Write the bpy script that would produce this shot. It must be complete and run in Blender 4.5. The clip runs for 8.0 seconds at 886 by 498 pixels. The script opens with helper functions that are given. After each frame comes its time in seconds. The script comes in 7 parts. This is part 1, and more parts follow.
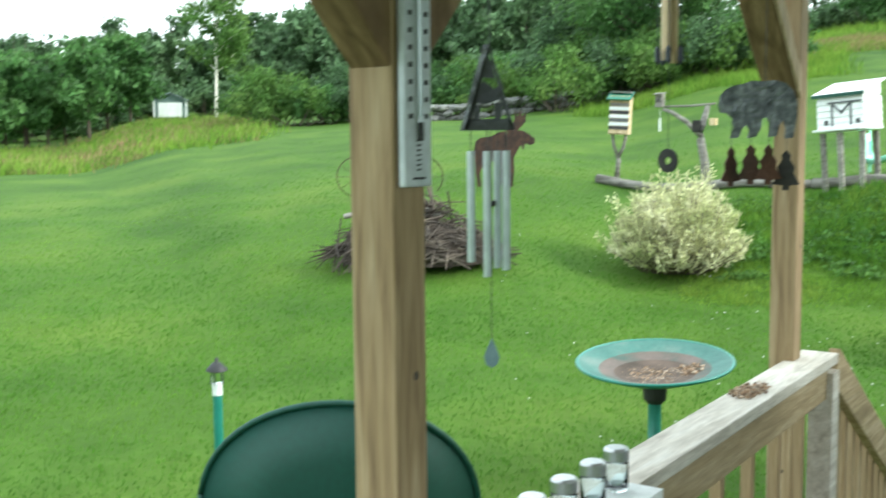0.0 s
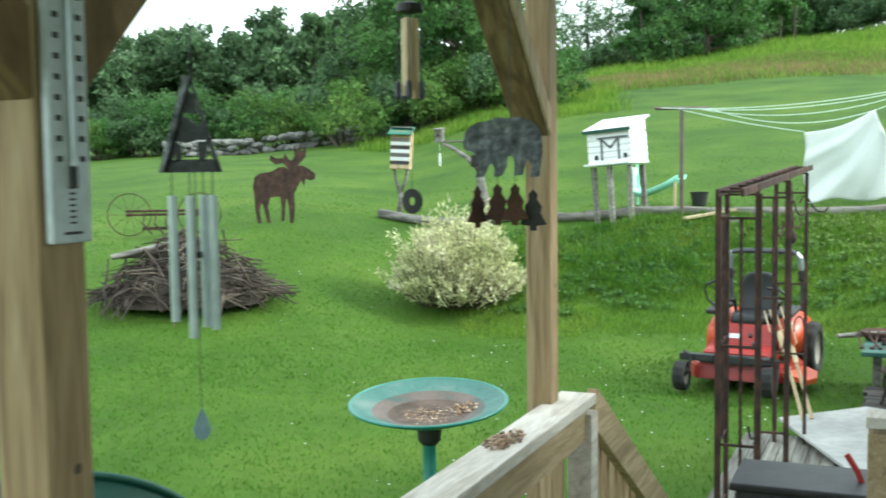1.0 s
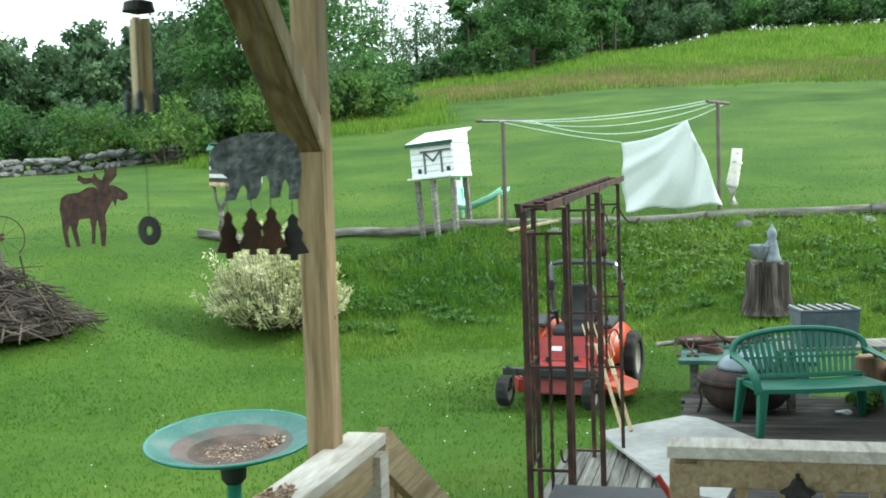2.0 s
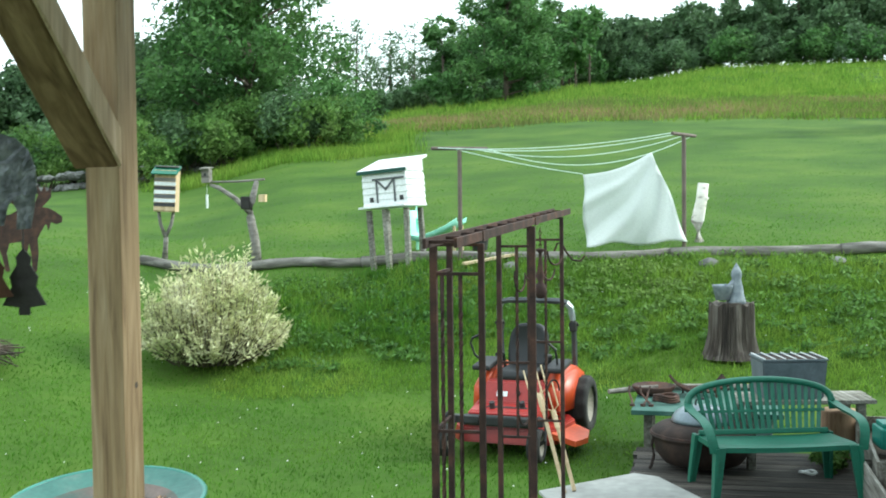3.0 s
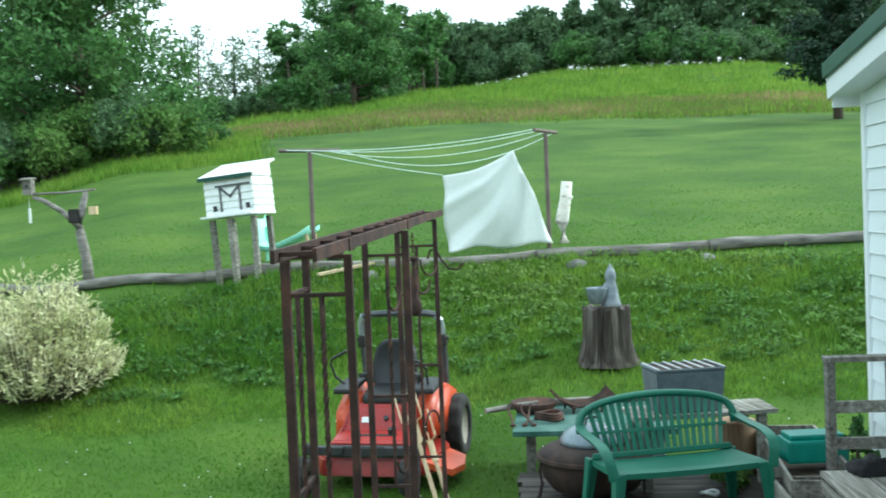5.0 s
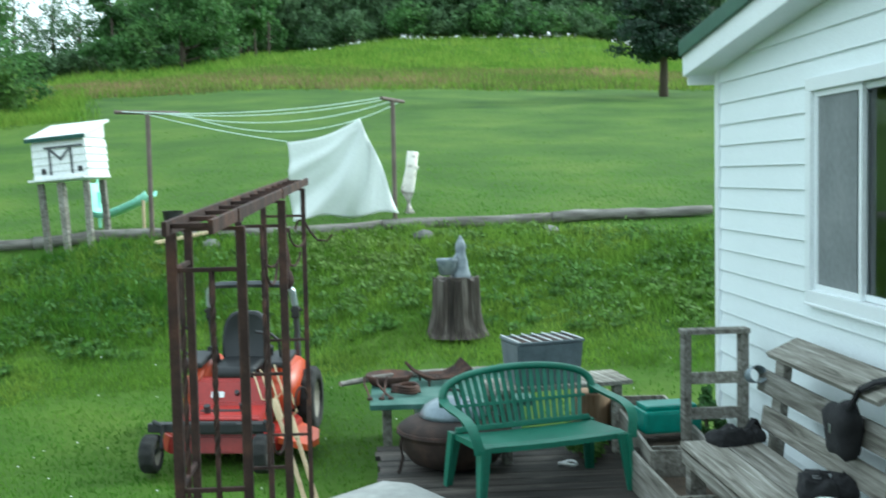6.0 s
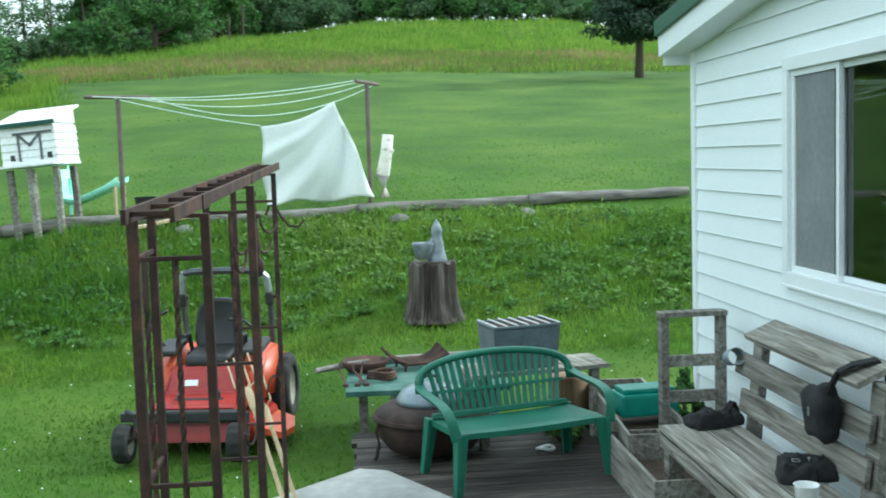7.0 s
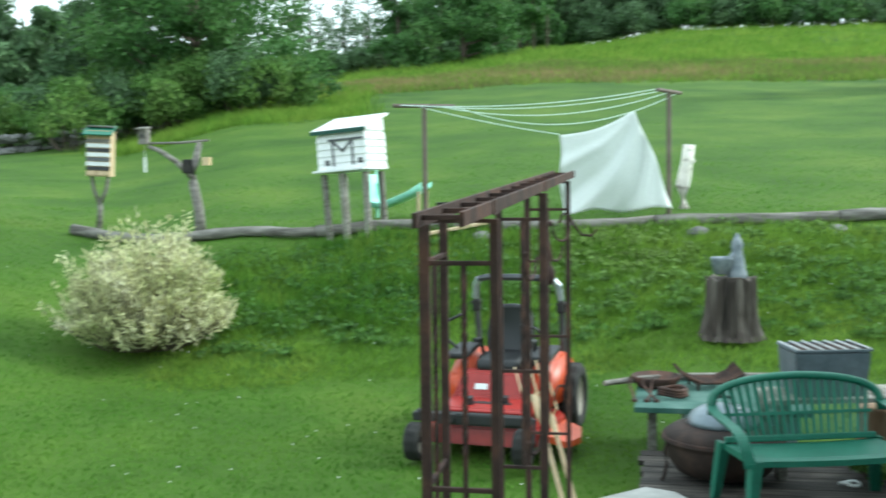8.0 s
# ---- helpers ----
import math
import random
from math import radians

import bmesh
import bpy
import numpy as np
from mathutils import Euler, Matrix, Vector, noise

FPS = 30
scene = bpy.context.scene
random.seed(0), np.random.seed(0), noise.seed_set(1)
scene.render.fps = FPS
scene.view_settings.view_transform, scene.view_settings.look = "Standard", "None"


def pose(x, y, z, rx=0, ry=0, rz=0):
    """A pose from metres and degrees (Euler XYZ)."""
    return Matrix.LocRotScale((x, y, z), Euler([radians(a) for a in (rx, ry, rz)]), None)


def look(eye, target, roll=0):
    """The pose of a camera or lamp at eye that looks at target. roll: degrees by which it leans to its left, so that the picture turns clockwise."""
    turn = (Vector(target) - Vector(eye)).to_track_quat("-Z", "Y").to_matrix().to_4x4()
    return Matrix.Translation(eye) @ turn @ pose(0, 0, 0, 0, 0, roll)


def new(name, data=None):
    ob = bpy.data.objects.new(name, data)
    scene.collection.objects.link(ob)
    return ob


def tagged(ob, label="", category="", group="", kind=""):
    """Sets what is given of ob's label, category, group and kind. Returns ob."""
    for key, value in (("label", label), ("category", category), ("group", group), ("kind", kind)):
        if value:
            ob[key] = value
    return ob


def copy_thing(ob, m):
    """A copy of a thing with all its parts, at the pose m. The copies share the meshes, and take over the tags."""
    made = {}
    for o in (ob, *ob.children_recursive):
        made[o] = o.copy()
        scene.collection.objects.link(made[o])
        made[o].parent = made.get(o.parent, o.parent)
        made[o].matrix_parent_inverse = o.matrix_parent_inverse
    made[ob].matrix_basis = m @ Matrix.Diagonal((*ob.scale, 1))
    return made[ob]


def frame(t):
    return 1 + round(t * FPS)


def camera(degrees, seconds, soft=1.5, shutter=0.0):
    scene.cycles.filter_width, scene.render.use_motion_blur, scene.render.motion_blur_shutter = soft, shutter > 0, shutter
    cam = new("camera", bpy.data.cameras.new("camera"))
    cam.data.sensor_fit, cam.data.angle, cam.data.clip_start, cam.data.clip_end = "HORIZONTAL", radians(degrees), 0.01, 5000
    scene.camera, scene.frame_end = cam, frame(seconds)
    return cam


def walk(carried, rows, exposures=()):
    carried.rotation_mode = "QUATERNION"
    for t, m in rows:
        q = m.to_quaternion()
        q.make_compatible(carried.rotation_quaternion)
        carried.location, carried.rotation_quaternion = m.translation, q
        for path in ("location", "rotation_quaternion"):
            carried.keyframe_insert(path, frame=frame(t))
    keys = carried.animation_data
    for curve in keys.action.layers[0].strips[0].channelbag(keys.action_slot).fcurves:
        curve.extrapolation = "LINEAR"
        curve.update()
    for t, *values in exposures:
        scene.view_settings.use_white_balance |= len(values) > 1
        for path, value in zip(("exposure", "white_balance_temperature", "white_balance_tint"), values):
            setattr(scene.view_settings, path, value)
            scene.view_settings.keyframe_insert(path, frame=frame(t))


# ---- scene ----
from mathutils.geometry import tessellate_polygon

cam = camera(44.4, 8.0, soft=1.7, shutter=0.3)
PATH = [
    (0, (0.013, -0.007, 2.000), (-1.099, 1.642, 1.796), -0.52),
    (0.5, (0.070, 0.082, 2.003), (-0.860, 1.849, 1.884), -1.30),
    (1, (0.030, 0.280, 2.014), (-0.749, 2.116, 1.868), -0.76),
    (1.5, (0.049, 0.531, 2.021), (-0.514, 2.446, 1.893), -1.59),
    (1.7, (0.056, 0.541, 2.030), (-0.452, 2.471, 1.902), -2.38),
    (2.8, (0.251, 1.449, 2.010), (-0.227, 3.389, 1.918), -0.30),
    (3, (0.225, 1.552, 2.016), (-0.226, 3.499, 1.943), -0.65),
    (3.5, (0.185, 1.801, 2.002), (-0.203, 3.762, 1.949), -2.39),
    (4, (0.142, 2.011, 1.991), (-0.281, 3.966, 1.955), -1.97),
    (4.5, (0.047, 2.317, 1.994), (-0.333, 4.279, 1.931), -2.81),
    (4.7, (0.020, 2.441, 1.987), (-0.277, 4.417, 1.923), -2.95),
    (5.8, (-0.202, 2.710, 2.020), (-0.153, 4.708, 1.943), -0.94),
    (6, (-0.252, 2.738, 2.009), (-0.122, 4.729, 1.874), -1.22),
    (6.5, (-0.260, 2.791, 2.000), (-0.012, 4.768, 1.828), -1.66),
    (7, (-0.227, 2.828, 2.010), (-0.057, 4.814, 1.843), -1.69),
    (7.5, (-0.204, 2.857, 2.012), (-0.225, 4.853, 1.884), -0.83),
    (8, (-0.212, 2.919, 2.002), (-0.581, 4.880, 1.864), -0.70),
]
walk(cam, [(t, look(eye, target, roll)) for t, eye, target, roll in PATH],
     exposures=[(0.0, 0.82, 5900, -3.0), (1.5, 0.56, 5850, -3.0), (3.5, 0.48, 5750, -4.0), (6.0, 0.36, 5420, -6.0), (8.0, 0.42, 5650, -4.5)])

# ---- light: bright hazy sky, low soft sun from the right beyond the hill ----
SUN_EL, SUN_AZ = 32.0, 68.0
world = bpy.data.worlds.new("world")
scene.world = world
world.use_nodes = True
wt = world.node_tree
sky = wt.nodes.new("ShaderNodeTexSky")
sky.sky_type = "NISHITA"
sky.sun_disc = False
sky.sun_elevation, sky.sun_rotation = radians(SUN_EL), radians(SUN_AZ)
sky.dust_density = 4.0
bg = wt.nodes["Background"]
haze = wt.nodes.new("ShaderNodeMix")
haze.data_type = "RGBA"
haze.inputs["Factor"].default_value = 0.72
haze.inputs["B"].default_value = (10.5, 10.6, 10.4, 1)
wt.links.new(sky.outputs["Color"], haze.inputs["A"])
wt.links.new(haze.outputs["Result"], bg.inputs["Color"])
bg.inputs["Strength"].default_value = 0.17
sun_data = bpy.data.lights.new("sun", "SUN")
sun_data.energy, sun_data.angle, sun_data.color = 2.2, radians(12), (1.0, 0.95, 0.86)
sun = new("sun", sun_data)
sun.matrix_world = look((math.sin(radians(SUN_AZ)) * 50, math.cos(radians(SUN_AZ)) * 50, math.tan(radians(SUN_EL)) * 50), (0, 0, 0))


# ---- materials ----
def material(name, stops, scale=6.0, detail=6.0, rough=0.8, metal=0.0, bump=0.2, bump_scale=None, stretch=(1, 1, 1),
             vary=0.0, spec=0.5, fine=None, translucent=0.0, distort=0.0, island=False, space="Object"):
    """A procedural surface: a noise ramp of base colours, a second finer noise, relief, and some difference from piece to piece."""
    m = bpy.data.materials.new(name)
    m.use_nodes = True
    t = m.node_tree
    b = t.nodes["Principled BSDF"]
    co = t.nodes.new("ShaderNodeTexCoord")
    mp = t.nodes.new("ShaderNodeMapping")
    mp.inputs["Scale"].default_value = stretch
    t.links.new(co.outputs[space], mp.inputs["Vector"])
    n = t.nodes.new("ShaderNodeTexNoise")
    n.inputs["Scale"].default_value, n.inputs["Detail"].default_value = scale, detail
    n.inputs["Distortion"].default_value = distort
    t.links.new(mp.outputs["Vector"], n.inputs["Vector"])
    r = t.nodes.new("ShaderNodeValToRGB")
    el = r.color_ramp.elements
    lo, hi = 0.3, 0.7
    el[0].position, el[1].position = lo, hi
    el[0].color, el[1].color = (*stops[0], 1), (*stops[-1], 1)
    for i, s in enumerate(stops[1:-1]):
        e = el.new(lo + (hi - lo) * (i + 1) / (len(stops) - 1))
        e.color = (*s, 1)
    t.links.new(n.outputs["Fac"], r.inputs["Fac"])
    colour = r.outputs["Color"]
    f = t.nodes.new("ShaderNodeTexNoise")
    f.inputs["Scale"].default_value, f.inputs["Detail"].default_value = fine or scale * 9, 4.0
    t.links.new(mp.outputs["Vector"], f.inputs["Vector"])
    fm = t.nodes.new("ShaderNodeMapRange")
    fm.inputs["To Min"].default_value, fm.inputs["To Max"].default_value = 0.72, 1.28
    t.links.new(f.outputs["Fac"], fm.inputs["Value"])
    mul = t.nodes.new("ShaderNodeVectorMath")
    mul.operation = "SCALE"
    t.links.new(colour, mul.inputs[0])
    t.links.new(fm.outputs["Result"], mul.inputs["Scale"])
    colour = mul.outputs["Vector"]
    if vary:
        if island:
            g = t.nodes.new("ShaderNodeNewGeometry")
            rnd = g.outputs["Random Per Island"]
        else:
            g = t.nodes.new("ShaderNodeObjectInfo")
            rnd = g.outputs["Random"]
        vm = t.nodes.new("ShaderNodeMapRange")
        vm.inputs["To Min"].default_value, vm.inputs["To Max"].default_value = 1 - vary, 1 + vary
        t.links.new(rnd, vm.inputs["Value"])
        mul2 = t.nodes.new("ShaderNodeVectorMath")
        mul2.operation = "SCALE"
        t.links.new(colour, mul2.inputs[0])
        t.links.new(vm.outputs["Result"], mul2.inputs["Scale"])
        colour = mul2.outputs["Vector"]
    t.links.new(colour, b.inputs["Base Color"])
    b.inputs["Roughness"].default_value, b.inputs["Metallic"].default_value = rough, metal
    b.inputs["Specular IOR Level"].default_value = spec
    if bump:
        bp = t.nodes.new("ShaderNodeBump")
        bp.inputs["Strength"].default_value, bp.inputs["Distance"].default_value = bump, 0.01
        src = f
        if bump_scale:
            src = t.nodes.new("ShaderNodeTexNoise")
            src.inputs["Scale"].default_value, src.inputs["Detail"].default_value = bump_scale, 5.0
            t.links.new(mp.outputs["Vector"], src.inputs["Vector"])
        t.links.new(src.outputs["Fac"], bp.inputs["Height"])
        t.links.new(bp.outputs["Normal"], b.inputs["Normal"])
    if translucent:
        tr = t.nodes.new("ShaderNodeBsdfTranslucent")
        t.links.new(colour, tr.inputs["Color"])
        mx = t.nodes.new("ShaderNodeMixShader")
        mx.inputs["Fac"].default_value = translucent
        t.links.new(b.outputs["BSDF"], mx.inputs[1])
        t.links.new(tr.outputs["BSDF"], mx.inputs[2])
        t.links.new(mx.outputs["Shader"], t.nodes["Material Output"].inputs["Surface"])
    return m


def lawn_material():
    """Mown grass with patches, clover flecks and bare spots; higher up the slope a band of uncut, seeding grass."""
    m = material("lawn", [(0.036, 0.080, 0.009), (0.058, 0.114, 0.013), (0.088, 0.142, 0.019)], scale=0.45, detail=9, rough=0.9, bump=0.9,
                 bump_scale=14, fine=7.0, spec=0.15)
    return m


LAWN = lawn_material()
BLADE = material("grass_blade", [(0.062, 0.155, 0.016), (0.10, 0.215, 0.026), (0.16, 0.27, 0.042)], scale=0.6, rough=0.75, bump=0, vary=0.25, island=True, spec=0.2, translucent=0.5, fine=3)
TALL = material("tall_grass", [(0.095, 0.195, 0.024), (0.165, 0.28, 0.038), (0.25, 0.34, 0.062)], scale=0.5, rough=0.8, bump=0, vary=0.35, island=True, spec=0.15, translucent=0.45, fine=3)
SEED = material("seeding_grass", [(0.13, 0.19, 0.045), (0.20, 0.20, 0.075), (0.35, 0.225, 0.14)], scale=0.12, rough=0.85, bump=0, vary=0.3, island=True, spec=0.1, translucent=0.3, fine=3)
LEAF = material("leaf", [(0.065, 0.15, 0.04), (0.095, 0.20, 0.055), (0.14, 0.25, 0.07)], scale=0.35, rough=0.6, bump=0, vary=0.45, island=True, spec=0.3, translucent=0.4, fine=2)
LEAF_DARK = material("dark_leaf", [(0.075, 0.138, 0.06), (0.105, 0.18, 0.078), (0.14, 0.215, 0.09)], scale=0.2, rough=0.65, bump=0, vary=0.45, island=True, spec=0.3, translucent=0.35, fine=2)
LEAF_LIGHT = material("light_leaf", [(0.072, 0.16, 0.035), (0.12, 0.22, 0.05), (0.175, 0.26, 0.065)], scale=0.3, rough=0.65, bump=0, vary=0.4, island=True, spec=0.25, translucent=0.4, fine=2)
NEEDLE = material("needle", [(0.016, 0.042, 0.022), (0.028, 0.062, 0.03)], scale=0.6, rough=0.7, bump=0, vary=0.4, island=True, translucent=0.15, fine=3)
PALE_LEAF = material("variegated_leaf", [(0.36, 0.42, 0.16), (0.58, 0.58, 0.32), (0.72, 0.70, 0.48)], scale=2.2, rough=0.6, bump=0, vary=0.35, island=True, translucent=0.35, fine=8)
BARK = material("bark", [(0.07, 0.055, 0.04), (0.14, 0.11, 0.085)], scale=5, rough=0.95, bump=0.8, stretch=(1, 1, 0.25))
BIRCH = material("birch_bark", [(0.20, 0.17, 0.14), (0.72, 0.68, 0.60), (0.80, 0.76, 0.68), (0.82, 0.79, 0.72)], scale=5, rough=0.8, bump=0.4, stretch=(1, 1, 2.2))
# brace timber, darkened: the porch roof's shade is put into the brown
BRACE_SHADED = material("shaded_brace_wood", [(0.11, 0.065, 0.03), (0.20, 0.125, 0.06), (0.30, 0.20, 0.105)], scale=6, rough=0.75, bump=0.25, stretch=(5, 1.2, 1.2), distort=0.8, fine=30)
POST_WOOD = material("post_wood", [(0.18, 0.115, 0.058), (0.32, 0.22, 0.115), (0.40, 0.29, 0.165), (0.46, 0.36, 0.23)], scale=7, rough=0.75, bump=0.25, stretch=(5, 5, 0.35), distort=0.8, fine=30)
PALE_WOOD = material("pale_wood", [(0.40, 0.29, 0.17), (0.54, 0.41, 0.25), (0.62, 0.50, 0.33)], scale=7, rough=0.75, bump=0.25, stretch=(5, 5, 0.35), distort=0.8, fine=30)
RAIL_WOOD = material("rail_wood", [(0.26, 0.19, 0.10), (0.40, 0.30, 0.17), (0.48, 0.38, 0.24)], scale=7, rough=0.8, bump=0.3, stretch=(4, 0.35, 4), distort=1.0, fine=28, vary=0.12)
GREY_TOP = material("weathered_top", [(0.44, 0.39, 0.33), (0.62, 0.57, 0.50), (0.72, 0.68, 0.62)], scale=6, rough=0.9, bump=0.3, stretch=(4, 0.5, 4), distort=0.6, fine=26)
GREY_WOOD = material("grey_wood", [(0.075, 0.067, 0.054), (0.16, 0.15, 0.125), (0.23, 0.22, 0.19), (0.33, 0.32, 0.29)], scale=5, rough=0.9, bump=0.5, stretch=(6, 0.4, 6), distort=0.8, fine=30, vary=0.3)
DECK_WOOD = material("deck_wood", [(0.018, 0.015, 0.013), (0.042, 0.036, 0.030), (0.11, 0.095, 0.08)], scale=4, rough=0.85, bump=0.6, stretch=(0.5, 5, 5), distort=1.2, fine=24, vary=0.4)
STUMP_WOOD = material("stump_bark", [(0.018, 0.014, 0.012), (0.075, 0.060, 0.050), (0.17, 0.15, 0.13)], scale=9, rough=0.95, bump=1.0, stretch=(1, 1, 0.16), distort=0.4, fine=40)
LOG_WOOD = material("log_wood", [(0.09, 0.08, 0.07), (0.20, 0.185, 0.165), (0.30, 0.28, 0.255)], scale=4, rough=0.95, bump=0.6, stretch=(0.4, 4, 4))
TWIG = material("twig", [(0.03, 0.022, 0.018), (0.062, 0.047, 0.037), (0.13, 0.104, 0.082)], scale=3, rough=0.95, bump=0.3, vary=0.4, island=True)
SIDING = material("vinyl_siding", [(0.74, 0.79, 0.81), (0.78, 0.83, 0.85)], scale=0.7, rough=0.45, bump=0.05, bump_scale=60, fine=160, vary=0.02)
GALV_DARK = material("worn_dark_steel", [(0.045, 0.05, 0.055), (0.10, 0.105, 0.11)], scale=7, rough=0.5, metal=0.4, bump=0.1)
TRIM = material("white_trim", [(0.72, 0.76, 0.78), (0.78, 0.81, 0.82)], scale=1.5, rough=0.5, bump=0.05, fine=160)
ROOF = material("green_metal_roof", [(0.015, 0.075, 0.045), (0.025, 0.10, 0.06)], scale=2, rough=0.45, bump=0.1, metal=0.2)
# near-black grey: the dimness of the unlit room, put into the colour
ROOM_SHADE = material("room_shade", [(0.05, 0.05, 0.05), (0.09, 0.085, 0.08)], scale=1, rough=0.95, bump=0)
SCREEN = material("insect_screen", [(0.16, 0.175, 0.18), (0.21, 0.225, 0.23)], scale=3, rough=0.7, bump=0.2, bump_scale=300)
RUST = material("rusty_iron", [(0.030, 0.018, 0.015), (0.060, 0.034, 0.027), (0.115, 0.056, 0.038)], scale=9, rough=0.85, metal=0.25, bump=0.35, fine=60)
IRON = material("dark_iron", [(0.022, 0.021, 0.021), (0.05, 0.046, 0.043)], scale=12, rough=0.6, metal=0.6, bump=0.2, fine=80)
TIN = material("hammered_tin", [(0.055, 0.06, 0.068), (0.14, 0.15, 0.165), (0.27, 0.285, 0.30)], scale=34, detail=3, rough=0.45, metal=0.5, bump=1.0, bump_scale=48, fine=90)
ALU = material("aluminium_tube", [(0.42, 0.47, 0.50), (0.55, 0.60, 0.63)], scale=4, rough=0.35, metal=0.6, bump=0.03)
STEEL = material("steel", [(0.42, 0.43, 0.44), (0.6, 0.61, 0.62)], scale=6, rough=0.3, metal=0.9, bump=0.06)
GREEN_PLASTIC = material("green_plastic", [(0.018, 0.12, 0.075), (0.026, 0.16, 0.10)], scale=3, rough=0.5, bump=0.06, fine=40)
GREEN_DARK = material("dark_green_paint", [(0.004, 0.052, 0.036), (0.008, 0.064, 0.044)], scale=3, rough=0.6, bump=0.05, fine=40)
TEAL = material("teal_plastic", [(0.018, 0.19, 0.145), (0.03, 0.25, 0.19)], scale=3, rough=0.4, bump=0.05)
MINT = material("mint_plastic", [(0.30, 0.72, 0.55), (0.42, 0.80, 0.64)], scale=2, rough=0.4, bump=0.05)
BATH_GREEN = material("green_glaze", [(0.02, 0.16, 0.12), (0.04, 0.22, 0.17)], scale=6, rough=0.3, bump=0.08)
BATH_IN = material("bleached_glaze", [(0.018, 0.10, 0.08), (0.05, 0.15, 0.122), (0.12, 0.185, 0.155)], scale=4, rough=0.5, bump=0.2, distort=0.6)
BATH_STAIN = material("brown_stained_glaze", [(0.05, 0.085, 0.07), (0.11, 0.09, 0.075), (0.16, 0.115, 0.10)], scale=5, rough=0.7, bump=0.2, distort=0.5)
BATH_MUD = material("dried_silt", [(0.05, 0.035, 0.025), (0.13, 0.09, 0.07)], scale=7, rough=0.9, bump=0.5)
SEEDS = material("seed_husks", [(0.16, 0.09, 0.05), (0.36, 0.24, 0.15), (0.62, 0.55, 0.46)], scale=40, rough=0.9, bump=0.3, vary=0.6, island=True)
ORANGE = material("orange_paint", [(0.46, 0.055, 0.014), (0.56, 0.085, 0.024)], scale=3, rough=0.4, bump=0.04, fine=30)
RED = material("red_paint", [(0.270, 0.015, 0.013), (0.345, 0.026, 0.019)], scale=3, rough=0.4, bump=0.04, fine=30)
BLACK = material("black_plastic", [(0.012, 0.012, 0.013), (0.03, 0.03, 0.032)], scale=8, rough=0.55, bump=0.1, fine=50)
VINYL = material("black_vinyl", [(0.007, 0.008, 0.009), (0.013, 0.014, 0.016)], scale=6, rough=0.5, bump=0.15, fine=120)
TYRE = material("tyre_rubber", [(0.012, 0.012, 0.012), (0.03, 0.029, 0.027)], scale=10, rough=0.9, bump=0.5, fine=60)
WHITE_PAINT = material("white_paint", [(0.68, 0.70, 0.69), (0.82, 0.83, 0.82)], scale=3, rough=0.6, bump=0.15, fine=30)
SHEET = material("white_sheet", [(0.78, 0.82, 0.80), (0.82, 0.85, 0.83)], scale=1.2, rough=0.4, bump=0.35, bump_scale=5, translucent=0.3, fine=90)
STONE = material("field_stone", [(0.09, 0.09, 0.085), (0.17, 0.17, 0.16), (0.26, 0.255, 0.24)], scale=3, rough=0.95, bump=0.6, vary=0.3)
CONCRETE = material("pale_board", [(0.25, 0.25, 0.235), (0.36, 0.36, 0.34), (0.44, 0.435, 0.41)], scale=1.6, rough=0.85, bump=0.15, fine=14)
GNOME = material("cast_stone", [(0.13, 0.16, 0.19), (0.27, 0.30, 0.32)], scale=14, rough=0.9, bump=0.3)
BLUE_PAINT = material("faded_blue", [(0.05, 0.22, 0.36), (0.12, 0.33, 0.46)], scale=9, rough=0.8, bump=0.2)
ROPE = material("line_cord", [(0.55, 0.70, 0.62), (0.75, 0.85, 0.78)], scale=30, rough=0.7, bump=0)
PIPE = material("weathered_pipe", [(0.10, 0.075, 0.065), (0.20, 0.16, 0.14)], scale=6, rough=0.8, metal=0.3, bump=0.2, stretch=(1, 1, 0.5))
CUT_LOG = material("cut_log_wood", [(0.16, 0.09, 0.05), (0.30, 0.19, 0.11), (0.38, 0.26, 0.16)], scale=6, rough=0.85, bump=0.4, stretch=(3, 3, 0.4))
SOIL = material("soil", [(0.045, 0.032, 0.022), (0.10, 0.075, 0.05)], scale=9, rough=1.0, bump=0.8)
CLOTH_BLACK = material("black_cloth", [(0.006, 0.006, 0.007), (0.02, 0.02, 0.022)], scale=12, rough=0.95, bump=0.5, fine=90)
BAMBOO = material("bamboo", [(0.46, 0.33, 0.18), (0.66, 0.53, 0.34)], scale=5, rough=0.55, bump=0.15, stretch=(3, 3, 0.4), vary=0.2)
COPPER = material("dark_copper", [(0.05, 0.028, 0.022), (0.12, 0.055, 0.035)], scale=8, rough=0.6, metal=0.5, bump=0.2)
THERMO = material("enamel_white", [(0.48, 0.52, 0.55), (0.58, 0.61, 0.63)], scale=5, rough=0.5, metal=0.2, bump=0.05)
INK = material("ink", [(0.03, 0.03, 0.035), (0.06, 0.06, 0.065)], scale=9, rough=0.7, bump=0)


def glass(name, rough=0.02, tint=(0.9, 0.95, 0.95)):
    m = bpy.data.materials.new(name)
    m.use_nodes = True
    b = m.node_tree.nodes["Principled BSDF"]
    b.inputs["Base Color"].default_value = (*tint, 1)
    b.inputs["Transmission Weight"].default_value, b.inputs["Roughness"].default_value, b.inputs["IOR"].default_value = 1.0, rough, 1.45
    return m


PANE = glass("window_glass")
JAR_GLASS = glass("jar_glass", 0.08)


# ---- mesh helpers ----
def finish(bm, name, mat, smooth=False):
    me = bpy.data.meshes.new(name)
    bmesh.ops.recalc_face_normals(bm, faces=bm.faces[:])
    bm.to_mesh(me)
    bm.free()
    me.materials.append(mat)
    if smooth:
        me.shade_smooth()
    return me


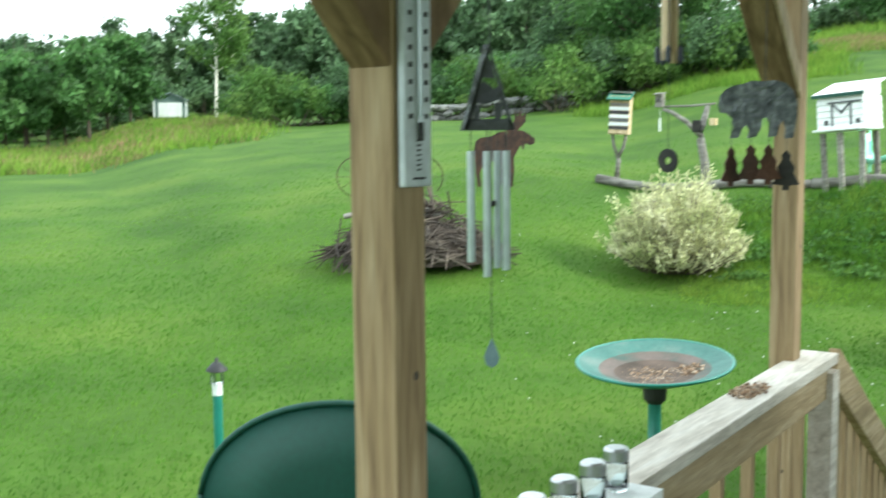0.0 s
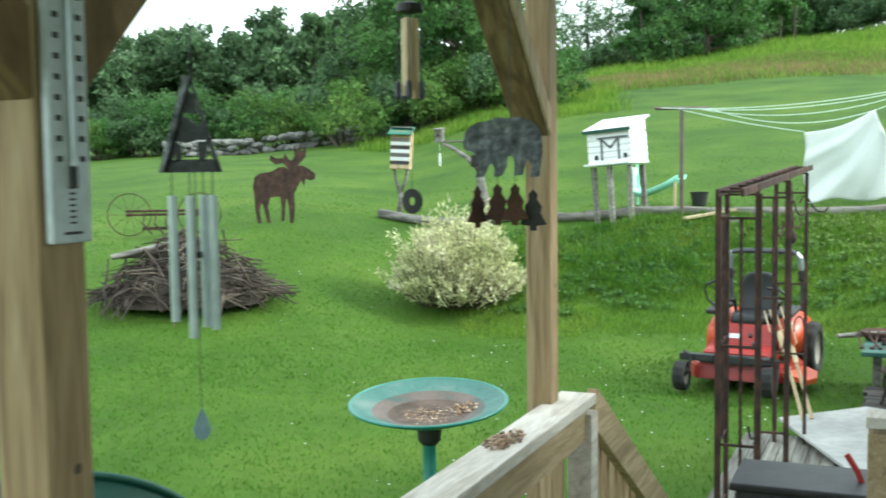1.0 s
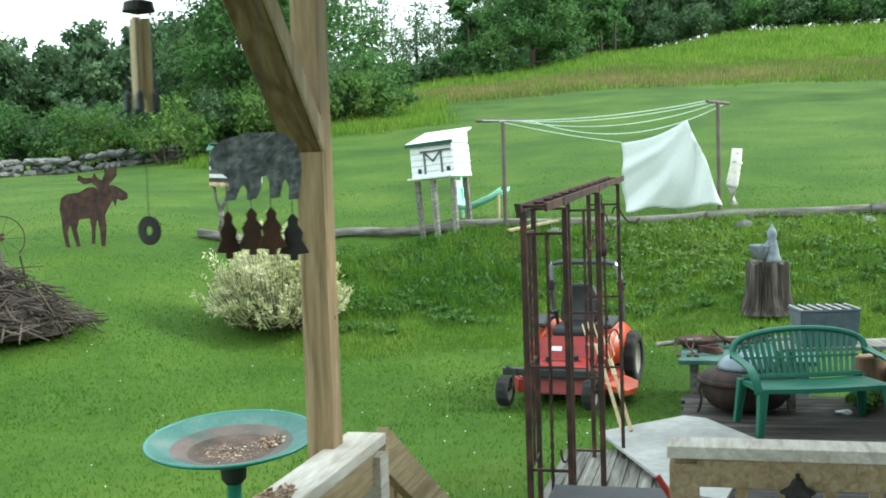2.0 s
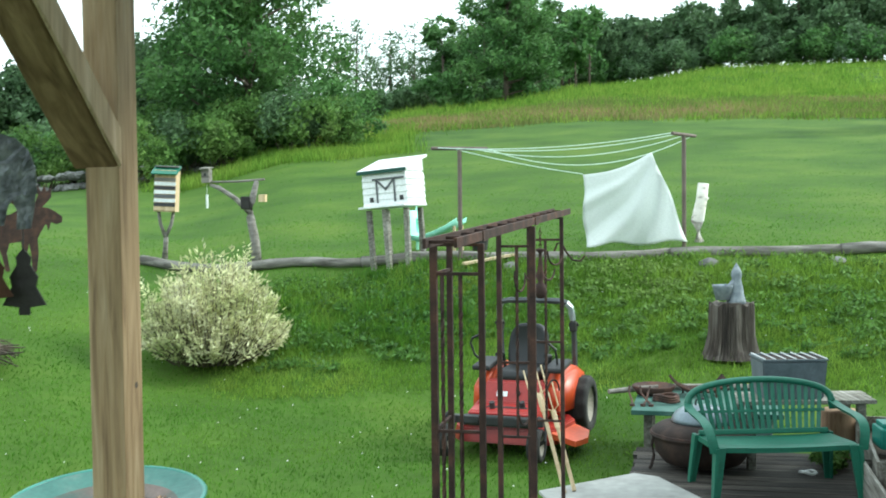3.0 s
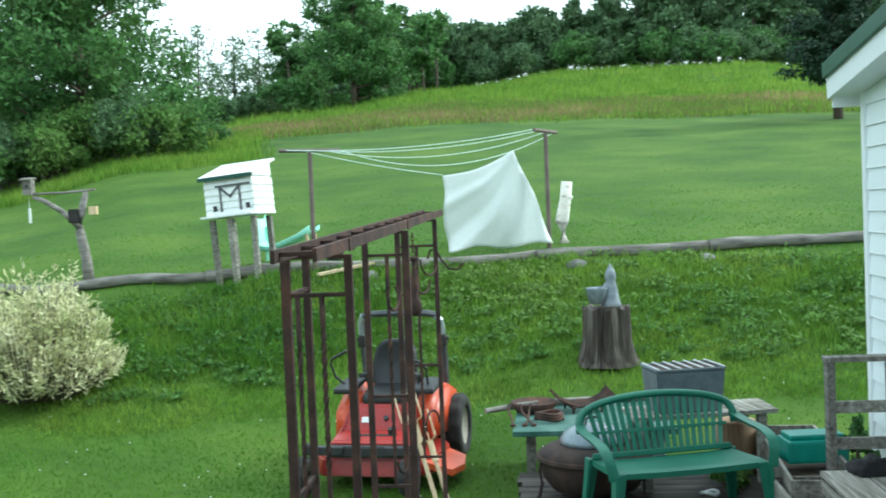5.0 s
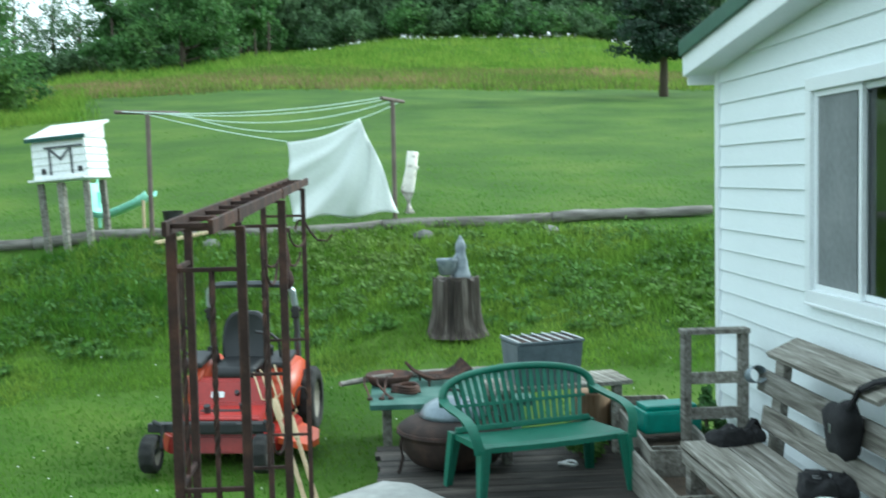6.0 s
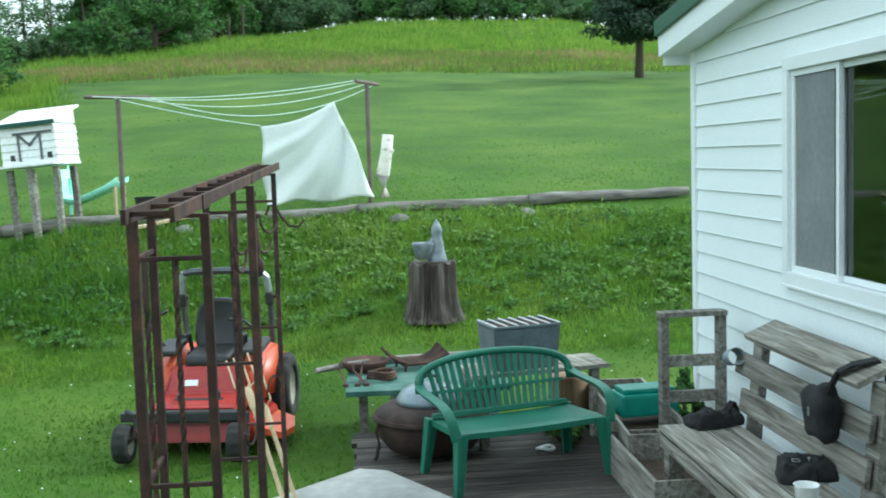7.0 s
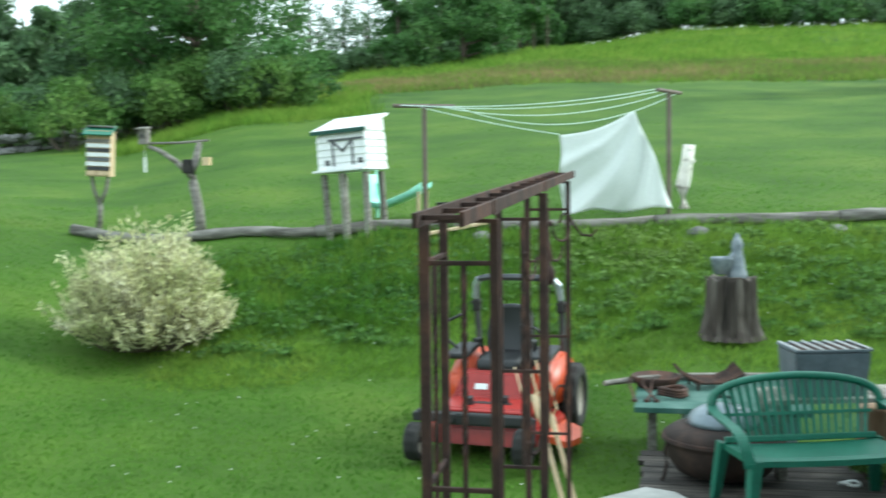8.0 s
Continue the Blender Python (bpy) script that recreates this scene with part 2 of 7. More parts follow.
def thing(name, m, label, category, group="", kind=""):
    ob = new(name)
    ob.empty_display_size = 0.1
    ob.matrix_world = m
    return tagged(ob, label, category, group, kind)


def part(name, bm, mat, parent, label="", smooth=False):
    ob = new(name, finish(bm, name, mat, smooth))
    ob.parent = parent
    return tagged(ob, label)


def single(name, bm, mat, m, label, category, group="", kind="", smooth=False):
    ob = new(name, finish(bm, name, mat, smooth))
    ob.matrix_world = m
    return tagged(ob, label, category, group, kind)


def raw(name, verts, faces, mat, smooth=False):
    """A mesh straight from arrays, for what has very many faces."""
    me = bpy.data.meshes.new(name)
    verts = np.asarray(verts, np.float32)
    faces = np.asarray(faces, np.int32)
    k = faces.shape[1]
    me.vertices.add(len(verts))
    me.vertices.foreach_set("co", verts.ravel())
    me.loops.add(faces.size)
    me.loops.foreach_set("vertex_index", faces.ravel())
    me.polygons.add(len(faces))
    me.polygons.foreach_set("loop_start", np.arange(len(faces), dtype=np.int32) * k)
    me.update(calc_edges=True)
    me.validate()
    me.materials.append(mat)
    if smooth:
        me.shade_smooth()
    return me


def box(bm, c, s, rot=None, bevel=0.0):
    m = Matrix.Translation(c) @ (rot if rot else Matrix()) @ Matrix.Diagonal((*s, 1))
    r = bmesh.ops.create_cube(bm, size=1.0, matrix=m)
    if bevel:
        es = list({e for v in r["verts"] for e in v.link_edges})
        bmesh.ops.bevel(bm, geom=es, offset=bevel, segments=2, affect="EDGES", profile=0.6)


def rod(bm, a, b, r, r2=None, n=10, caps=True):
    a, b = Vector(a), Vector(b)
    d = b - a
    m = Matrix.Translation((a + b) / 2) @ d.to_track_quat("Z", "Y").to_matrix().to_4x4()
    bmesh.ops.create_cone(bm, cap_ends=caps, segments=n, radius1=r, radius2=r if r2 is None else r2, depth=d.length, matrix=m)


def tube(bm, pts, r, n=8, taper=None):
    """A round tube along a line of points."""
    pts = [Vector(p) for p in pts]
    rings = []
    for i, p in enumerate(pts):
        d = (pts[min(i + 1, len(pts) - 1)] - pts[max(i - 1, 0)]).normalized()
        q = d.to_track_quat("Z", "Y")
        rr = taper[i] if taper else r
        rings.append([bm.verts.new(p + q @ Vector((rr * math.cos(2 * math.pi * k / n), rr * math.sin(2 * math.pi * k / n), 0))) for k in range(n)])
    for a, b in zip(rings, rings[1:]):
        for k in range(n):
            bm.faces.new((a[k], a[(k + 1) % n], b[(k + 1) % n], b[k]))
    bm.faces.new(rings[0][::-1])
    bm.faces.new(rings[-1])


def lathe(bm, profile, n=32, centre=(0, 0, 0)):
    """A body of revolution about z from (radius, height) pairs."""
    c = Vector(centre)
    rings = [[bm.verts.new(c + Vector((r * math.cos(2 * math.pi * k / n), r * math.sin(2 * math.pi * k / n), z))) for k in range(n)] if r > 1e-5 else [bm.verts.new(c + Vector((0, 0, z)))] for r, z in profile]
    for a, b in zip(rings, rings[1:]):
        for k in range(n):
            va, vb = [a[k % len(a)], a[(k + 1) % len(a)]], [b[(k + 1) % len(b)], b[k % len(b)]]
            vs = list(dict.fromkeys(va + vb))
            if len(vs) > 2:
                bm.faces.new(vs)


def plate(bm, outline, thick, m=None):
    """A flat cut-out of some thickness in the local xz plane."""
    m = m or Matrix()
    f = [bm.verts.new(m @ Vector((x, -thick / 2, z))) for x, z in outline]
    b = [bm.verts.new(m @ Vector((x, thick / 2, z))) for x, z in outline]
    for i, j, k in tessellate_polygon([[Vector((x, z, 0)) for x, z in outline]]):
        bm.faces.new((f[i], f[j], f[k]))
        bm.faces.new((b[k], b[j], b[i]))
    for i in range(len(f)):
        j = (i + 1) % len(f)
        bm.faces.new((f[j], f[i], b[i], b[j]))


def rz(a):
    return Matrix.Rotation(radians(a), 4, "Z")


def rx(a):
    return Matrix.Rotation(radians(a), 4, "X")


def ry(a):
    return Matrix.Rotation(radians(a), 4, "Y")


# ---- ground: lawn, grassy bank, hillside ----
AZ = np.array([-75, -56, -50, -45, -36, -28, -20, -13, -5, 2, 10, 17, 60.0])
RAD = np.array([0, 6, 9.5, 11.6, 14.9, 18, 32, 50, 75, 100, 160, 400, 2500.0])
HEIGHT = np.array([
    [-.4, -.4, -.2, -.1, .2, .4, .8, 1.0, 1.6, 2.4, 4, 10, 30],
    [-.4, -.4, -.1, 0, .4, .6, .9, 1.1, 1.9, 3.0, 5, 12, 30],
    [-.4, -.35, 0, .2, .7, .95, 1.5, 2.4, 3.7, 4.6, 7, 14, 30],
    [-.4, -.35, .05, .35, .9, 1.1, 1.9, 2.7, 3.9, 5.0, 8, 15, 30],
    [-.4, -.3, .03, .33, 1.05, 1.45, 2.3, 3.0, 4.2, 5.5, 9, 16, 30],
    [-.35, -.3, -.11, .03, .72, 1.25, 2.3, 3.9, 6.0, 8.0, 12, 18, 30],
    [-.3, -.3, -.2, .0, 1.1, 1.45, 3.2, 5.4, 7.6, 9.8, 15, 22, 35],
    [-.3, -.3, -.2, .05, 1.35, 1.6, 3.45, 5.9, 8.97, 11.2, 17, 24, 35],
    [-.3, -.3, -.2, .12, 1.4, 1.75, 3.6, 6.25, 10.1, 12.9, 19, 26, 35],
    [-.3, -.3, -.18, .24, 1.4, 1.8, 3.6, 6.15, 9.9, 14.35, 20, 27, 35],
    [-.3, -.3, -.2, .2, 1.35, 1.75, 3.55, 5.95, 9.7, 14.2, 20, 27, 35],
    [-.3, -.3, -.2, .15, 1.3, 1.7, 3.45, 5.75, 8.9, 11.8, 18, 26, 35],
    [-.3, -.3, -.25, 0, .6, 1.0, 2.5, 4.5, 7, 9, 14, 22, 30]])
HUB = (0.0, 2.5)


def ground_z(x, y):
    """Height of the ground, also for arrays."""
    x, y = np.asarray(x, float), np.asarray(y, float)
    az = np.degrees(np.arctan2(x - HUB[0], y - HUB[1]))
    az = np.where(np.abs(az) > 60, np.clip(az, -75, 60), az)
    d = np.hypot(x - HUB[0], y - HUB[1])
    total = 0.0
    soft = 0.07 + 0.17 * np.clip((-34 - az) / 10, 0, 1)
    for w in (-1, -0.67, -0.33, 0, 0.33, 0.67, 1):
        k = 1 + w * soft
        i = np.clip(np.searchsorted(AZ, az) - 1, 0, len(AZ) - 2)
        u = np.clip((az - AZ[i]) / (AZ[i + 1] - AZ[i]), 0, 1)
        u = u * u * (3 - 2 * u)
        j = np.clip(np.searchsorted(RAD, d * k) - 1, 0, len(RAD) - 2)
        v = np.clip((d * k - RAD[j]) / (RAD[j + 1] - RAD[j]), 0, 1)
        a = HEIGHT[i, j] * (1 - v) + HEIGHT[i, j + 1] * v
        b = HEIGHT[i + 1, j] * (1 - v) + HEIGHT[i + 1, j + 1] * v
        total = total + a * (1 - u) + b * u
    bumps = 0.02 * np.sin(x * 1.7 + np.sin(y * 1.1)) * np.cos(y * 1.9 + np.sin(x * 0.8))
    return total / 7 + bumps


def gz(x, y):
    return float(ground_z(x, y))


def build_ground():
    az = np.radians(np.concatenate([np.arange(-180, -70, 5), np.arange(-70, 30, 0.6), np.arange(30, 180, 5)]))
    rad = np.concatenate([[0.05], np.geomspace(0.6, 2400, 190)])
    a, r = np.meshgrid(az, rad, indexing="ij")
    x, y = HUB[0] + r * np.sin(a), HUB[1] + r * np.cos(a)
    v = np.stack([x, y, ground_z(x, y)], -1).reshape(-1, 3)
    n, k = len(az), len(rad)
    i, j = np.meshgrid(np.arange(n), np.arange(k - 1), indexing="ij")
    i2 = (i + 1) % n
    f = np.stack([i * k + j, i * k + j + 1, i2 * k + j + 1, i2 * k + j], -1).reshape(-1, 4)
    ob = new("ground", raw("ground", v, f[:, ::-1], LAWN, True))
    return tagged(ob, "mown green lawn rising over a bank to a grassy hillside", "ground", kind="structure")


build_ground()


def blades(name, x, y, height, width, mat, label, lean=0.5, z0=None):
    """Many grass blades in one mesh: bent triangles pairs rooted on the ground."""
    n = len(x)
    z = ground_z(x, y) - 0.01 if z0 is None else z0
    a = np.random.rand(n) * 2 * np.pi
    h = height * (0.6 + 0.8 * np.random.rand(n))
    w = width * (0.7 + 0.6 * np.random.rand(n))
    la = np.random.rand(n) * 2 * np.pi
    ll = lean * h * np.random.rand(n)
    dx, dy = np.cos(a) * w / 2, np.sin(a) * w / 2
    base = np.stack([x, y, z], -1)
    side = np.stack([dx, dy, np.zeros(n)], -1)
    mid = base + np.stack([np.cos(la) * ll * 0.35, np.sin(la) * ll * 0.35, h * 0.6], -1)
    tip = base + np.stack([np.cos(la) * ll, np.sin(la) * ll, h], -1)
    v = np.stack([base - side, base + side, mid + side * 0.7, mid - side * 0.7, tip], 1).reshape(-1, 3)
    o = np.arange(n)[:, None] * 5
    f = np.concatenate([o + [0, 1, 2], o + [0, 2, 3], o + [3, 2, 4]])
    ob = new(name, raw(name, v, f, mat))
    return tagged(ob, label, "grass", kind="stuff")


def sector(n, az0, az1, r0, r1, power=1.0):
    a = np.radians(az0 + (az1 - az0) * np.random.rand(n))
    r = r0 + (r1 - r0) * np.random.rand(n) ** power
    return HUB[0] + r * np.sin(a), HUB[1] + r * np.cos(a)


# ---- foliage ----
def leaf_cloud(centres, radii, per, size, flat=0.6):
    """Small pointed leaves scattered in the shells of clumps. Returns vertices and faces."""
    per = int(per * 2.6)
    cs, rs = np.repeat(centres, per, 0), np.repeat(radii, per)[:, None]
    n = len(cs)
    d = np.random.normal(size=(n, 3))
    d /= np.linalg.norm(d, axis=1, keepdims=True)
    p = cs + d * rs * (0.25 + 0.95 * np.random.rand(n, 1) ** 0.8) * [1, 1, flat + 0.2]
    u = np.random.normal(size=(n, 3))
    u /= np.linalg.norm(u, axis=1, keepdims=True)
    w = np.cross(u, d + 0.4 * np.random.normal(size=(n, 3)))
    w /= np.linalg.norm(w, axis=1, keepdims=True) + 1e-9
    s = 0.62 * size * (0.5 + np.random.rand(n, 1))
    v = np.stack([p - u * s - w * s * 0.5, p - u * s * 0.6 + w * s * 0.6, p + u * s], 1).reshape(-1, 3)
    f = np.arange(n * 3).reshape(-1, 3)
    return v, f


def limb_lines(height, spread, first, count, rnd):
    """Limbs as lines from the trunk outwards and up, with their tips."""
    lines = []
    for i in range(count):
        z = height * (first + (0.92 - first) * (i + rnd.random()) / count)
        a = rnd.random() * 6.283
        reach = spread * (1.0 - 0.55 * ((z / height - first) / (1 - first)) ** 1.6) * (0.65 + 0.4 * rnd.random())
        p = [Vector((0, 0, z * 0.85))]
        for k in (0.35, 0.7, 1.0):
            p.append(Vector((math.cos(a + k * 0.3) * reach * k, math.sin(a + k * 0.3) * reach * k, z * 0.85 + height * 0.14 * k + (rnd.random() - 0.5) * 0.4)))
        lines.append(p)
    return lines


def tree(name, x, y, height, spread, first, limbs, per, leaf, mat, bark, label, seed, trunk=0.02, clump=0.22, z=None, category="tree"):
    rnd = random.Random(seed)
    np.random.seed(seed)
    ob = thing(name, pose(x, y, (gz(x, y) if z is None else z) - 0.1, 0, 0, rnd.random() * 360), label, category)
    bm = bmesh.new()
    r = height * trunk
    tp = [Vector((math.sin(k * 1.3 + seed) * 0.03 * height * k, math.cos(k * 1.1 + seed) * 0.03 * height * k, height * 0.95 * k)) for k in (0, 0.2, 0.4, 0.6, 0.8, 1)]
    tube(bm, tp, r, 9, [r * 1.35, r, r * 0.8, r * 0.6, r * 0.36, r * 0.1])
    lines = limb_lines(height, spread, first, limbs, rnd)
    for p in lines:
        tube(bm, p, r * 0.3, 5, [r * 0.42, r * 0.3, r * 0.18, r * 0.06])
    part("trunk", bm, bark, ob, smooth=True)
    cs, rs = [], []
    for p in lines:
        for q, k in ((p[1], 0.6), (p[2], 0.9), (p[3], 1.0)):
            for _ in range(2):
                cs.append(q + Vector([(rnd.random() - 0.5) * spread * 0.35 for _ in range(3)]))
                rs.append(spread * clump * k * (0.6 + 0.7 * rnd.random()))
    cs.append(Vector((tp[-1].x, tp[-1].y, height * 0.93)))
    rs.append(spread * clump * 0.7)
    v, f = leaf_cloud(np.array(cs), np.array(rs), per, leaf)
    crown = new("crown", raw("crown", v, f, mat))
    crown.parent = ob
    return ob


def shrub(name, x, y, w, h, count, per, leaf, mat, label, seed, z=None):
    rnd = random.Random(seed)
    np.random.seed(seed)
    ob = thing(name, pose(x, y, (gz(x, y) if z is None else z) - 0.05), label, "shrub")
    bm = bmesh.new()
    cs, rs = [], []
    for i in range(count):
        a, k = rnd.random() * 6.283, rnd.random() ** 0.6
        q = Vector((math.cos(a) * w / 2 * k, math.sin(a) * w / 2 * k, h * (0.25 + 0.65 * rnd.random() * (1.1 - 0.55 * k * k))))
        cs.append(q)
        rs.append(min(w, h) * (0.13 + 0.13 * rnd.random()))
        if i % 3 == 0:
            tube(bm, [(q.x * 0.2, q.y * 0.2, 0), (q.x * 0.6, q.y * 0.6, q.z * 0.5), q], 0.02, 4, [0.03, 0.02, 0.006])
    part("stem", bm, BARK, ob)
    v, f = leaf_cloud(np.array(cs), np.array(rs), per, leaf)
    fo = new("foliage", raw("foliage", v, f, mat))
    fo.parent = ob
    return ob


def polar(az, d):
    return HUB[0] + d * math.sin(radians(az)), HUB[1] + d * math.cos(radians(az))


# ---- house: gable wall with lap siding, window, green roof ----
WALL_X, CORNER_Y = 2.30, 10.59


def rake_z(y):
    """Height of the gable's edge over the wall."""
    peak_y = 6.2
    return 2.76 + 0.115 * (CORNER_Y - max(y, 2 * peak_y - CORNER_Y if y < peak_y else y)) if y >= peak_y else 2.76 + 0.115 * (CORNER_Y - (2 * peak_y - y))


def build_house():
    h = thing("house", pose(WALL_X, CORNER_Y, 0), "white vinyl-sided house with a green metal roof and a sliding window", "house")

    def wpart(name, bm, mat, label="", smooth=False):
        for v in bm.verts:
            v.co -= Vector((WALL_X, CORNER_Y, 0))
        return part(name, bm, mat, h, label, smooth)

    y_end = 1.8
    wy0, wy1, wz0, wz1 = 7.44, 8.83, 1.30, 2.45
    bm = bmesh.new()
    xw = WALL_X + 0.07
    box(bm, (xw, (wy1 + CORNER_Y) / 2, 1.3), (0.1, CORNER_Y - wy1, 3.0))
    box(bm, (xw, (y_end + wy0) / 2, 1.3), (0.1, wy0 - y_end, 3.0))
    box(bm, (xw, (wy0 + wy1) / 2, (wz0 - 0.2) / 2), (0.1, wy1 - wy0, wz0 + 0.2))
    box(bm, (xw, (wy0 + wy1) / 2, (wz1 + 2.8) / 2), (0.1, wy1 - wy0, 2.8 - wz1))
    f = [bm.verts.new((xw - 0.05, y, z)) for y, z in ((CORNER_Y, 2.78), (6.2, rake_z(6.2)), (y_end, rake_z(y_end)), (y_end, 2.78))]
    bm.faces.new(f)
    wpart("wall", bm, TRIM)
    bm = bmesh.new()
    box(bm, (5.3, CORNER_Y - 0.05, 1.3), (5.85, 0.1, 3.0))
    box(bm, (5.3, y_end + 0.05, 1.3), (5.85, 0.1, 3.0))
    box(bm, (8.2, (CORNER_Y + y_end) / 2, 1.3), (0.1, CORNER_Y - y_end, 3.0))
    wpart("side_wall", bm, SIDING)
    # added floor, ceiling and back sheet, coloured dark as the room's shade
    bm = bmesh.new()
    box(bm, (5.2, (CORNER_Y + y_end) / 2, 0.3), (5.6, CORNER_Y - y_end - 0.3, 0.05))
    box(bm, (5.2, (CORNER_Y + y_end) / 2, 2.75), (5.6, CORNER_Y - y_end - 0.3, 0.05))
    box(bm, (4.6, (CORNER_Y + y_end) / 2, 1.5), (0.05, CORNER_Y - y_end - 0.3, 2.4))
    wpart("room_shade_lining", bm, ROOM_SHADE)
    # lap siding, course by course
    pitch = 0.15
    for i in range(24):
        z = -0.07 + i * pitch
        spans = [(y_end, CORNER_Y - 0.035)]
        if z + pitch > wz0 + 0.02 and z < wz1 - 0.01:
            spans = [(y_end, wy0 - 0.06), (wy1 + 0.06, CORNER_Y - 0.035)]
        for a, b in spans:
            top = min(z + pitch, 99)
            if z > 2.62:
                # courses under the sloping edge start where the roof allows
                lim = CORNER_Y - (z + 0.06 - 2.76) / 0.115
                b = min(b, lim)
                a = max(a, 12.4 - CORNER_Y + (z + 0.06 - 2.76) / 0.115)
                if b - a < 0.2:
                    continue
            bm = bmesh.new()
            prof = [(0.004, top + 0.006), (-0.012, z + 0.012), (-0.014, z + 0.003), (-0.004, z), (0.006, z)]
            ends = []
            for y in (a, b):
                ends.append([bm.verts.new((WALL_X + px, y, pz)) for px, pz in prof])
            n = len(prof)
            for k in range(n):
                bm.faces.new((ends[0][k], ends[0][(k + 1) % n], ends[1][(k + 1) % n], ends[1][k]))
            bm.faces.new(ends[0])
            bm.faces.new(ends[1][::-1])
            wpart("siding_board", bm, SIDING)
    bm = bmesh.new()
    box(bm, (WALL_X - 0.005, CORNER_Y - 0.03, 1.3), (0.04, 0.075, 2.9), bevel=0.006)
    wpart("corner_trim", bm, TRIM)
    bm = bmesh.new()
    box(bm, (WALL_X - 0.012, 7.18, 1.2), (0.045, 0.1, 2.7), bevel=0.006)
    wpart("door_casing", bm, TRIM)
    # roof with overhang, fascia, soffit
    ang = math.degrees(math.atan(0.115))
    for s in (1, -1):
        L = 4.58
        cy = 6.2 + s * L / 2 * math.cos(radians(ang))
        cz = rake_z(6.2) + 0.16 - L / 2 * math.sin(radians(ang))
        bm = bmesh.new()
        box(bm, (5.22, cy, cz), (6.26, L, 0.05), rx(-s * ang))
        for k in range(14):
            box(bm, (2.15 + k * 0.45, cy, cz + 0.03), (0.03, L, 0.025), rx(-s * ang))
        wpart("roof", bm, ROOF, "green ribbed metal roof")
        bm = bmesh.new()
        box(bm, (2.07, cy, cz + 0.005), (0.03, L, 0.11), rx(-s * ang), 0.004)
        wpart("rake_trim", bm, ROOF, "green metal edge trim")
        bm = bmesh.new()
        box(bm, (2.10, cy, cz - 0.115), (0.03, L, 0.17), rx(-s * ang), 0.004)
        wpart("fascia", bm, TRIM)
        bm = bmesh.new()
        box(bm, (2.2, cy, cz - 0.19), (0.2, L, 0.02), rx(-s * ang))
        wpart("soffit", bm, TRIM)
    bm = bmesh.new()
    box(bm, (5.22, CORNER_Y + 0.14, 2.72), (6.2, 0.03, 0.16))
    wpart("eave_board", bm, TRIM)
    # window
    win = thing("window", Matrix.Translation((0, wy0 - CORNER_Y, wz0)), "", "")
    for k in ("label", "category"):
        if k in win:
            del win[k]
    win.parent = h
    w, t = wy1 - wy0, wz1 - wz0

    def frame_box(bm, y0, y1, z0, z1, x, d, e):
        for c, s in (((x, (y0 + y1) / 2, z0 + e / 2), (d, y1 - y0, e)), ((x, (y0 + y1) / 2, z1 - e / 2), (d, y1 - y0, e)),
                     ((x, y0 + e / 2, (z0 + z1) / 2), (d, e, z1 - z0 - 2 * e)), ((x, y1 - e / 2, (z0 + z1) / 2), (d, e, z1 - z0 - 2 * e))):
            box(bm, c, s, bevel=0.004)

    bm = bmesh.new()
    frame_box(bm, -0.07, w + 0.07, -0.07, t + 0.07, -0.012, 0.05, 0.075)
    part("frame", bm, TRIM, win)
    bm = bmesh.new()
    frame_box(bm, 0.005, w * 0.60, 0.005, t - 0.005, 0.03, 0.03, 0.035)
    part("sash", bm, TRIM, win)
    bm = bmesh.new()
    frame_box(bm, w * 0.60 - 0.05, w - 0.005, 0.005, t - 0.005, 0.004, 0.03, 0.035)
    part("sash", bm, TRIM, win)
    bm = bmesh.new()
    box(bm, (0.03, w * 0.30, t / 2), (0.004, w * 0.55, t - 0.06))
    p = part("pane", bm, PANE, win, "dark clear glass reflecting the yard")
    bm = bmesh.new()
    box(bm, (0.004, w * 0.80, t / 2), (0.004, w * 0.36, t - 0.06))
    part("screen", bm, SCREEN, win, "grey insect screen")
    bm = bmesh.new()
    box(bm, (-0.022, w / 2, -0.078), (0.045, w + 0.15, 0.016), bevel=0.004)
    part("sill", bm, TRIM, win)
    return h


build_house()

# ---- porch: upper deck, posts, braces, beam, roof ----
PORCH_Z = 0.28


def build_porch():
    bm = bmesh.new()
    for i in range(42):
        box(bm, (0.6, -1.85 + i * 0.145, PORCH_Z - 0.019), (3.4, 0.137, 0.038))
    fl = single("porch_floor", bm, DECK_WOOD, Matrix(), "grey-brown board porch floor", "floor", kind="structure")
    bm = bmesh.new()
    box(bm, (-1.07, 1.15, 2.86), (0.09, 6.2, 0.19), bevel=0.006)
    single("porch_beam", bm, POST_WOOD, Matrix(), "brown timber beam under the porch roof", "beam", kind="structure")
    bm = bmesh.new()
    box(bm, (0.55, 1.15, 3.0), (3.5, 6.6, 0.06))
    single("porch_ceiling", bm, POST_WOOD, Matrix(), "brown boarded porch ceiling", "ceiling", kind="structure")


build_porch()


def porch_post(x, y, mats, seed):
    p = thing("porch_post", pose(x, y, PORCH_Z), "square timber porch post with angled braces", "post", "posts of the porch")
    bm = bmesh.new()
    s = 0.089
    box(bm, (0, 0, 1.25), (s, s, 2.5), bevel=0.004)
    part("post", bm, mats[0], p, smooth=False)
    for kx, ky, kz, rot in ((0.0455, 0.012, 1.32, ry(90)), (0.0455, -0.02, 0.72, ry(90)), (0.01, -0.0455, 0.5, rx(90))):
        bm = bmesh.new()
        bmesh.ops.create_circle(bm, cap_ends=True, radius=0.008, segments=10, matrix=Matrix.Translation((kx, ky, kz)) @ rot)
        part("knot", bm, BARK, p)
    return p


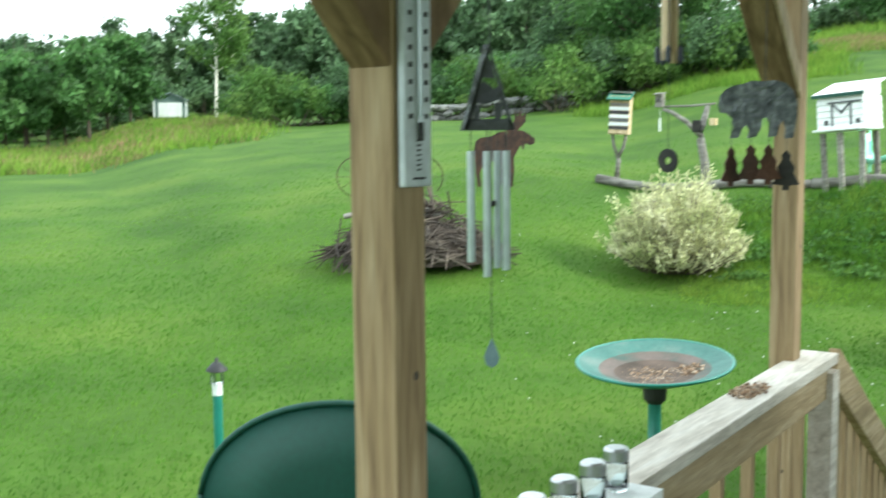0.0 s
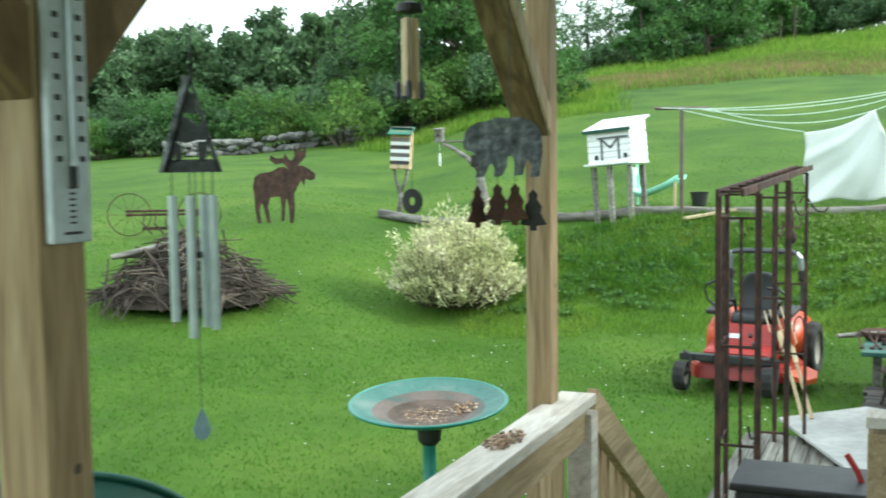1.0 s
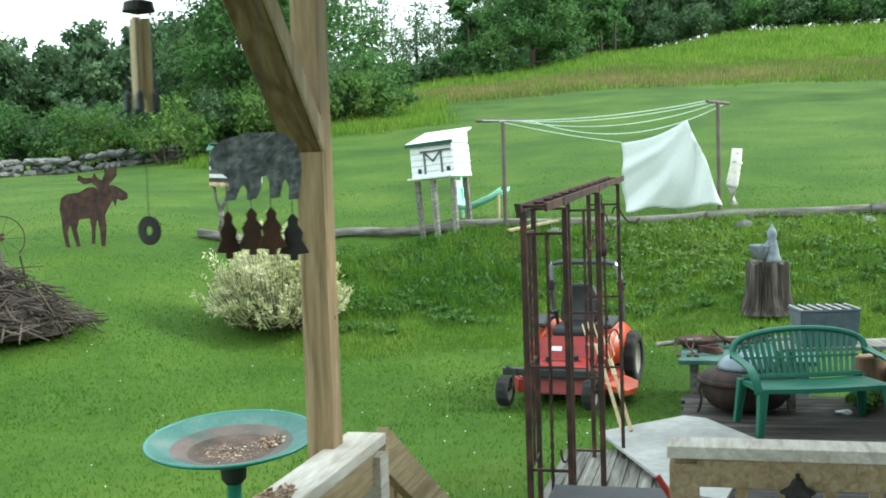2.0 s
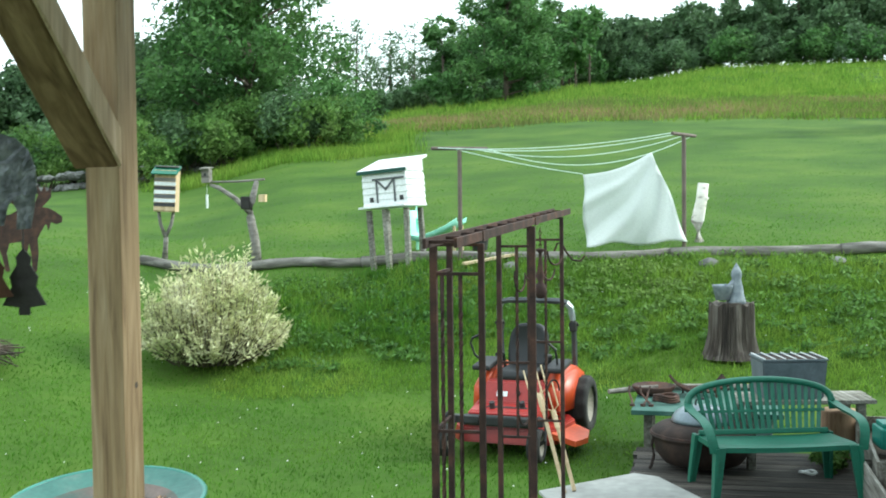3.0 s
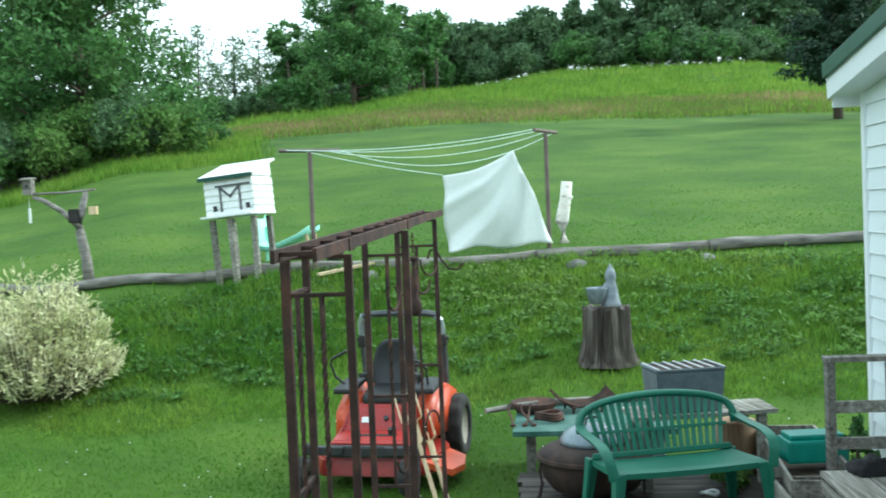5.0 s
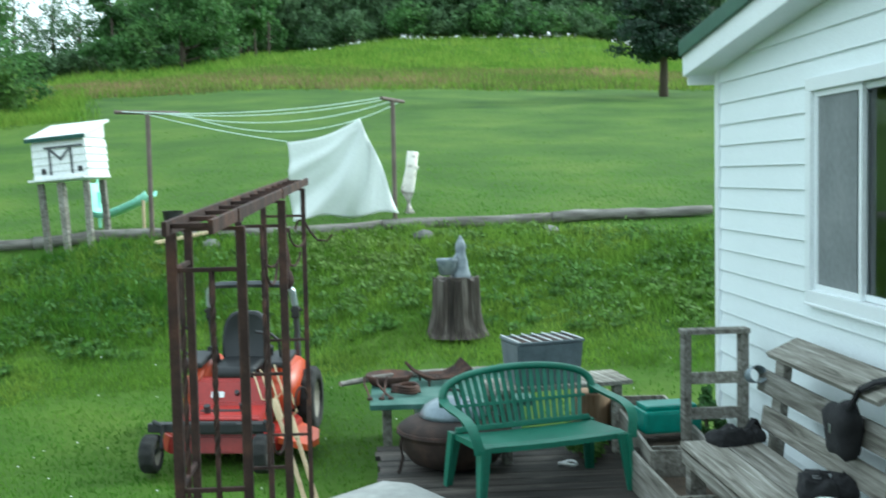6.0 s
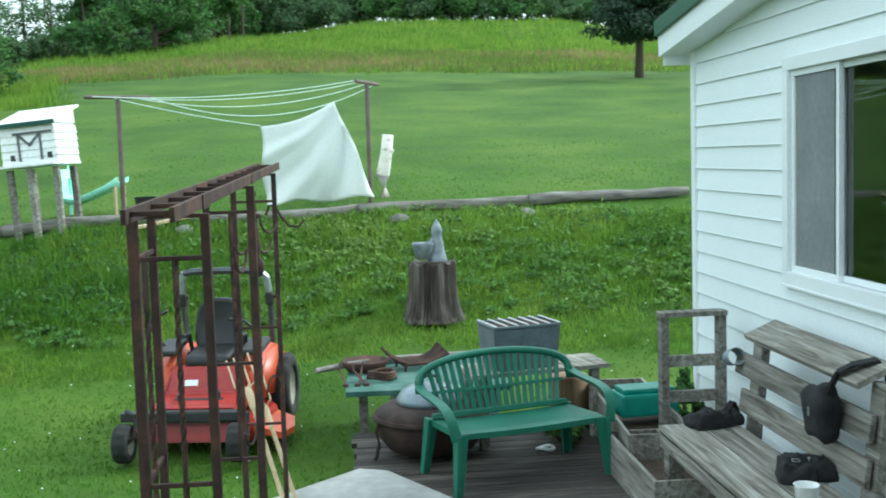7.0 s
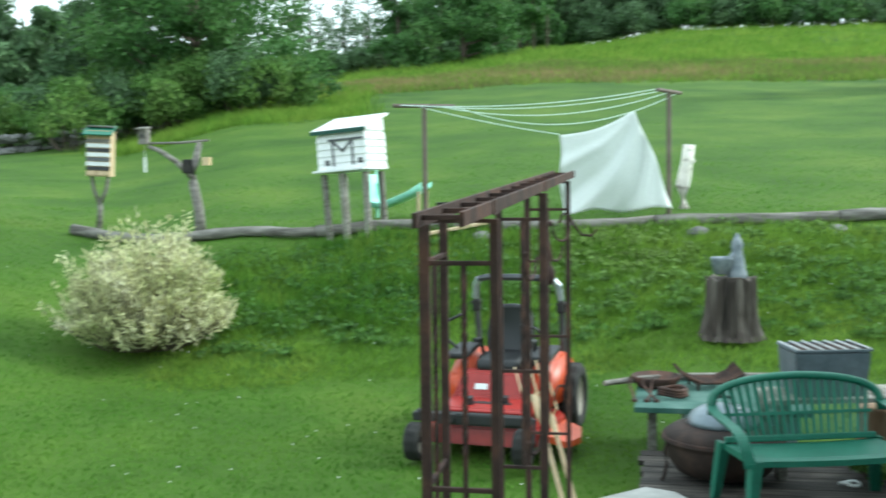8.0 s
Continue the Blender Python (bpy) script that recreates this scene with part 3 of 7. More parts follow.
P1 = porch_post(-1.08, 1.45, (POST_WOOD,), 1)
P2 = porch_post(-1.135, 3.915, (POST_WOOD,), 2)


def brace(parent, d, width, depth, z0, run, mat, off=(0, 0)):
    """An angled brace from the post up and out along d, given in the post's own frame."""
    bm = bmesh.new()
    d = Vector((*d, 0)).normalized()
    side = Vector((-d.y, d.x, 0))
    rise = run
    a, b = 0.04, depth
    pts = [(a, 0), (a + run, rise), (a + run, rise + b), (a, b)]
    o = Vector((off[0], off[1], z0))
    f = [bm.verts.new(o + d * u + Vector((0, 0, v)) - side * width / 2) for u, v in pts]
    g = [bm.verts.new(o + d * u + Vector((0, 0, v)) + side * width / 2) for u, v in pts]
    bm.faces.new(f)
    bm.faces.new(g[::-1])
    for i in range(4):
        bm.faces.new((f[(i + 1) % 4], f[i], g[i], g[(i + 1) % 4]))
    bmesh.ops.bevel(bm, geom=bm.edges[:], offset=0.003, segments=1, affect="EDGES")
    return part("brace", bm, mat, parent)


brace(P1, (0, 1), 0.086, 0.126, 1.83, 0.62, BRACE_SHADED)
brace(P1, (0, -1), 0.086, 0.126, 1.83, 0.62, BRACE_SHADED)
# shaded underside and lit side face as colours: dark brace, thin pale strip
brace(P2, (0, -1), 0.115, 0.095, 1.84, 0.62, BRACE_SHADED, (-0.018, 0))
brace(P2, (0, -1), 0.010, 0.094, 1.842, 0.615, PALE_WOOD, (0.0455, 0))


def railing():
    r = thing("porch_railing", pose(-1.06, 4.11, PORCH_Z), "weathered timber porch railing with square balusters", "railing")
    top = 1.19 - PORCH_Z
    y0 = -5.3
    bm = bmesh.new()
    box(bm, (0, y0 / 2, top - 0.019), (0.135, -y0, 0.038), bevel=0.004)
    part("cap_board", bm, GREY_TOP, r, "greyed flat cap board")
    bm = bmesh.new()
    box(bm, (0.033, y0 / 2 - 0.045, top - 0.038 - 0.06), (0.038, -y0 - 0.09, 0.12), bevel=0.003)
    part("rail", bm, RAIL_WOOD, r)
    bm = bmesh.new()
    box(bm, (0.033, y0 / 2, 0.1), (0.038, -y0, 0.089), bevel=0.003)
    part("rail", bm, RAIL_WOOD, r)
    bm = bmesh.new()
    box(bm, (0.03, -0.05, top / 2 - 0.03), (0.089, 0.089, top - 0.06), bevel=0.003)
    part("end_post", bm, GREY_TOP, r)
    n = 18
    bal = None
    for i in range(n):
        bm_y = -0.24 - i * 0.28
        if bal is None:
            bm = bmesh.new()
            box(bm, (0, 0, top / 2 - 0.02), (0.036, 0.036, top - 0.12), bevel=0.002)
            ob = part("baluster", bm, POST_WOOD, r)
            bal = ob.data
        else:
            ob = new("baluster", bal)
            ob.parent = r
        ob.location = (-0.006, bm_y, 0)
    # sloping stair rail
    a, b = Vector((0.045, 0.0, top - 0.05)), Vector((0.045, 1.35, top - 0.05 - 1.35 * 0.60))
    d = b - a
    q = d.to_track_quat("Y", "Z").to_matrix().to_4x4()
    bm = bmesh.new()
    box(bm, (a + b) / 2, (0.04, d.length, 0.14), q, 0.003)
    part("stair_rail", bm, RAIL_WOOD, r)
    bm = bmesh.new()
    box(bm, (0.02, 1.33, -0.27), (0.089, 0.089, 0.62), bevel=0.003)
    part("newel", bm, RAIL_WOOD, r)
    for i in range(10):
        bm = bmesh.new()
        y = 0.10 + i * 0.125
        zt = top - 0.07 - y * 0.60
        box(bm, (0.005, y, zt - 0.38), (0.036, 0.036, 0.76), bevel=0.002)
        part("baluster", bm, POST_WOOD, r)
    bm = bmesh.new()
    box(bm, (0.02, 0.75, -0.15 - 0.1), (0.04, 1.75, 0.2), rx(-31))
    part("stringer", bm, RAIL_WOOD, r)


railing()


def end_railing():
    r = thing("end_railing", pose(-0.07, 4.1, PORCH_Z), "timber railing across the end of the porch", "railing")
    top = 1.19 - PORCH_Z
    bm = bmesh.new()
    box(bm, (1.1, 0.0, top - 0.019), (2.2, 0.13, 0.038), bevel=0.004)
    part("cap_board", bm, GREY_TOP, r, "greyed flat cap board")
    bm = bmesh.new()
    box(bm, (1.14, -0.03, top - 0.038 - 0.045), (2.1, 0.038, 0.09), bevel=0.003)
    part("rail", bm, RAIL_WOOD, r)
    bm = bmesh.new()
    box(bm, (0.05, 0.0, top / 2 - 0.03), (0.089, 0.089, top - 0.06), bevel=0.003)
    part("end_post", bm, RAIL_WOOD, r)
    bm = bmesh.new()
    box(bm, (1.14, -0.03, 0.1), (2.1, 0.038, 0.089), bevel=0.003)
    part("rail", bm, RAIL_WOOD, r)
    for i in range(15):
        bm = bmesh.new()
        box(bm, (0.22 + i * 0.13, 0.005, top / 2 - 0.02), (0.036, 0.036, top - 0.1), bevel=0.002)
        part("baluster", bm, RAIL_WOOD, r)


end_railing()


# ---- lower deck of boards ----
def lower_deck():
    d = thing("deck", pose(0, 0, 0), "low weathered grey board deck beside the house", "deck", kind="structure")
    bm = bmesh.new()
    box(bm, (1.02, 8.3, -0.12), (2.5, 4.9, 0.16))
    part("joist_frame", bm, DECK_WOOD, d)
    rnd = random.Random(4)
    for i in range(34):
        y = 5.95 + i * 0.1435
        x0 = -0.25 + rnd.uniform(-0.02, 0.02)
        bm = bmesh.new()
        box(bm, ((x0 + 2.28) / 2, y, -0.019 + rnd.uniform(-0.003, 0.002)), (2.28 - x0, 0.137, 0.036), rz(rnd.uniform(-0.15, 0.15)), 0.003)
        part("board", bm, DECK_WOOD, d)
    # steps of the lower landing towards the stairs
    for i in range(9):
        bm = bmesh.new()
        box(bm, (-1.02 + i * 0.1, 7.9, -0.07), (0.094, 1.9, 0.036), bevel=0.003)
        part("board", bm, GREY_WOOD, d)


lower_deck()
bm = bmesh.new()
vs = [(-0.85, 9.1), (-0.22, 9.74), (-0.04, 9.66), (0.33, 9.0), (0.28, 8.5), (0.1, 7.4), (-0.2, 7.55)]
lo = [bm.verts.new((x, y, 0.004)) for x, y in vs]
hi = [bm.verts.new((x, y, 0.024)) for x, y in vs]
bm.faces.new(hi)
bm.faces.new(lo[::-1])
for i in range(len(vs)):
    bm.faces.new((lo[i], lo[(i + 1) % len(vs)], hi[(i + 1) % len(vs)], hi[i]))
single("pale_sheet", bm, CONCRETE, Matrix(), "pale worn sheet board lying on the deck", "board")


# ---- woods, trees and shrubs ----
def woods():
    rnd = random.Random(11)
    k = 0

    def stand(az0, az1, d0, d1, h0, h1, n, mat, leaf, label, per=16, limbs=11):
        nonlocal k
        for i in range(n):
            az = az0 + (az1 - az0) * (i + rnd.random()) / n
            dd = d0 + (d1 - d0) * rnd.random()
            x, y = polar(az, dd)
            h = h0 + (h1 - h0) * rnd.random()
            tree("tree", x, y, h, h * rnd.uniform(0.26, 0.36), 0.22, limbs, per, leaf, mat, BARK, label, 100 + k, 0.014, 0.3)
            k += 1

    stand(-66, -46, 78, 95, 5.6, 7.8, 30, LEAF_DARK, 0.36, "broad-leaved tree in the dark woods", 18)
    stand(-46, -31, 76, 95, 6.6, 9.2, 24, LEAF_DARK, 0.40, "broad-leaved tree in the dark woods", 18)
    stand(-66, -51.6, 58, 68, 4.2, 6.0, 20, LEAF, 0.28, "young tree at the edge of the field", 16)
    stand(-34, -26, 75, 95, 6.0, 8.2, 13, LEAF_DARK, 0.42, "tall broad-leaved tree in the woods", 18)
    stand(-19, -12, 85, 105, 5.5, 8.6, 8, LEAF_DARK, 0.20, "slender tree on the ridge", 7)
    stand(-13, -5, 78, 100, 5.5, 8.5, 16, LEAF, 0.34, "tree on the ridge above the field", 14)
    stand(-7, 4, 106, 122, 5.4, 7.6, 30, LEAF_DARK, 0.42, "broad-leaved tree in the dark woods", 17)
    stand(4, 24, 106, 128, 7.0, 11.5, 34, LEAF_DARK, 0.46, "broad-leaved tree in the dark woods", 17)


def understory():
    rnd = random.Random(77)
    k = 0
    for az0, az1, d0, d1, h0, h1, n in ((-8, 24, 101, 110, 2.4, 4.2, 66), (-22, -8, 70, 82, 1.4, 2.6, 24), (-64, -31, 70, 76, 1.6, 2.8, 34), (-33, -24, 62, 70, 2.0, 3.2, 12)):
        for i in range(n):
            az = az0 + (az1 - az0) * (i + rnd.random()) / n
            x, y = polar(az, d0 + (d1 - d0) * rnd.random())
            shrub("bush", x, y, rnd.uniform(3.4, 5.2), rnd.uniform(h0, h1), 20, 34, 0.26, rnd.choice((LEAF_DARK, LEAF_DARK, LEAF)), "dense green bush at the foot of the woods", 500 + k)
            k += 1


woods()
understory()
x, y = polar(-23.2, 45)
tree("maple_tree", x, y, 13.5, 4.7, 0.03, 56, 60, 0.19, LEAF, BARK, "large spreading green tree behind the bird houses", 7, 0.014, 0.23)
x, y = polar(-27.0, 50)
tree("maple_tree", x, y, 6.6, 3.0, 0.05, 26, 44, 0.19, LEAF_DARK, BARK, "dark green tree beside the large spreading tree", 8, 0.02, 0.24)
x, y = polar(-9.6, 72)
tree("maple_tree", x, y, 9.0, 3.4, 0.06, 28, 44, 0.22, LEAF, BARK, "green tree at the corner of the field", 9, 0.018, 0.24)
x, y = polar(-47.3, 62)
tree("birch_tree", x, y, 8.6, 2.0, 0.34, 20, 26, 0.16, LEAF_LIGHT, BIRCH, "slender pale-barked birch at the field's edge", 10, 0.010, 0.3)


def conifer(x, y, height, spread, clear, label, seed):
    rnd = random.Random(seed)
    np.random.seed(seed)
    ob = thing("pine_tree", pose(x, y, gz(x, y) - 0.1), label, "tree")
    bm = bmesh.new()
    tube(bm, [(0, 0, 0), (0.03, 0, height * 0.5), (0, 0, height)], 0.15, 9, [0.19, 0.12, 0.02])
    cs, rs = [], []
    z = clear
    while z < height:
        k = 1 - (z - clear) / (height - clear)
        for i in range(8):
            a = rnd.random() * 6.283
            reach = spread * (0.25 + 0.75 * k ** 0.8) * (0.75 + 0.35 * rnd.random())
            tip = Vector((math.cos(a) * reach, math.sin(a) * reach, z - 0.05 + 0.18 * reach))
            tube(bm, [(0, 0, z), tip * 0.5 + Vector((0, 0, z * 0.5)), tip], 0.02, 4, [0.035, 0.025, 0.01])
            for u in (0.35, 0.6, 0.8, 1.0):
                cs.append(Vector((tip.x * u, tip.y * u, z + (tip.z - z) * u)))
                rs.append(0.34 * (0.8 + 0.5 * rnd.random()))
        z += 0.42
    part("trunk", bm, BARK, ob, smooth=True)
    v, f = leaf_cloud(np.array(cs), np.array(rs), 26, 0.14, 0.4)
    crown = new("crown", raw("crown", v, f, NEEDLE))
    crown.parent = ob


x, y = polar(14.9, 42.5)
conifer(x, y, 6.6, 1.9, 1.55, "dark green pine standing alone on the hillside", 3)


def hedge():
    rnd = random.Random(5)
    for i in range(30):
        az = -45.5 + 27 * i / 29
        d = rnd.uniform(45, 50) if az < -30 else rnd.uniform(40, 46)
        x, y = polar(az, d)
        mat = rnd.choice((LEAF_LIGHT, LEAF, LEAF_LIGHT, LEAF_DARK))
        shrub("shrub", x, y, rnd.uniform(2.6, 3.8), rnd.uniform(1.7, 3.0), 30, 46, 0.14, mat, "leafy green shrub along the old stone wall", 300 + i)


hedge()


def willow(x, y, seed):
    """The pale variegated shrub: upright shoots set with narrow leaves."""
    rnd = random.Random(seed)
    np.random.seed(seed)
    ob = thing("variegated_willow", pose(x, y, gz(x, y)), "rounded shrub with cream-white and green variegated leaves", "shrub")
    bm = bmesh.new()
    pts, dirs = [], []
    for i in range(360):
        a, k = rnd.random() * 6.283, rnd.random() ** 0.5
        top = Vector((math.cos(a) * 0.9 * k, math.sin(a) * 0.9 * k, 0.10 + 1.18 * math.sqrt(max(0.02, 1 - (k * 0.985) ** 2)) * (0.6 + 0.5 * rnd.random())))
        if i % 7 == 0:
            top = Vector((top.x * rnd.uniform(1.0, 1.3), top.y * rnd.uniform(1.0, 1.3), top.z * rnd.uniform(1.05, 1.35)))
        root = Vector((top.x * 0.42, top.y * 0.42, 0))
        mid = (root + top) / 2 + Vector((top.x * 0.16, top.y * 0.16, 0.08))
        tube(bm, [root, mid, top], 0.006, 3, [0.009, 0.006, 0.002])
        for _ in range(54):
            u = 0.12 + 0.88 * rnd.random() ** 0.8
            p = root * (1 - u) ** 2 + mid * 2 * u * (1 - u) + top * u * u
            pts.append(p)
            dirs.append((top - mid).normalized())
    part("stem", bm, BARK, ob)
    p, d = np.array(pts), np.array(dirs)
    n = len(p)
    d = d * 0.6 + np.random.normal(size=(n, 3)) * 0.6
    d /= np.linalg.norm(d, axis=1, keepdims=True)
    w = np.cross(d, np.random.normal(size=(n, 3)))
    w /= np.linalg.norm(w, axis=1, keepdims=True)
    s = 0.055 * (0.6 + 0.8 * np.random.rand(n, 1))
    p = p + np.random.normal(size=(n, 3)) * 0.02
    v = np.stack([p, p + d * s * 0.6 + w * s * 0.2, p + d * s * 1.3, p + d * s * 0.6 - w * s * 0.2], 1).reshape(-1, 3)
    fo = new("foliage", raw("foliage", v, np.arange(n * 4).reshape(-1, 4), PALE_LEAF))
    fo.parent = ob


willow(-5.42, 13.6, 21)


# ---- yard things ----
RIM = material("cream_rim", [(0.22, 0.20, 0.16), (0.34, 0.31, 0.26)], scale=6, rough=0.6, bump=0.1)


def mower(x, y, rot):
    o = thing("riding_mower", pose(x, y, gz(x, y), 0, 0, rot) @ Matrix.Diagonal((0.87, 0.96, 0.98, 1)), "orange and red zero-turn riding mower parked on the lawn", "mower")

    def wheel(px, py, r, w, name="wheel"):
        bm = bmesh.new()
        prof = [(r * 0.62, -w / 2), (r * 0.9, -w / 2), (r, -w * 0.36), (r, w * 0.36), (r * 0.9, w / 2), (r * 0.62, w / 2), (r * 0.62, -w / 2)]
        lathe(bm, prof, 48)
        for i, v in enumerate(bm.verts):
            q = math.hypot(v.co.x, v.co.y)
            if q > r * 0.99 and (i % 48) % 4 < 2:
                v.co.x, v.co.y = v.co.x * 0.955, v.co.y * 0.955
        bmesh.ops.transform(bm, matrix=Matrix.Translation((px, py, r)) @ ry(90), verts=bm.verts[:])
        wh = part(name, bm, TYRE, o, "black rubber tyre on a pale rim", True)
        bm = bmesh.new()
        lathe(bm, [(0, -w * 0.1), (r * 0.3, -w * 0.12), (r * 0.62, -w * 0.4), (r * 0.62, w * 0.4), (r * 0.3, w * 0.12), (0, w * 0.1)], 20)
        bmesh.ops.transform(bm, matrix=Matrix.Translation((px, py, r)) @ ry(90), verts=bm.verts[:])
        part("rim", bm, RIM, wh, "dull cream steel rim")

    wheel(0.50, 0.62, 0.29, 0.24)
    wheel(-0.50, 0.62, 0.29, 0.24)
    wheel(0.42, -0.78, 0.15, 0.13, "caster_wheel")
    wheel(-0.56, -0.78, 0.15, 0.13, "caster_wheel")
    for sx in (-0.56, 0.42):
        bm = bmesh.new()
        tube(bm, [(sx, -0.78, 0.14), (sx + 0.09, -0.78, 0.2), (sx + 0.09, -0.74, 0.36), (sx, -0.7, 0.38)], 0.02, 8)
        box(bm, (sx * 0.75, -0.66, 0.33), (abs(sx) * 0.7, 0.09, 0.07), bevel=0.01)
        part("caster_arm", bm, BLACK, o)
    bm = bmesh.new()
    out = [(-0.60, -0.45), (-0.48, -0.60), (0.4, -0.60), (0.56, -0.45), (0.6, 0.1), (0.5, 0.28), (-0.5, 0.28), (-0.62, 0.1)]
    lo = [bm.verts.new((px, py, 0.10)) for px, py in out]
    hi = [bm.verts.new((px * 0.95, py * 0.95, 0.25)) for px, py in out]
    bm.faces.new(hi)
    bm.faces.new(lo[::-1])
    for i in range(8):
        bm.faces.new((lo[i], lo[(i + 1) % 8], hi[(i + 1) % 8], hi[i]))
    bmesh.ops.bevel(bm, geom=bm.edges[:], offset=0.02, segments=2, affect="EDGES")
    part("cutting_deck", bm, RED, o, "faded red steel cutting deck")
    bm = bmesh.new()
    pr = [(0.5, -0.55, 0.22), (0.74, -0.50, 0.15), (0.79, -0.2, 0.13), (0.74, 0.05, 0.15), (0.5, 0.1, 0.22)]
    t = [bm.verts.new(p) for p in pr]
    b = [bm.verts.new((p[0], p[1], p[2] - 0.05)) for p in pr]
    bm.faces.new(t)
    bm.faces.new(b[::-1])
    for i in range(5):
        bm.faces.new((t[i], b[i], b[(i + 1) % 5], t[(i + 1) % 5]))
    part("discharge_chute", bm, ORANGE, o)
    # floor pan and front cowl
    bm = bmesh.new()
    prof = [(-0.62, 0.30), (-0.64, 0.37), (-0.60, 0.40), (-0.30, 0.43), (-0.20, 0.62), (-0.1, 0.63), (-0.1, 0.28)]
    f = [bm.verts.new((-0.37 + 0.06 * (pz > 0.5), py, pz)) for py, pz in prof]
    g = [bm.verts.new((0.37 - 0.06 * (pz > 0.5), py, pz)) for py, pz in prof]
    bm.faces.new(f)
    bm.faces.new(g[::-1])
    for i in range(len(prof)):
        j = (i + 1) % len(prof)
        bm.faces.new((f[j], f[i], g[i], g[j]))
    bmesh.ops.bevel(bm, geom=bm.edges[:], offset=0.018, segments=2, affect="EDGES")
    part("front_cowl", bm, RED, o, "glossy red foot pan and cowl")
    bm = bmesh.new()
    box(bm, (0, -0.64, 0.32), (0.80, 0.07, 0.10), bevel=0.02)
    part("bumper", bm, BLACK, o)
    bm = bmesh.new()
    box(bm, (-0.12, -0.262, 0.505), (0.12, 0.008, 0.05), rx(-32))
    part("decal", bm, WHITE_PAINT, o, "white warning decal")
    for sx, sy in ((-0.14, -0.5), (0.16, -0.42)):
        bm = bmesh.new()
        rod(bm, (sx, sy, 0.40), (sx, sy - 0.02, 0.47), 0.03)
        part("pedal", bm, BLACK, o)
    for s in (-1, 1):
        bm = bmesh.new()
        prof = [(-0.16, 0.34), (-0.12, 0.60), (0.12, 0.72), (0.5, 0.73), (0.9, 0.60), (0.95, 0.42), (0.3, 0.34)]
        xa, xb = s * 0.30, s * 0.50
        f = [bm.verts.new((xa, py, pz)) for py, pz in prof]
        g = [bm.verts.new((xb, py, pz - 0.04)) for py, pz in prof]
        bm.faces.new(f)
        bm.faces.new(g[::-1])
        for i in range(len(prof)):
            j = (i + 1) % len(prof)
            bm.faces.new((f[j], f[i], g[i], g[j]))
        bmesh.ops.bevel(bm, geom=bm.edges[:], offset=0.035, segments=3, affect="EDGES")
        part("side_fender", bm, ORANGE, o, "faded orange fender", True)
        bm = bmesh.new()
        box(bm, (s * 0.40, 0.05, 0.745), (0.2, 0.42, 0.05), rx(6), 0.02)
        part("console", bm, BLACK, o)
        bm = bmesh.new()
        if s < 0:
            tube(bm, [(-0.40, 0.05, 0.72), (-0.52, -0.02, 0.84), (-0.55, -0.05, 0.95), (-0.52, -0.08, 1.00), (-0.36, -0.1, 1.07)], 0.013, 8)
        else:
            tube(bm, [(0.40, 0.05, 0.72), (0.42, -0.10, 0.92), (0.36, -0.14, 0.98), (0.22, -0.15, 1.0)], 0.013, 8)
        part("steering_lever", bm, BLACK, o)
    bm = bmesh.new()
    box(bm, (0, 0.55, 0.52), (0.66, 0.7, 0.32), bevel=0.05)
    part("engine_cover", bm, BLACK, o)
    bm = bmesh.new()
    box(bm, (0, 0.06, 0.66), (0.42, 0.46, 0.13), rx(5), 0.05)
    part("seat", bm, VINYL, o, "black vinyl seat cushion", True)
    bm = bmesh.new()
    n = 20
    rings = []
    for dy, k in ((-0.05, 0.86), (-0.065, 0.97), (-0.02, 1.0), (0.05, 0.97), (0.065, 0.85)):
        ring = []
        for i in range(n):
            a = 2 * math.pi * i / n
            cx, sz = math.cos(a), math.sin(a)
            px = 0.225 * k * math.copysign(abs(cx) ** 0.55, cx) * (1.0 - 0.12 * max(0, sz))
            pz = 0.24 * k * math.copysign(abs(sz) ** 0.6, sz)
            ring.append(bm.verts.new((px, 0.30 + dy + 0.2 * pz, 0.88 + pz)))
        rings.append(ring)
    for a, b in zip(rings, rings[1:]):
        for i in range(n):
            bm.faces.new((a[i], a[(i + 1) % n], b[(i + 1) % n], b[i]))
    bm.faces.new(rings[0][::-1])
    bm.faces.new(rings[-1])
    part("seat_back", bm, VINYL, o, "black vinyl seat back with a rounded top", True)
    for s in (-1, 1):
        bm = bmesh.new()
        tube(bm, [(s * 0.25, 0.22, 0.68), (s * 0.27, 0.2, 0.82), (s * 0.27, 0.0, 0.84)], 0.022, 8)
        part("armrest", bm, VINYL, o)
    bm = bmesh.new()
    pts = [(-0.42, 0.66, 0.45), (-0.43, 0.60, 0.90), (-0.43, 0.56, 1.10), (-0.41, 0.50, 1.27), (-0.37, 0.47, 1.315), (-0.30, 0.46, 1.33), (0.0, 0.455, 1.335)]
    line = pts + [(-x, y, z) for x, y, z in pts[-2::-1]]
    tube(bm, line, 0.032, 6)
    part("roll_bar", bm, GALV_DARK, o, "dark steel roll bar")
    for s in (-1, 1):
        bm = bmesh.new()
        tube(bm, [(s * 0.43, 0.545, 1.14), (s * 0.417, 0.50, 1.262), (s * 0.375, 0.468, 1.312)], 0.035, 6)
        part("worn_corner", bm, ALU, o, "bright worn bend of the roll bar")
        bm = bmesh.new()
        box(bm, (s * 0.43, 0.565, 1.07), (0.075, 0.085, 0.10), bevel=0.012)
        rod(bm, (s * 0.38, 0.565, 1.09), (s * 0.49, 0.565, 1.09), 0.014)
        part("roll_bar_hinge", bm, IRON, o)
    bm = bmesh.new()
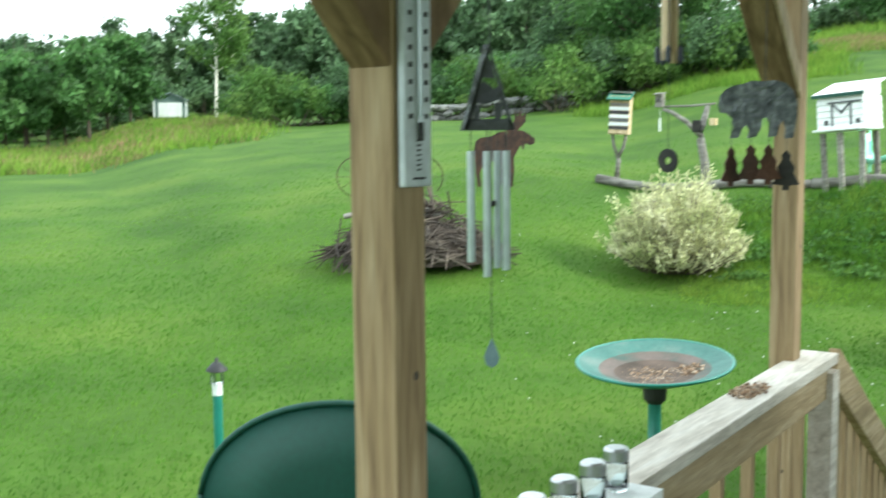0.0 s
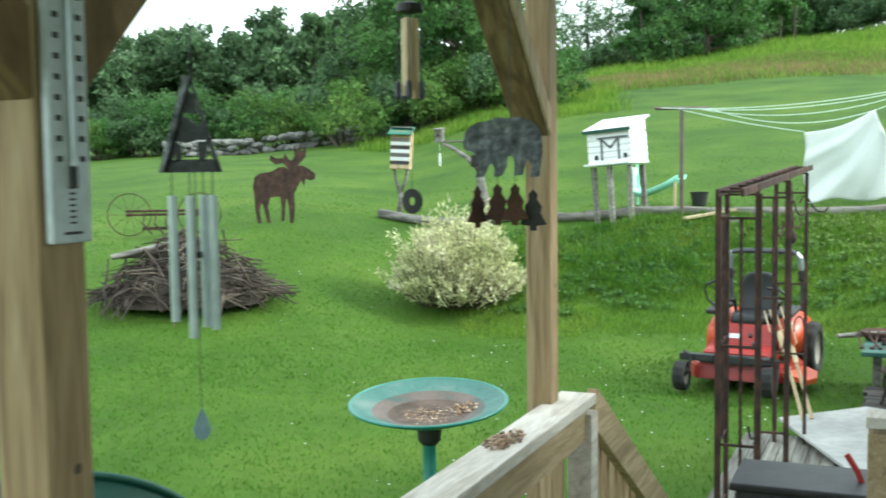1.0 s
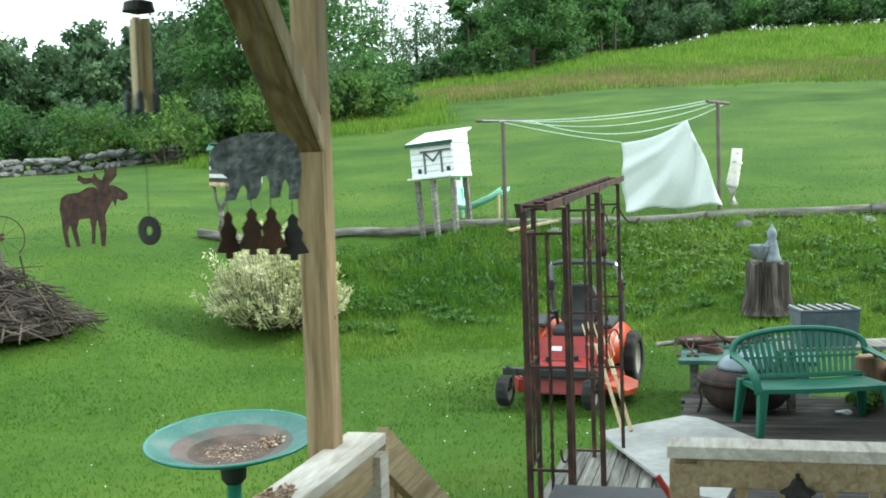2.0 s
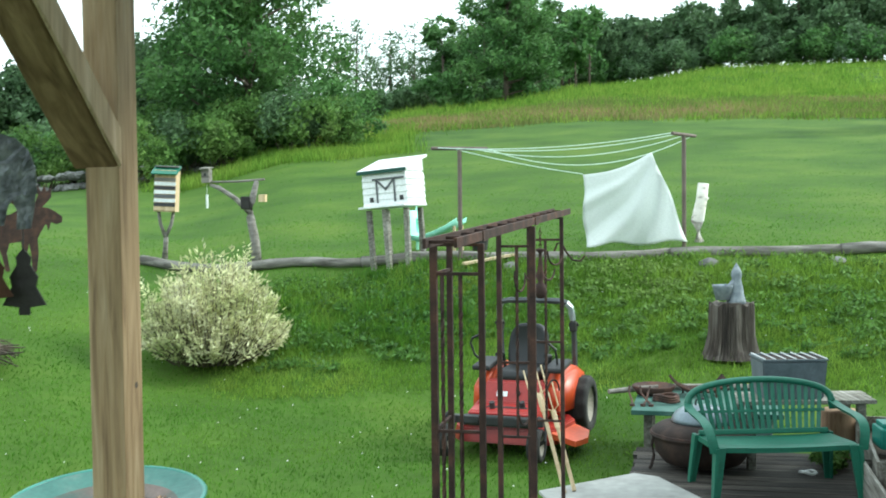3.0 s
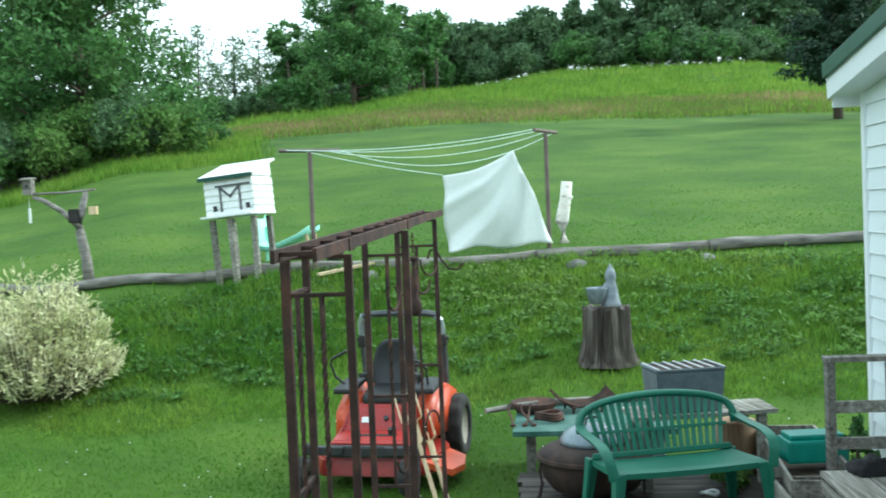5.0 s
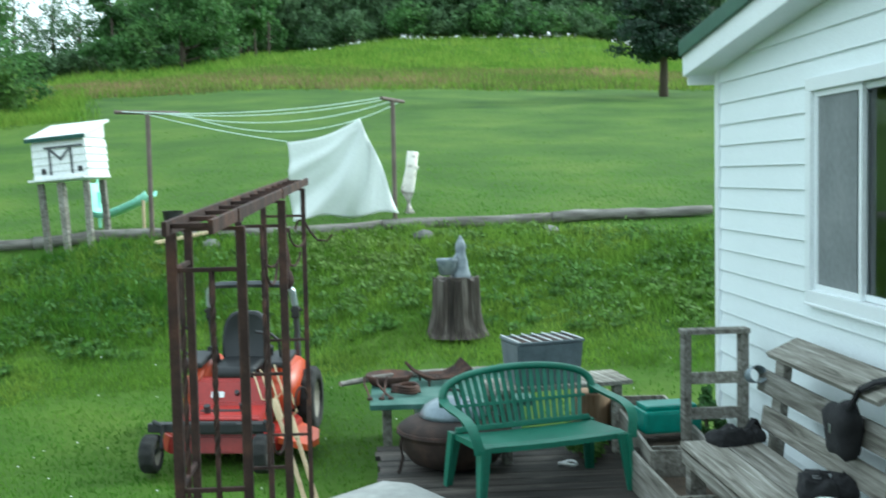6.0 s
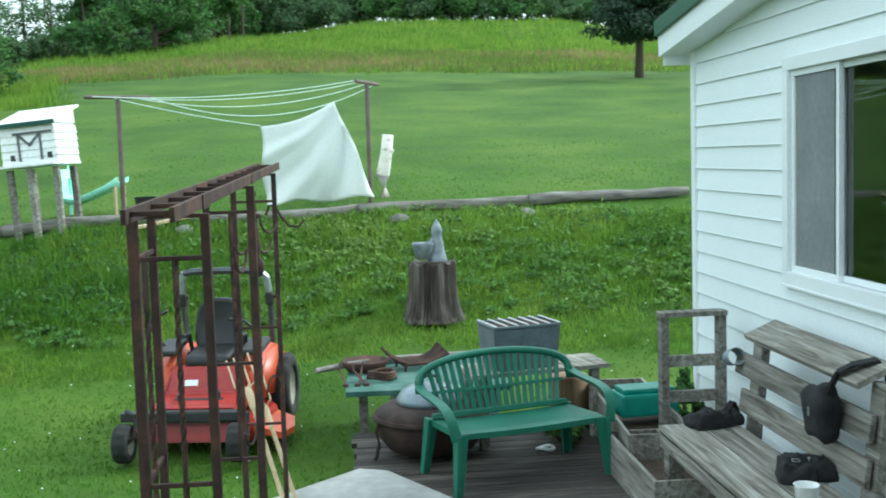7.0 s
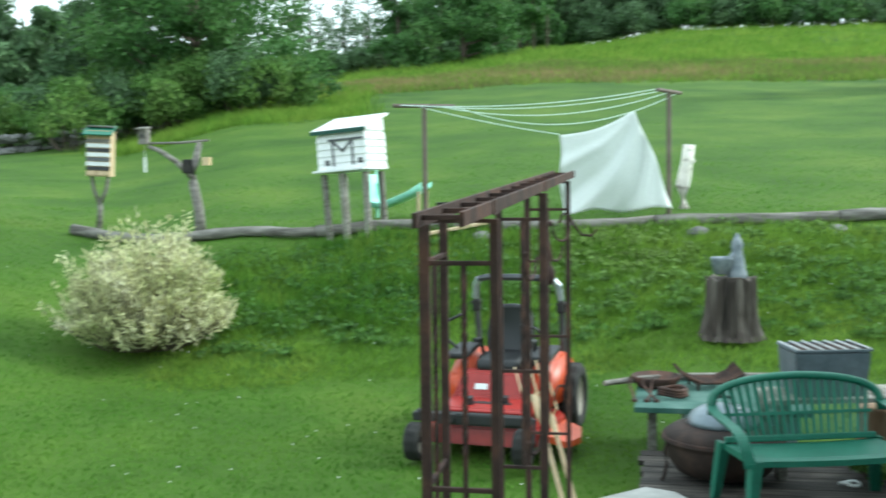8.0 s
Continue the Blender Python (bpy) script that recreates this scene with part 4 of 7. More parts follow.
    rod(bm, (0.06, -0.245, 0.50), (0.06, -0.275, 0.53), 0.022, n=12)
    part("knob", bm, BLACK, o)
    bm = bmesh.new()
    box(bm, (0, -0.40, 0.412), (0.44, 0.16, 0.012), bevel=0.004)
    part("foot_mat", bm, BLACK, o, "black rubber foot mat")


mower(-1.37, 11.62, -8)


def arbor():
    """A narrow iron trellis frame: a ladder on top, square legs in pairs, twisted bars, scrolls and a hanging finial."""
    y0, g = 5.66, gz(-0.79, 7.2)
    o = thing("iron_arbor", pose(-0.745, y0, g), "tall rusty iron garden arbor with a ladder top", "arbor")
    half, L = 0.058, 3.47

    def at(s, y, drop=0.0):
        """A point under the ladder's side rail s at distance y along it."""
        return Vector((s * half + y * 0.019, y, 1.882 - g + y * 0.032 - drop))

    def bar(name, a, b, sx, sz, bevel=0.0):
        bm = bmesh.new()
        d = b - a
        q = d.to_track_quat("Y", "Z").to_matrix().to_4x4()
        box(bm, (a + b) / 2, (sx, d.length, sz), q, bevel)
        part(name, bm, RUST, o)

    bar("ladder_rail", at(-1, 0.0), at(-1, L + 0.04), 0.014, 0.040, 0.002)
    bar("ladder_rail", at(1, 0.04), at(1, L), 0.014, 0.040, 0.002)
    bar("splice_plate", at(1, 0.52) + Vector((0.009, 0, -0.001)), at(1, 0.62) + Vector((0.009, 0, -0.001)), 0.005, 0.046)
    bar("splice_plate", at(1, 1.93) + Vector((0.009, 0, -0.001)), at(1, 2.03) + Vector((0.009, 0, -0.001)), 0.005, 0.046)
    for i in range(13):
        y = 0.06 + i * 0.278
        a, b = at(-1, y, -0.004), at(1, y, -0.004)
        bm = bmesh.new()
        box(bm, (a + b) / 2, (2 * half - 0.014, 0.020, 0.014), bevel=0.002)
        part("rung", bm, RUST, o)
    legs = {"a": (-0.100, 0.33, 0.030), "c": (0.105, 0.33, 0.026), "b": (-0.105, 0.66, 0.026), "d": (-0.075, 1.76, 0.027), "e": (0.110, 1.76, 0.034), "f": (-0.085, 2.95, 0.030), "h": (0.128, 2.95, 0.025)}
    for x, y, w in legs.values():
        top = at(0, y, 0.02).z
        bm = bmesh.new()
        box(bm, (x, y, top / 2), (w, w, top), bevel=0.003)
        part("leg", bm, RUST, o)

    def cross(k, m, z, t=0.014):
        a, b = Vector((*legs[k][:2], z - g)), Vector((*legs[m][:2], z - g))
        bm = bmesh.new()
        box(bm, (a + b) / 2, (t, (b - a).length, t), (b - a).to_track_quat("Y", "Z").to_matrix().to_4x4(), 0.002)
        part("crossbar", bm, RUST, o)

    def twist(k, m, u, z0, z1):
        """A square bar between two legs, twisted in its middle part."""
        p = Vector((*legs[k][:2], 0)).lerp(Vector((*legs[m][:2], 0)), u)
        bm = bmesh.new()
        n, rings = 72, []
        for i in range(n + 1):
            a = radians(20 * min(max(i - 10, 0), 52) + 45)
            z = z0 - g + i * (z1 - z0) / n
            rings.append([bm.verts.new((p.x + 0.0095 * math.cos(a + q * math.pi / 2), p.y + 0.0095 * math.sin(a + q * math.pi / 2), z)) for q in range(4)])
        for c, d in zip(rings, rings[1:]):
            for e in range(4):
                bm.faces.new((c[e], c[(e + 1) % 4], d[(e + 1) % 4], d[e]))
        bm.faces.new(rings[0][::-1])
        bm.faces.new(rings[-1])
        part("twisted_bar", bm, RUST, o)

    for z in (1.745, 1.08, 0.56, 0.20):
        cross("a", "c", z)
        cross("a", "b", z)
    for z in (1.81, 1.17, 0.76, 0.30):
        cross("d", "e", z)
    for z in (1.81, 1.14, 0.62):
        cross("f", "h", z)
    for k, m in (("a", "c"), ("d", "e"), ("f", "h")):
        cross(k, m, at(0, legs[k][1], 0.026).z + g, 0.012)
    twist("a", "c", 0.56, 1.08, 1.745)
    twist("a", "b", 0.5, 0.56, 1.745)
    twist("a", "c", 0.56, 0.20, 1.08)
    twist("d", "e", 0.53, 0.76, 1.81)
    twist("f", "h", 0.5, 1.14, 1.81)
    twist("f", "h", 0.5, 0.62, 1.14)

    def scroll(c, r, a0, turn, tilt):
        """A C-shaped curl of thin bar in an upright plane."""
        bm = bmesh.new()
        m = Matrix.Translation(c) @ rz(tilt)
        tube(bm, [m @ Vector((r * (1 - 0.25 * k) * math.cos(a0 + turn * k), 0, r * (1 - 0.25 * k) * math.sin(a0 + turn * k))) for k in [j / 14 for j in range(15)]], 0.006, 6)
        part("scroll", bm, RUST, o)

    for c, r, a0, turn, tilt in ((at(1, 2.5, 0.30), 0.10, 2.8, 3.2, 70), (at(1, 2.8, 0.24), 0.09, 3.0, 3.0, 60), (at(1, 1.5, 0.26), 0.10, 2.9, 3.3, 80), (at(-1, 2.5, 0.32), 0.08, 0.2, -3.0, 60),
                                 (at(1, 1.6, 1.0), 0.08, 3.2, 3.0, 75), (at(1, 2.6, 1.1), 0.09, 0.0, 3.4, 70), (at(1, 0.45, 1.25), 0.08, 3.0, 3.4, 80)):
        scroll(c, r, a0, turn, tilt)
    p = Vector((0.13, 2.95, at(1, 2.95, 0.22).z))
    bm = bmesh.new()
    tube(bm, [p + Vector(q) for q in ((-0.05, 0, -0.02), (-0.03, 0, 0.03), (0.0, 0, 0.03), (0.03, 0, -0.03), (0.07, 0, -0.08), (0.12, 0, -0.085), (0.15, 0, -0.05))], 0.007, 6)
    part("hook", bm, RUST, o)
    c = at(0.6, 2.30)
    bm = bmesh.new()
    z = 1.52 - g
    lathe(bm, [(0.0, z + 0.26), (0.026, z + 0.255), (0.026, z + 0.245), (0.010, z + 0.23), (0.010, z + 0.20), (0.018, z + 0.13), (0.024, z + 0.09), (0.016, z + 0.055), (0.026, z + 0.045), (0.036, z + 0.015), (0.036, z - 0.01), (0.024, z - 0.036), (0.0, z - 0.042)], 18, (c.x, c.y, 0))
    part("hanging_finial", bm, RUST, o, "rusty turned finial with a ball foot", True)
    for i in range(6):
        bm = bmesh.new()
        zz = z + 0.272 + i * 0.019
        m = Matrix.Translation((c.x, c.y, zz)) @ rz(90 * (i % 2) + 20)
        tube(bm, [m @ Vector((0.008 * math.cos(a), 0, 0.013 * math.sin(a))) for a in [k * math.pi / 5 for k in range(11)]], 0.0025, 5)
        part("chain_link", bm, RUST, o)


arbor()


def hand_tool(x, y, z, x2, y2, z2, tines, label, mat=None):
    o = thing("garden_tool", pose(x, y, z), label, "tool", "tools leaning on the arbor")
    d = Vector((x2 - x, y2 - y, z2 - z))
    bm = bmesh.new()
    rod(bm, (0, 0, 0), d, 0.015, 0.013)
    part("handle", bm, PALE_WOOD, o)
    bm = bmesh.new()
    u = d.normalized()
    side = u.cross(Vector((0, 1, 0))).normalized()
    rod(bm, d - u * 0.08, d + u * 0.05, 0.02)
    for k in range(tines):
        q = (k - (tines - 1) / 2) * 0.045
        tube(bm, [d + u * 0.05, d + u * 0.08 + side * q, d + u * 0.26 + side * q], 0.006, 6)
    part("head", bm, mat or STEEL, o)


hand_tool(-0.66, 9.05, 0.03, -0.86, 9.32, 0.62, 4, "worn pitchfork leaning head-up on the arbor", BAMBOO)
hand_tool(-0.60, 9.12, 0.03, -0.76, 9.34, 0.50, 3, "worn hand cultivator leaning head-up on the arbor", BAMBOO)


def green_bench(x, y, rot):
    o = thing("garden_bench", pose(x, y, 0, 0, 0, rot) @ Matrix.Diagonal((1, 1, 0.86, 1)), "green moulded plastic garden bench with slatted back", "bench")
    W = 1.08
    bm = bmesh.new()
    n = 14
    rows = []
    for i in range(n + 1):
        u = i / n
        px = (u - 0.5) * (W - 0.1)
        dip = 0.012 * math.cos((u - 0.5) * math.pi)
        rows.append([bm.verts.new((px, py, pz - dip)) for py, pz in ((-0.27, 0.385), (-0.27, 0.425), (-0.22, 0.435), (0.0, 0.42), (0.2, 0.41), (0.2, 0.37))])
    for a, b in zip(rows, rows[1:]):
        for k in range(5):
            bm.faces.new((a[k], a[k + 1], b[k + 1], b[k]))
        bm.faces.new((a[5], a[0], b[0], b[5]))
    bm.faces.new(rows[0])
    bm.faces.new(rows[-1][::-1])
    part("seat", bm, GREEN_PLASTIC, o, smooth=False)

    def arch(u):
        """Top edge of the back across the width, 0 to 1."""
        return 0.60 + 0.255 * max(0.0, math.sin(math.pi * u)) ** 0.24

    bm = bmesh.new()
    pts = [Vector(((u - 0.5) * W, 0.21 + (arch(u) - 0.42) * 0.25, arch(u))) for u in [0.5 - 0.5 * math.cos(math.pi * k / 30) for k in range(31)]]
    tube(bm, pts, 0.028, 8)
    part("top_rail", bm, GREEN_PLASTIC, o, smooth=True)
    bm = bmesh.new()
    box(bm, (0, 0.20, 0.435), (W - 0.12, 0.03, 0.045), rx(-12), 0.01)
    part("back_panel", bm, GREEN_PLASTIC, o)
    for i in range(19):
        u = 0.075 + 0.85 * i / 18
        a = Vector(((u - 0.5) * (W - 0.05) * 0.94, 0.205, 0.445))
        b = Vector(((u - 0.5) * W, 0.21 + (arch(u) - 0.42) * 0.25, arch(u) - 0.02))
        d = b - a
        bm = bmesh.new()
        box(bm, (a + b) / 2, (0.03, 0.016, d.length), d.to_track_quat("Z", "Y").to_matrix().to_4x4(), 0.004)
        part("slat", bm, GREEN_PLASTIC, o)
    for z in (0.60,):
        bm = bmesh.new()
        box(bm, (0, 0.245, z), (W - 0.14, 0.02, 0.022), rx(-12))
        part("cross_slat", bm, GREEN_PLASTIC, o)
    for s in (-1, 1):
        bm = bmesh.new()
        k = s * W * 0.5
        ctl = [Vector(q) for q in ((k, 0.265, 0.66), (k * 1.02, 0.20, 0.64), (k * 1.03, 0.06, 0.625), (k * 1.03, -0.10, 0.615), (k * 1.02, -0.21, 0.585), (k * 1.0, -0.265, 0.52), (k * 0.97, -0.285, 0.43), (k * 0.96, -0.285, 0.38))]
        line = []
        for a, b, c, d in zip([ctl[0]] + ctl, ctl, ctl[1:], ctl[2:] + [ctl[-1]]):
            for u in (0, 0.25, 0.5, 0.75):
                line.append(0.5 * (2 * b + (c - a) * u + (2 * a - 5 * b + 4 * c - d) * u * u + (3 * b - a - 3 * c + d) * u ** 3))
        rings = []
        for m, p in enumerate(line):
            t = (line[min(m + 1, len(line) - 1)] - line[max(m - 1, 0)]).normalized()
            up = Vector((1, 0, 0)).cross(t).normalized()
            rings.append([bm.verts.new(p + Vector((0.034 * cx, 0, 0)) + up * 0.014 * cz) for cx, cz in ((-1, -1), (-0.6, 1), (0.6, 1), (1, -1))])
        for a, b in zip(rings, rings[1:]):
            for q in range(4):
                bm.faces.new((a[q], a[(q + 1) % 4], b[(q + 1) % 4], b[q]))
        bm.faces.new(rings[0][::-1])
        bm.faces.new(rings[-1])
        part("armrest", bm, GREEN_PLASTIC, o)
        for py, tilt in ((-0.27, 4), (0.22, -7)):
            bm = bmesh.new()
            a, b = Vector((s * (W / 2 - 0.04), py, 0.42)), Vector((s * (W / 2 - 0.01), py - math.sin(radians(tilt)) * 0.42, 0.0))
            d = (b - a).normalized()
            for off, sz in (((0, 0), (0.022, 0.07)), ((-s * 0.028, 0.0), (0.06, 0.022))):
                ring = []
                for p, k in ((a, 1.15), (b, 0.75)):
                    c = p + Vector((off[0] * k, off[1], 0))
                    ring.append([bm.verts.new(c + Vector((ux * sz[0] * k / 2, uy * sz[1] * k / 2, 0))) for ux, uy in ((-1, -1), (1, -1), (1, 1), (-1, 1))])
                for q in range(4):
                    bm.faces.new((ring[0][q], ring[0][(q + 1) % 4], ring[1][(q + 1) % 4], ring[1][q]))
                bm.faces.new(ring[0][::-1])
                bm.faces.new(ring[1])
            part("leg", bm, GREEN_PLASTIC, o)


green_bench(0.77, 9.54, 16.5)


def plank_bench():
    """Grey bench along the house wall; local y runs along the wall."""
    o = thing("plank_bench", pose(1.46, 8.74, 0), "weathered grey plank bench against the white wall", "bench")
    L = 1.75
    for k in range(2):
        bm = bmesh.new()
        box(bm, (0.12 + k * 0.225, -L / 2, 0.45), (0.215, L, 0.038), bevel=0.004)
        part("seat_plank", bm, GREY_WOOD, o)
    for py in (-0.14, -L + 0.14):
        bm = bmesh.new()
        box(bm, (0.06, py, 0.215), (0.09, 0.09, 0.43), bevel=0.004)
        part("front_leg", bm, GREY_WOOD, o)
    bm = bmesh.new()
    box(bm, (0.03, -L / 2, 0.40), (0.035, L - 0.05, 0.09), bevel=0.003)
    part("apron", bm, GREY_WOOD, o)
    for py in (0.0, -1.40):
        bm = bmesh.new()
        box(bm, (0.575, py, 0.47), (0.05, 0.13, 1.0), ry(6), 0.004)
        part("back_post", bm, GREY_WOOD, o)
    for z, ya, yb in ((0.775, 0.20, -1.44), (0.575, 0.09, -1.44)):
        bm = bmesh.new()
        box(bm, (0.535 + (z - 0.6) * 0.1, (ya + yb) / 2, z), (0.028, ya - yb, 0.13), ry(8), 0.004)
        part("back_plank", bm, GREY_WOOD, o)
    bm = bmesh.new()
    box(bm, (0.60, -0.70, 0.995), (0.20, 1.36, 0.03), ry(-24), 0.004)
    part("top_plank", bm, GREY_WOOD, o)


plank_bench()


def upright_frame():
    o = thing("ladder_frame", pose(1.72, 9.55, 0), "weathered grey wooden ladder-like frame standing on the deck", "frame")
    for px in (0.025, 0.40):
        bm = bmesh.new()
        box(bm, (px, 0, 0.48), (0.05, 0.09, 0.96), bevel=0.003)
        part("upright", bm, GREY_WOOD, o)
    bm = bmesh.new()
    box(bm, (0.212, 0, 0.975), (0.44, 0.11, 0.032), bevel=0.003)
    part("top_board", bm, GREY_WOOD, o)
    for z in (0.67, 0.44):
        bm = bmesh.new()
        box(bm, (0.212, 0, z), (0.325, 0.03, 0.075), bevel=0.003)
        part("rung", bm, GREY_WOOD, o)


upright_frame()


def planter(x, y, w, l, h, label, mat, rot=0, z=0.0, soil=True):
    o = thing("planter_box", pose(x, y, z, 0, 0, rot), label, "planter")
    t = 0.022
    for c, s in (((-w / 2 + t / 2, 0, h / 2), (t, l, h)), ((w / 2 - t / 2, 0, h / 2), (t, l, h)), ((0, -l / 2 + t / 2, h / 2), (w - 2 * t, t, h)), ((0, l / 2 - t / 2, h / 2), (w - 2 * t, t, h))):
        bm = bmesh.new()
        box(bm, c, s, bevel=0.003)
        part("side_board", bm, mat, o)
    bm = bmesh.new()
    box(bm, (0, 0, h * 0.35), (w - 2 * t, l - 2 * t, h * 0.55))
    part("soil", bm, SOIL, o)


planter(1.52, 8.95, 0.34, 1.1, 0.25, "low weathered wooden planter box with dry soil", GREY_WOOD)
planter(1.66, 9.92, 0.42, 1.65, 0.32, "dark weathered wooden planter box on the deck", GREY_WOOD, -4)
bm = bmesh.new()
box(bm, (0, 0, 0.075), (0.40, 0.26, 0.15), bevel=0.02)
box(bm, (0, 0, 0.165), (0.36, 0.2, 0.04), bevel=0.015)
single("teal_case", bm, TEAL, pose(1.70, 9.86, 0.268, 0, 0, 6), "bright teal plastic case lying on the planter", "case")


DARK_RUST = material("dark_rust", [(0.015, 0.009, 0.007), (0.030, 0.018, 0.014), (0.06, 0.034, 0.025)], scale=8, rough=0.8, metal=0.2, bump=0.3, fine=50)
LID_GREY = material("enamel_grey", [(0.16, 0.20, 0.23), (0.24, 0.28, 0.31)], scale=4, rough=0.35, metal=0.3, bump=0.08)


def fire_pit(x, y):
    o = thing("fire_pit", pose(x, y, 0) @ Matrix.Diagonal((1.1, 1.1, 1.22, 1)), "rusty round fire pit with a grey kettle lid", "fire pit")
    bm = bmesh.new()
    lathe(bm, [(0.0, 0.02), (0.20, 0.02), (0.27, 0.045), (0.325, 0.11), (0.34, 0.18), (0.345, 0.205), (0.362, 0.21), (0.362, 0.222), (0.33, 0.224), (0.30, 0.15), (0.0, 0.08)], 44)
    part("bowl", bm, DARK_RUST, o, smooth=True)
    bm = bmesh.new()
    lathe(bm, [(0.35, 0.222), (0.345, 0.245), (0.30, 0.272), (0.235, 0.29), (0.16, 0.295), (0.16, 0.285), (0.29, 0.26), (0.335, 0.225)], 44)
    part("spark_cover", bm, DARK_RUST, o, "rusty sloping cover", True)
    bm = bmesh.new()
    tube(bm, [(0.352 * math.cos(a), 0.352 * math.sin(a), 0.226) for a in [k * math.pi / 24 for k in range(49)]], 0.009, 6)
    part("rim_ring", bm, RUST, o)
    for k in range(4):
        a = k * math.pi / 2 + 0.35
        bm = bmesh.new()
        tube(bm, [(r * math.cos(a), r * math.sin(a), z) for r, z in ((0.35, 0.215), (0.365, 0.16), (0.35, 0.09), (0.37, 0.02), (0.385, 0.006))], 0.011, 6)
        part("leg", bm, DARK_RUST, o)
    bm = bmesh.new()
    lathe(bm, [(0.205, 0.292), (0.212, 0.297), (0.208, 0.318), (0.185, 0.352), (0.135, 0.38), (0.07, 0.394), (0.0, 0.397)], 40)
    lid = part("lid", bm, LID_GREY, o, "dull grey metal kettle lid", True)
    bm = bmesh.new()
    tube(bm, [(-0.045, 0, 0.392), (-0.042, 0, 0.425), (-0.02, 0, 0.437), (0.03, 0, 0.437), (0.045, 0, 0.425), (0.045, 0, 0.392)], 0.008, 6)
    part("handle", bm, BLACK, lid)
    bm = bmesh.new()
    lathe(bm, [(0.0, 0.0), (0.03, 0.0), (0.03, 0.004), (0.0, 0.006)], 14, (0.07, -0.06, 0.386))
    part("vent", bm, STEEL, lid)


fire_pit(0.28, 10.12)


def work_table():
    o = thing("work_table", pose(0.33, 11.42, gz(0.3, 10.9)), "low table with a faded green top", "table")
    h = 0.30 - gz(0.3, 10.9)
    bm = bmesh.new()
    box(bm, (0, 0, h - 0.02), (1.24, 1.26, 0.04), rz(-1), 0.005)
    part("tabletop", bm, TEAL_DULL, o, "faded grey-green painted top")
    bm = bmesh.new()
    box(bm, (0.12, -0.30, (h - 0.04) / 2), (0.80, 0.52, h - 0.04), bevel=0.01)
    part("cabinet", bm, PALE_BLUE, o, "pale blue painted box under the top")
    for px, py in ((-0.5, -0.38), (-0.5, 0.38), (0.55, 0.38)):
        bm = bmesh.new()
        box(bm, (px, py, (h - 0.04) / 2), (0.07, 0.07, h - 0.04), bevel=0.004)
        part("leg", bm, GREY_WOOD, o)


PALE_BLUE = material("pale_blue_paint", [(0.24, 0.36, 0.38), (0.36, 0.47, 0.48)], scale=5, rough=0.7, bump=0.15, fine=40)
TEAL_DULL = material("faded_green_paint", [(0.02, 0.075, 0.058), (0.045, 0.12, 0.095), (0.09, 0.165, 0.14)], scale=4, rough=0.8, bump=0.25, fine=30)
work_table()
bm = bmesh.new()
tube(bm, [(-0.54, 11.50, 0.335), (-0.30, 11.68, 0.337), (0.05, 11.86, 0.335), (0.45, 11.94, 0.332), (0.88, 12.00, 0.33)], 0.03, 8, [0.022, 0.028, 0.03, 0.03, 0.028])
single("wooden_pole", bm, LOG_WOOD, Matrix(), "long grey weathered pole lying on the table", "pole")


def rusty_basket(x, y, z):
    o = thing("rusty_rack", pose(x, y, z, 0, 0, 14), "rusty curved iron grate on the green table", "grate")
    for k in range(7):
        yy = -0.12 + k * 0.045
        bm = bmesh.new()
        tube(bm, [(-0.24, yy, 0.13 + 0.006 * k), (-0.19, yy, 0.10), (-0.08, yy, 0.055), (0.08, yy, 0.055), (0.19, yy, 0.10), (0.25, yy, 0.12 + 0.008 * k)], 0.013, 6)
        part("bar", bm, RUST, o)
    for px in (-0.12, 0.12):
        bm = bmesh.new()
        box(bm, (px, 0.01, 0.05), (0.022, 0.32, 0.02))
        part("cross_bar", bm, RUST, o)
        for py in (-0.12, 0.14):
            bm = bmesh.new()
            rod(bm, (px, py, 0), (px, py, 0.05), 0.010)
            part("leg", bm, RUST, o)


rusty_basket(0.27, 11.62, 0.30)


def coil(x, y, z, r, label, mat, n=3, tr=0.014):
    bm = bmesh.new()
    pts = [(math.cos(a) * r * (1 - 0.03 * a / 6), math.sin(a) * r, tr + 0.02 * a / 6.28 + 0.01 * math.sin(a * 2)) for a in [k * 0.4 for k in range(int(n * 15.7))]]
    tube(bm, pts, tr, 6)
    single("coil", bm, mat, pose(x, y, z), label, "coil", smooth=True)


coil(-0.02, 11.2, 0.30, 0.11, "rusty coil of iron on the table", RUST)
for i, (dx, a) in enumerate(((-0.16, 10), (-0.07, -8), (0.0, 24))):
    bm = bmesh.new()
    tube(bm, [(0, 0, 0.012), (0.01, 0.12, 0.03), (0, 0.24, 0.08), (0.01, 0.28, 0.13)], 0.009, 6)
    lathe(bm, [(0, 0), (0.022, 0.0), (0.022, 0.02), (0, 0.02)], 10)
    single("iron_rod", bm, RUST, pose(-0.14 + dx, 11.0, 0.30, 0, 0, a), "short bent rusty iron rod on the table", "rod", "rods on the table")
bm = bmesh.new()
lathe(bm, [(0.0, 0.0), (0.15, 0.005), (0.20, 0.08), (0.185, 0.09), (0.12, 0.03), (0, 0.02)], 28)
single("rusty_pan", bm, RUST, pose(-0.14, 11.62, 0.30), "shallow rusty iron pan on the table", "pan", smooth=True)


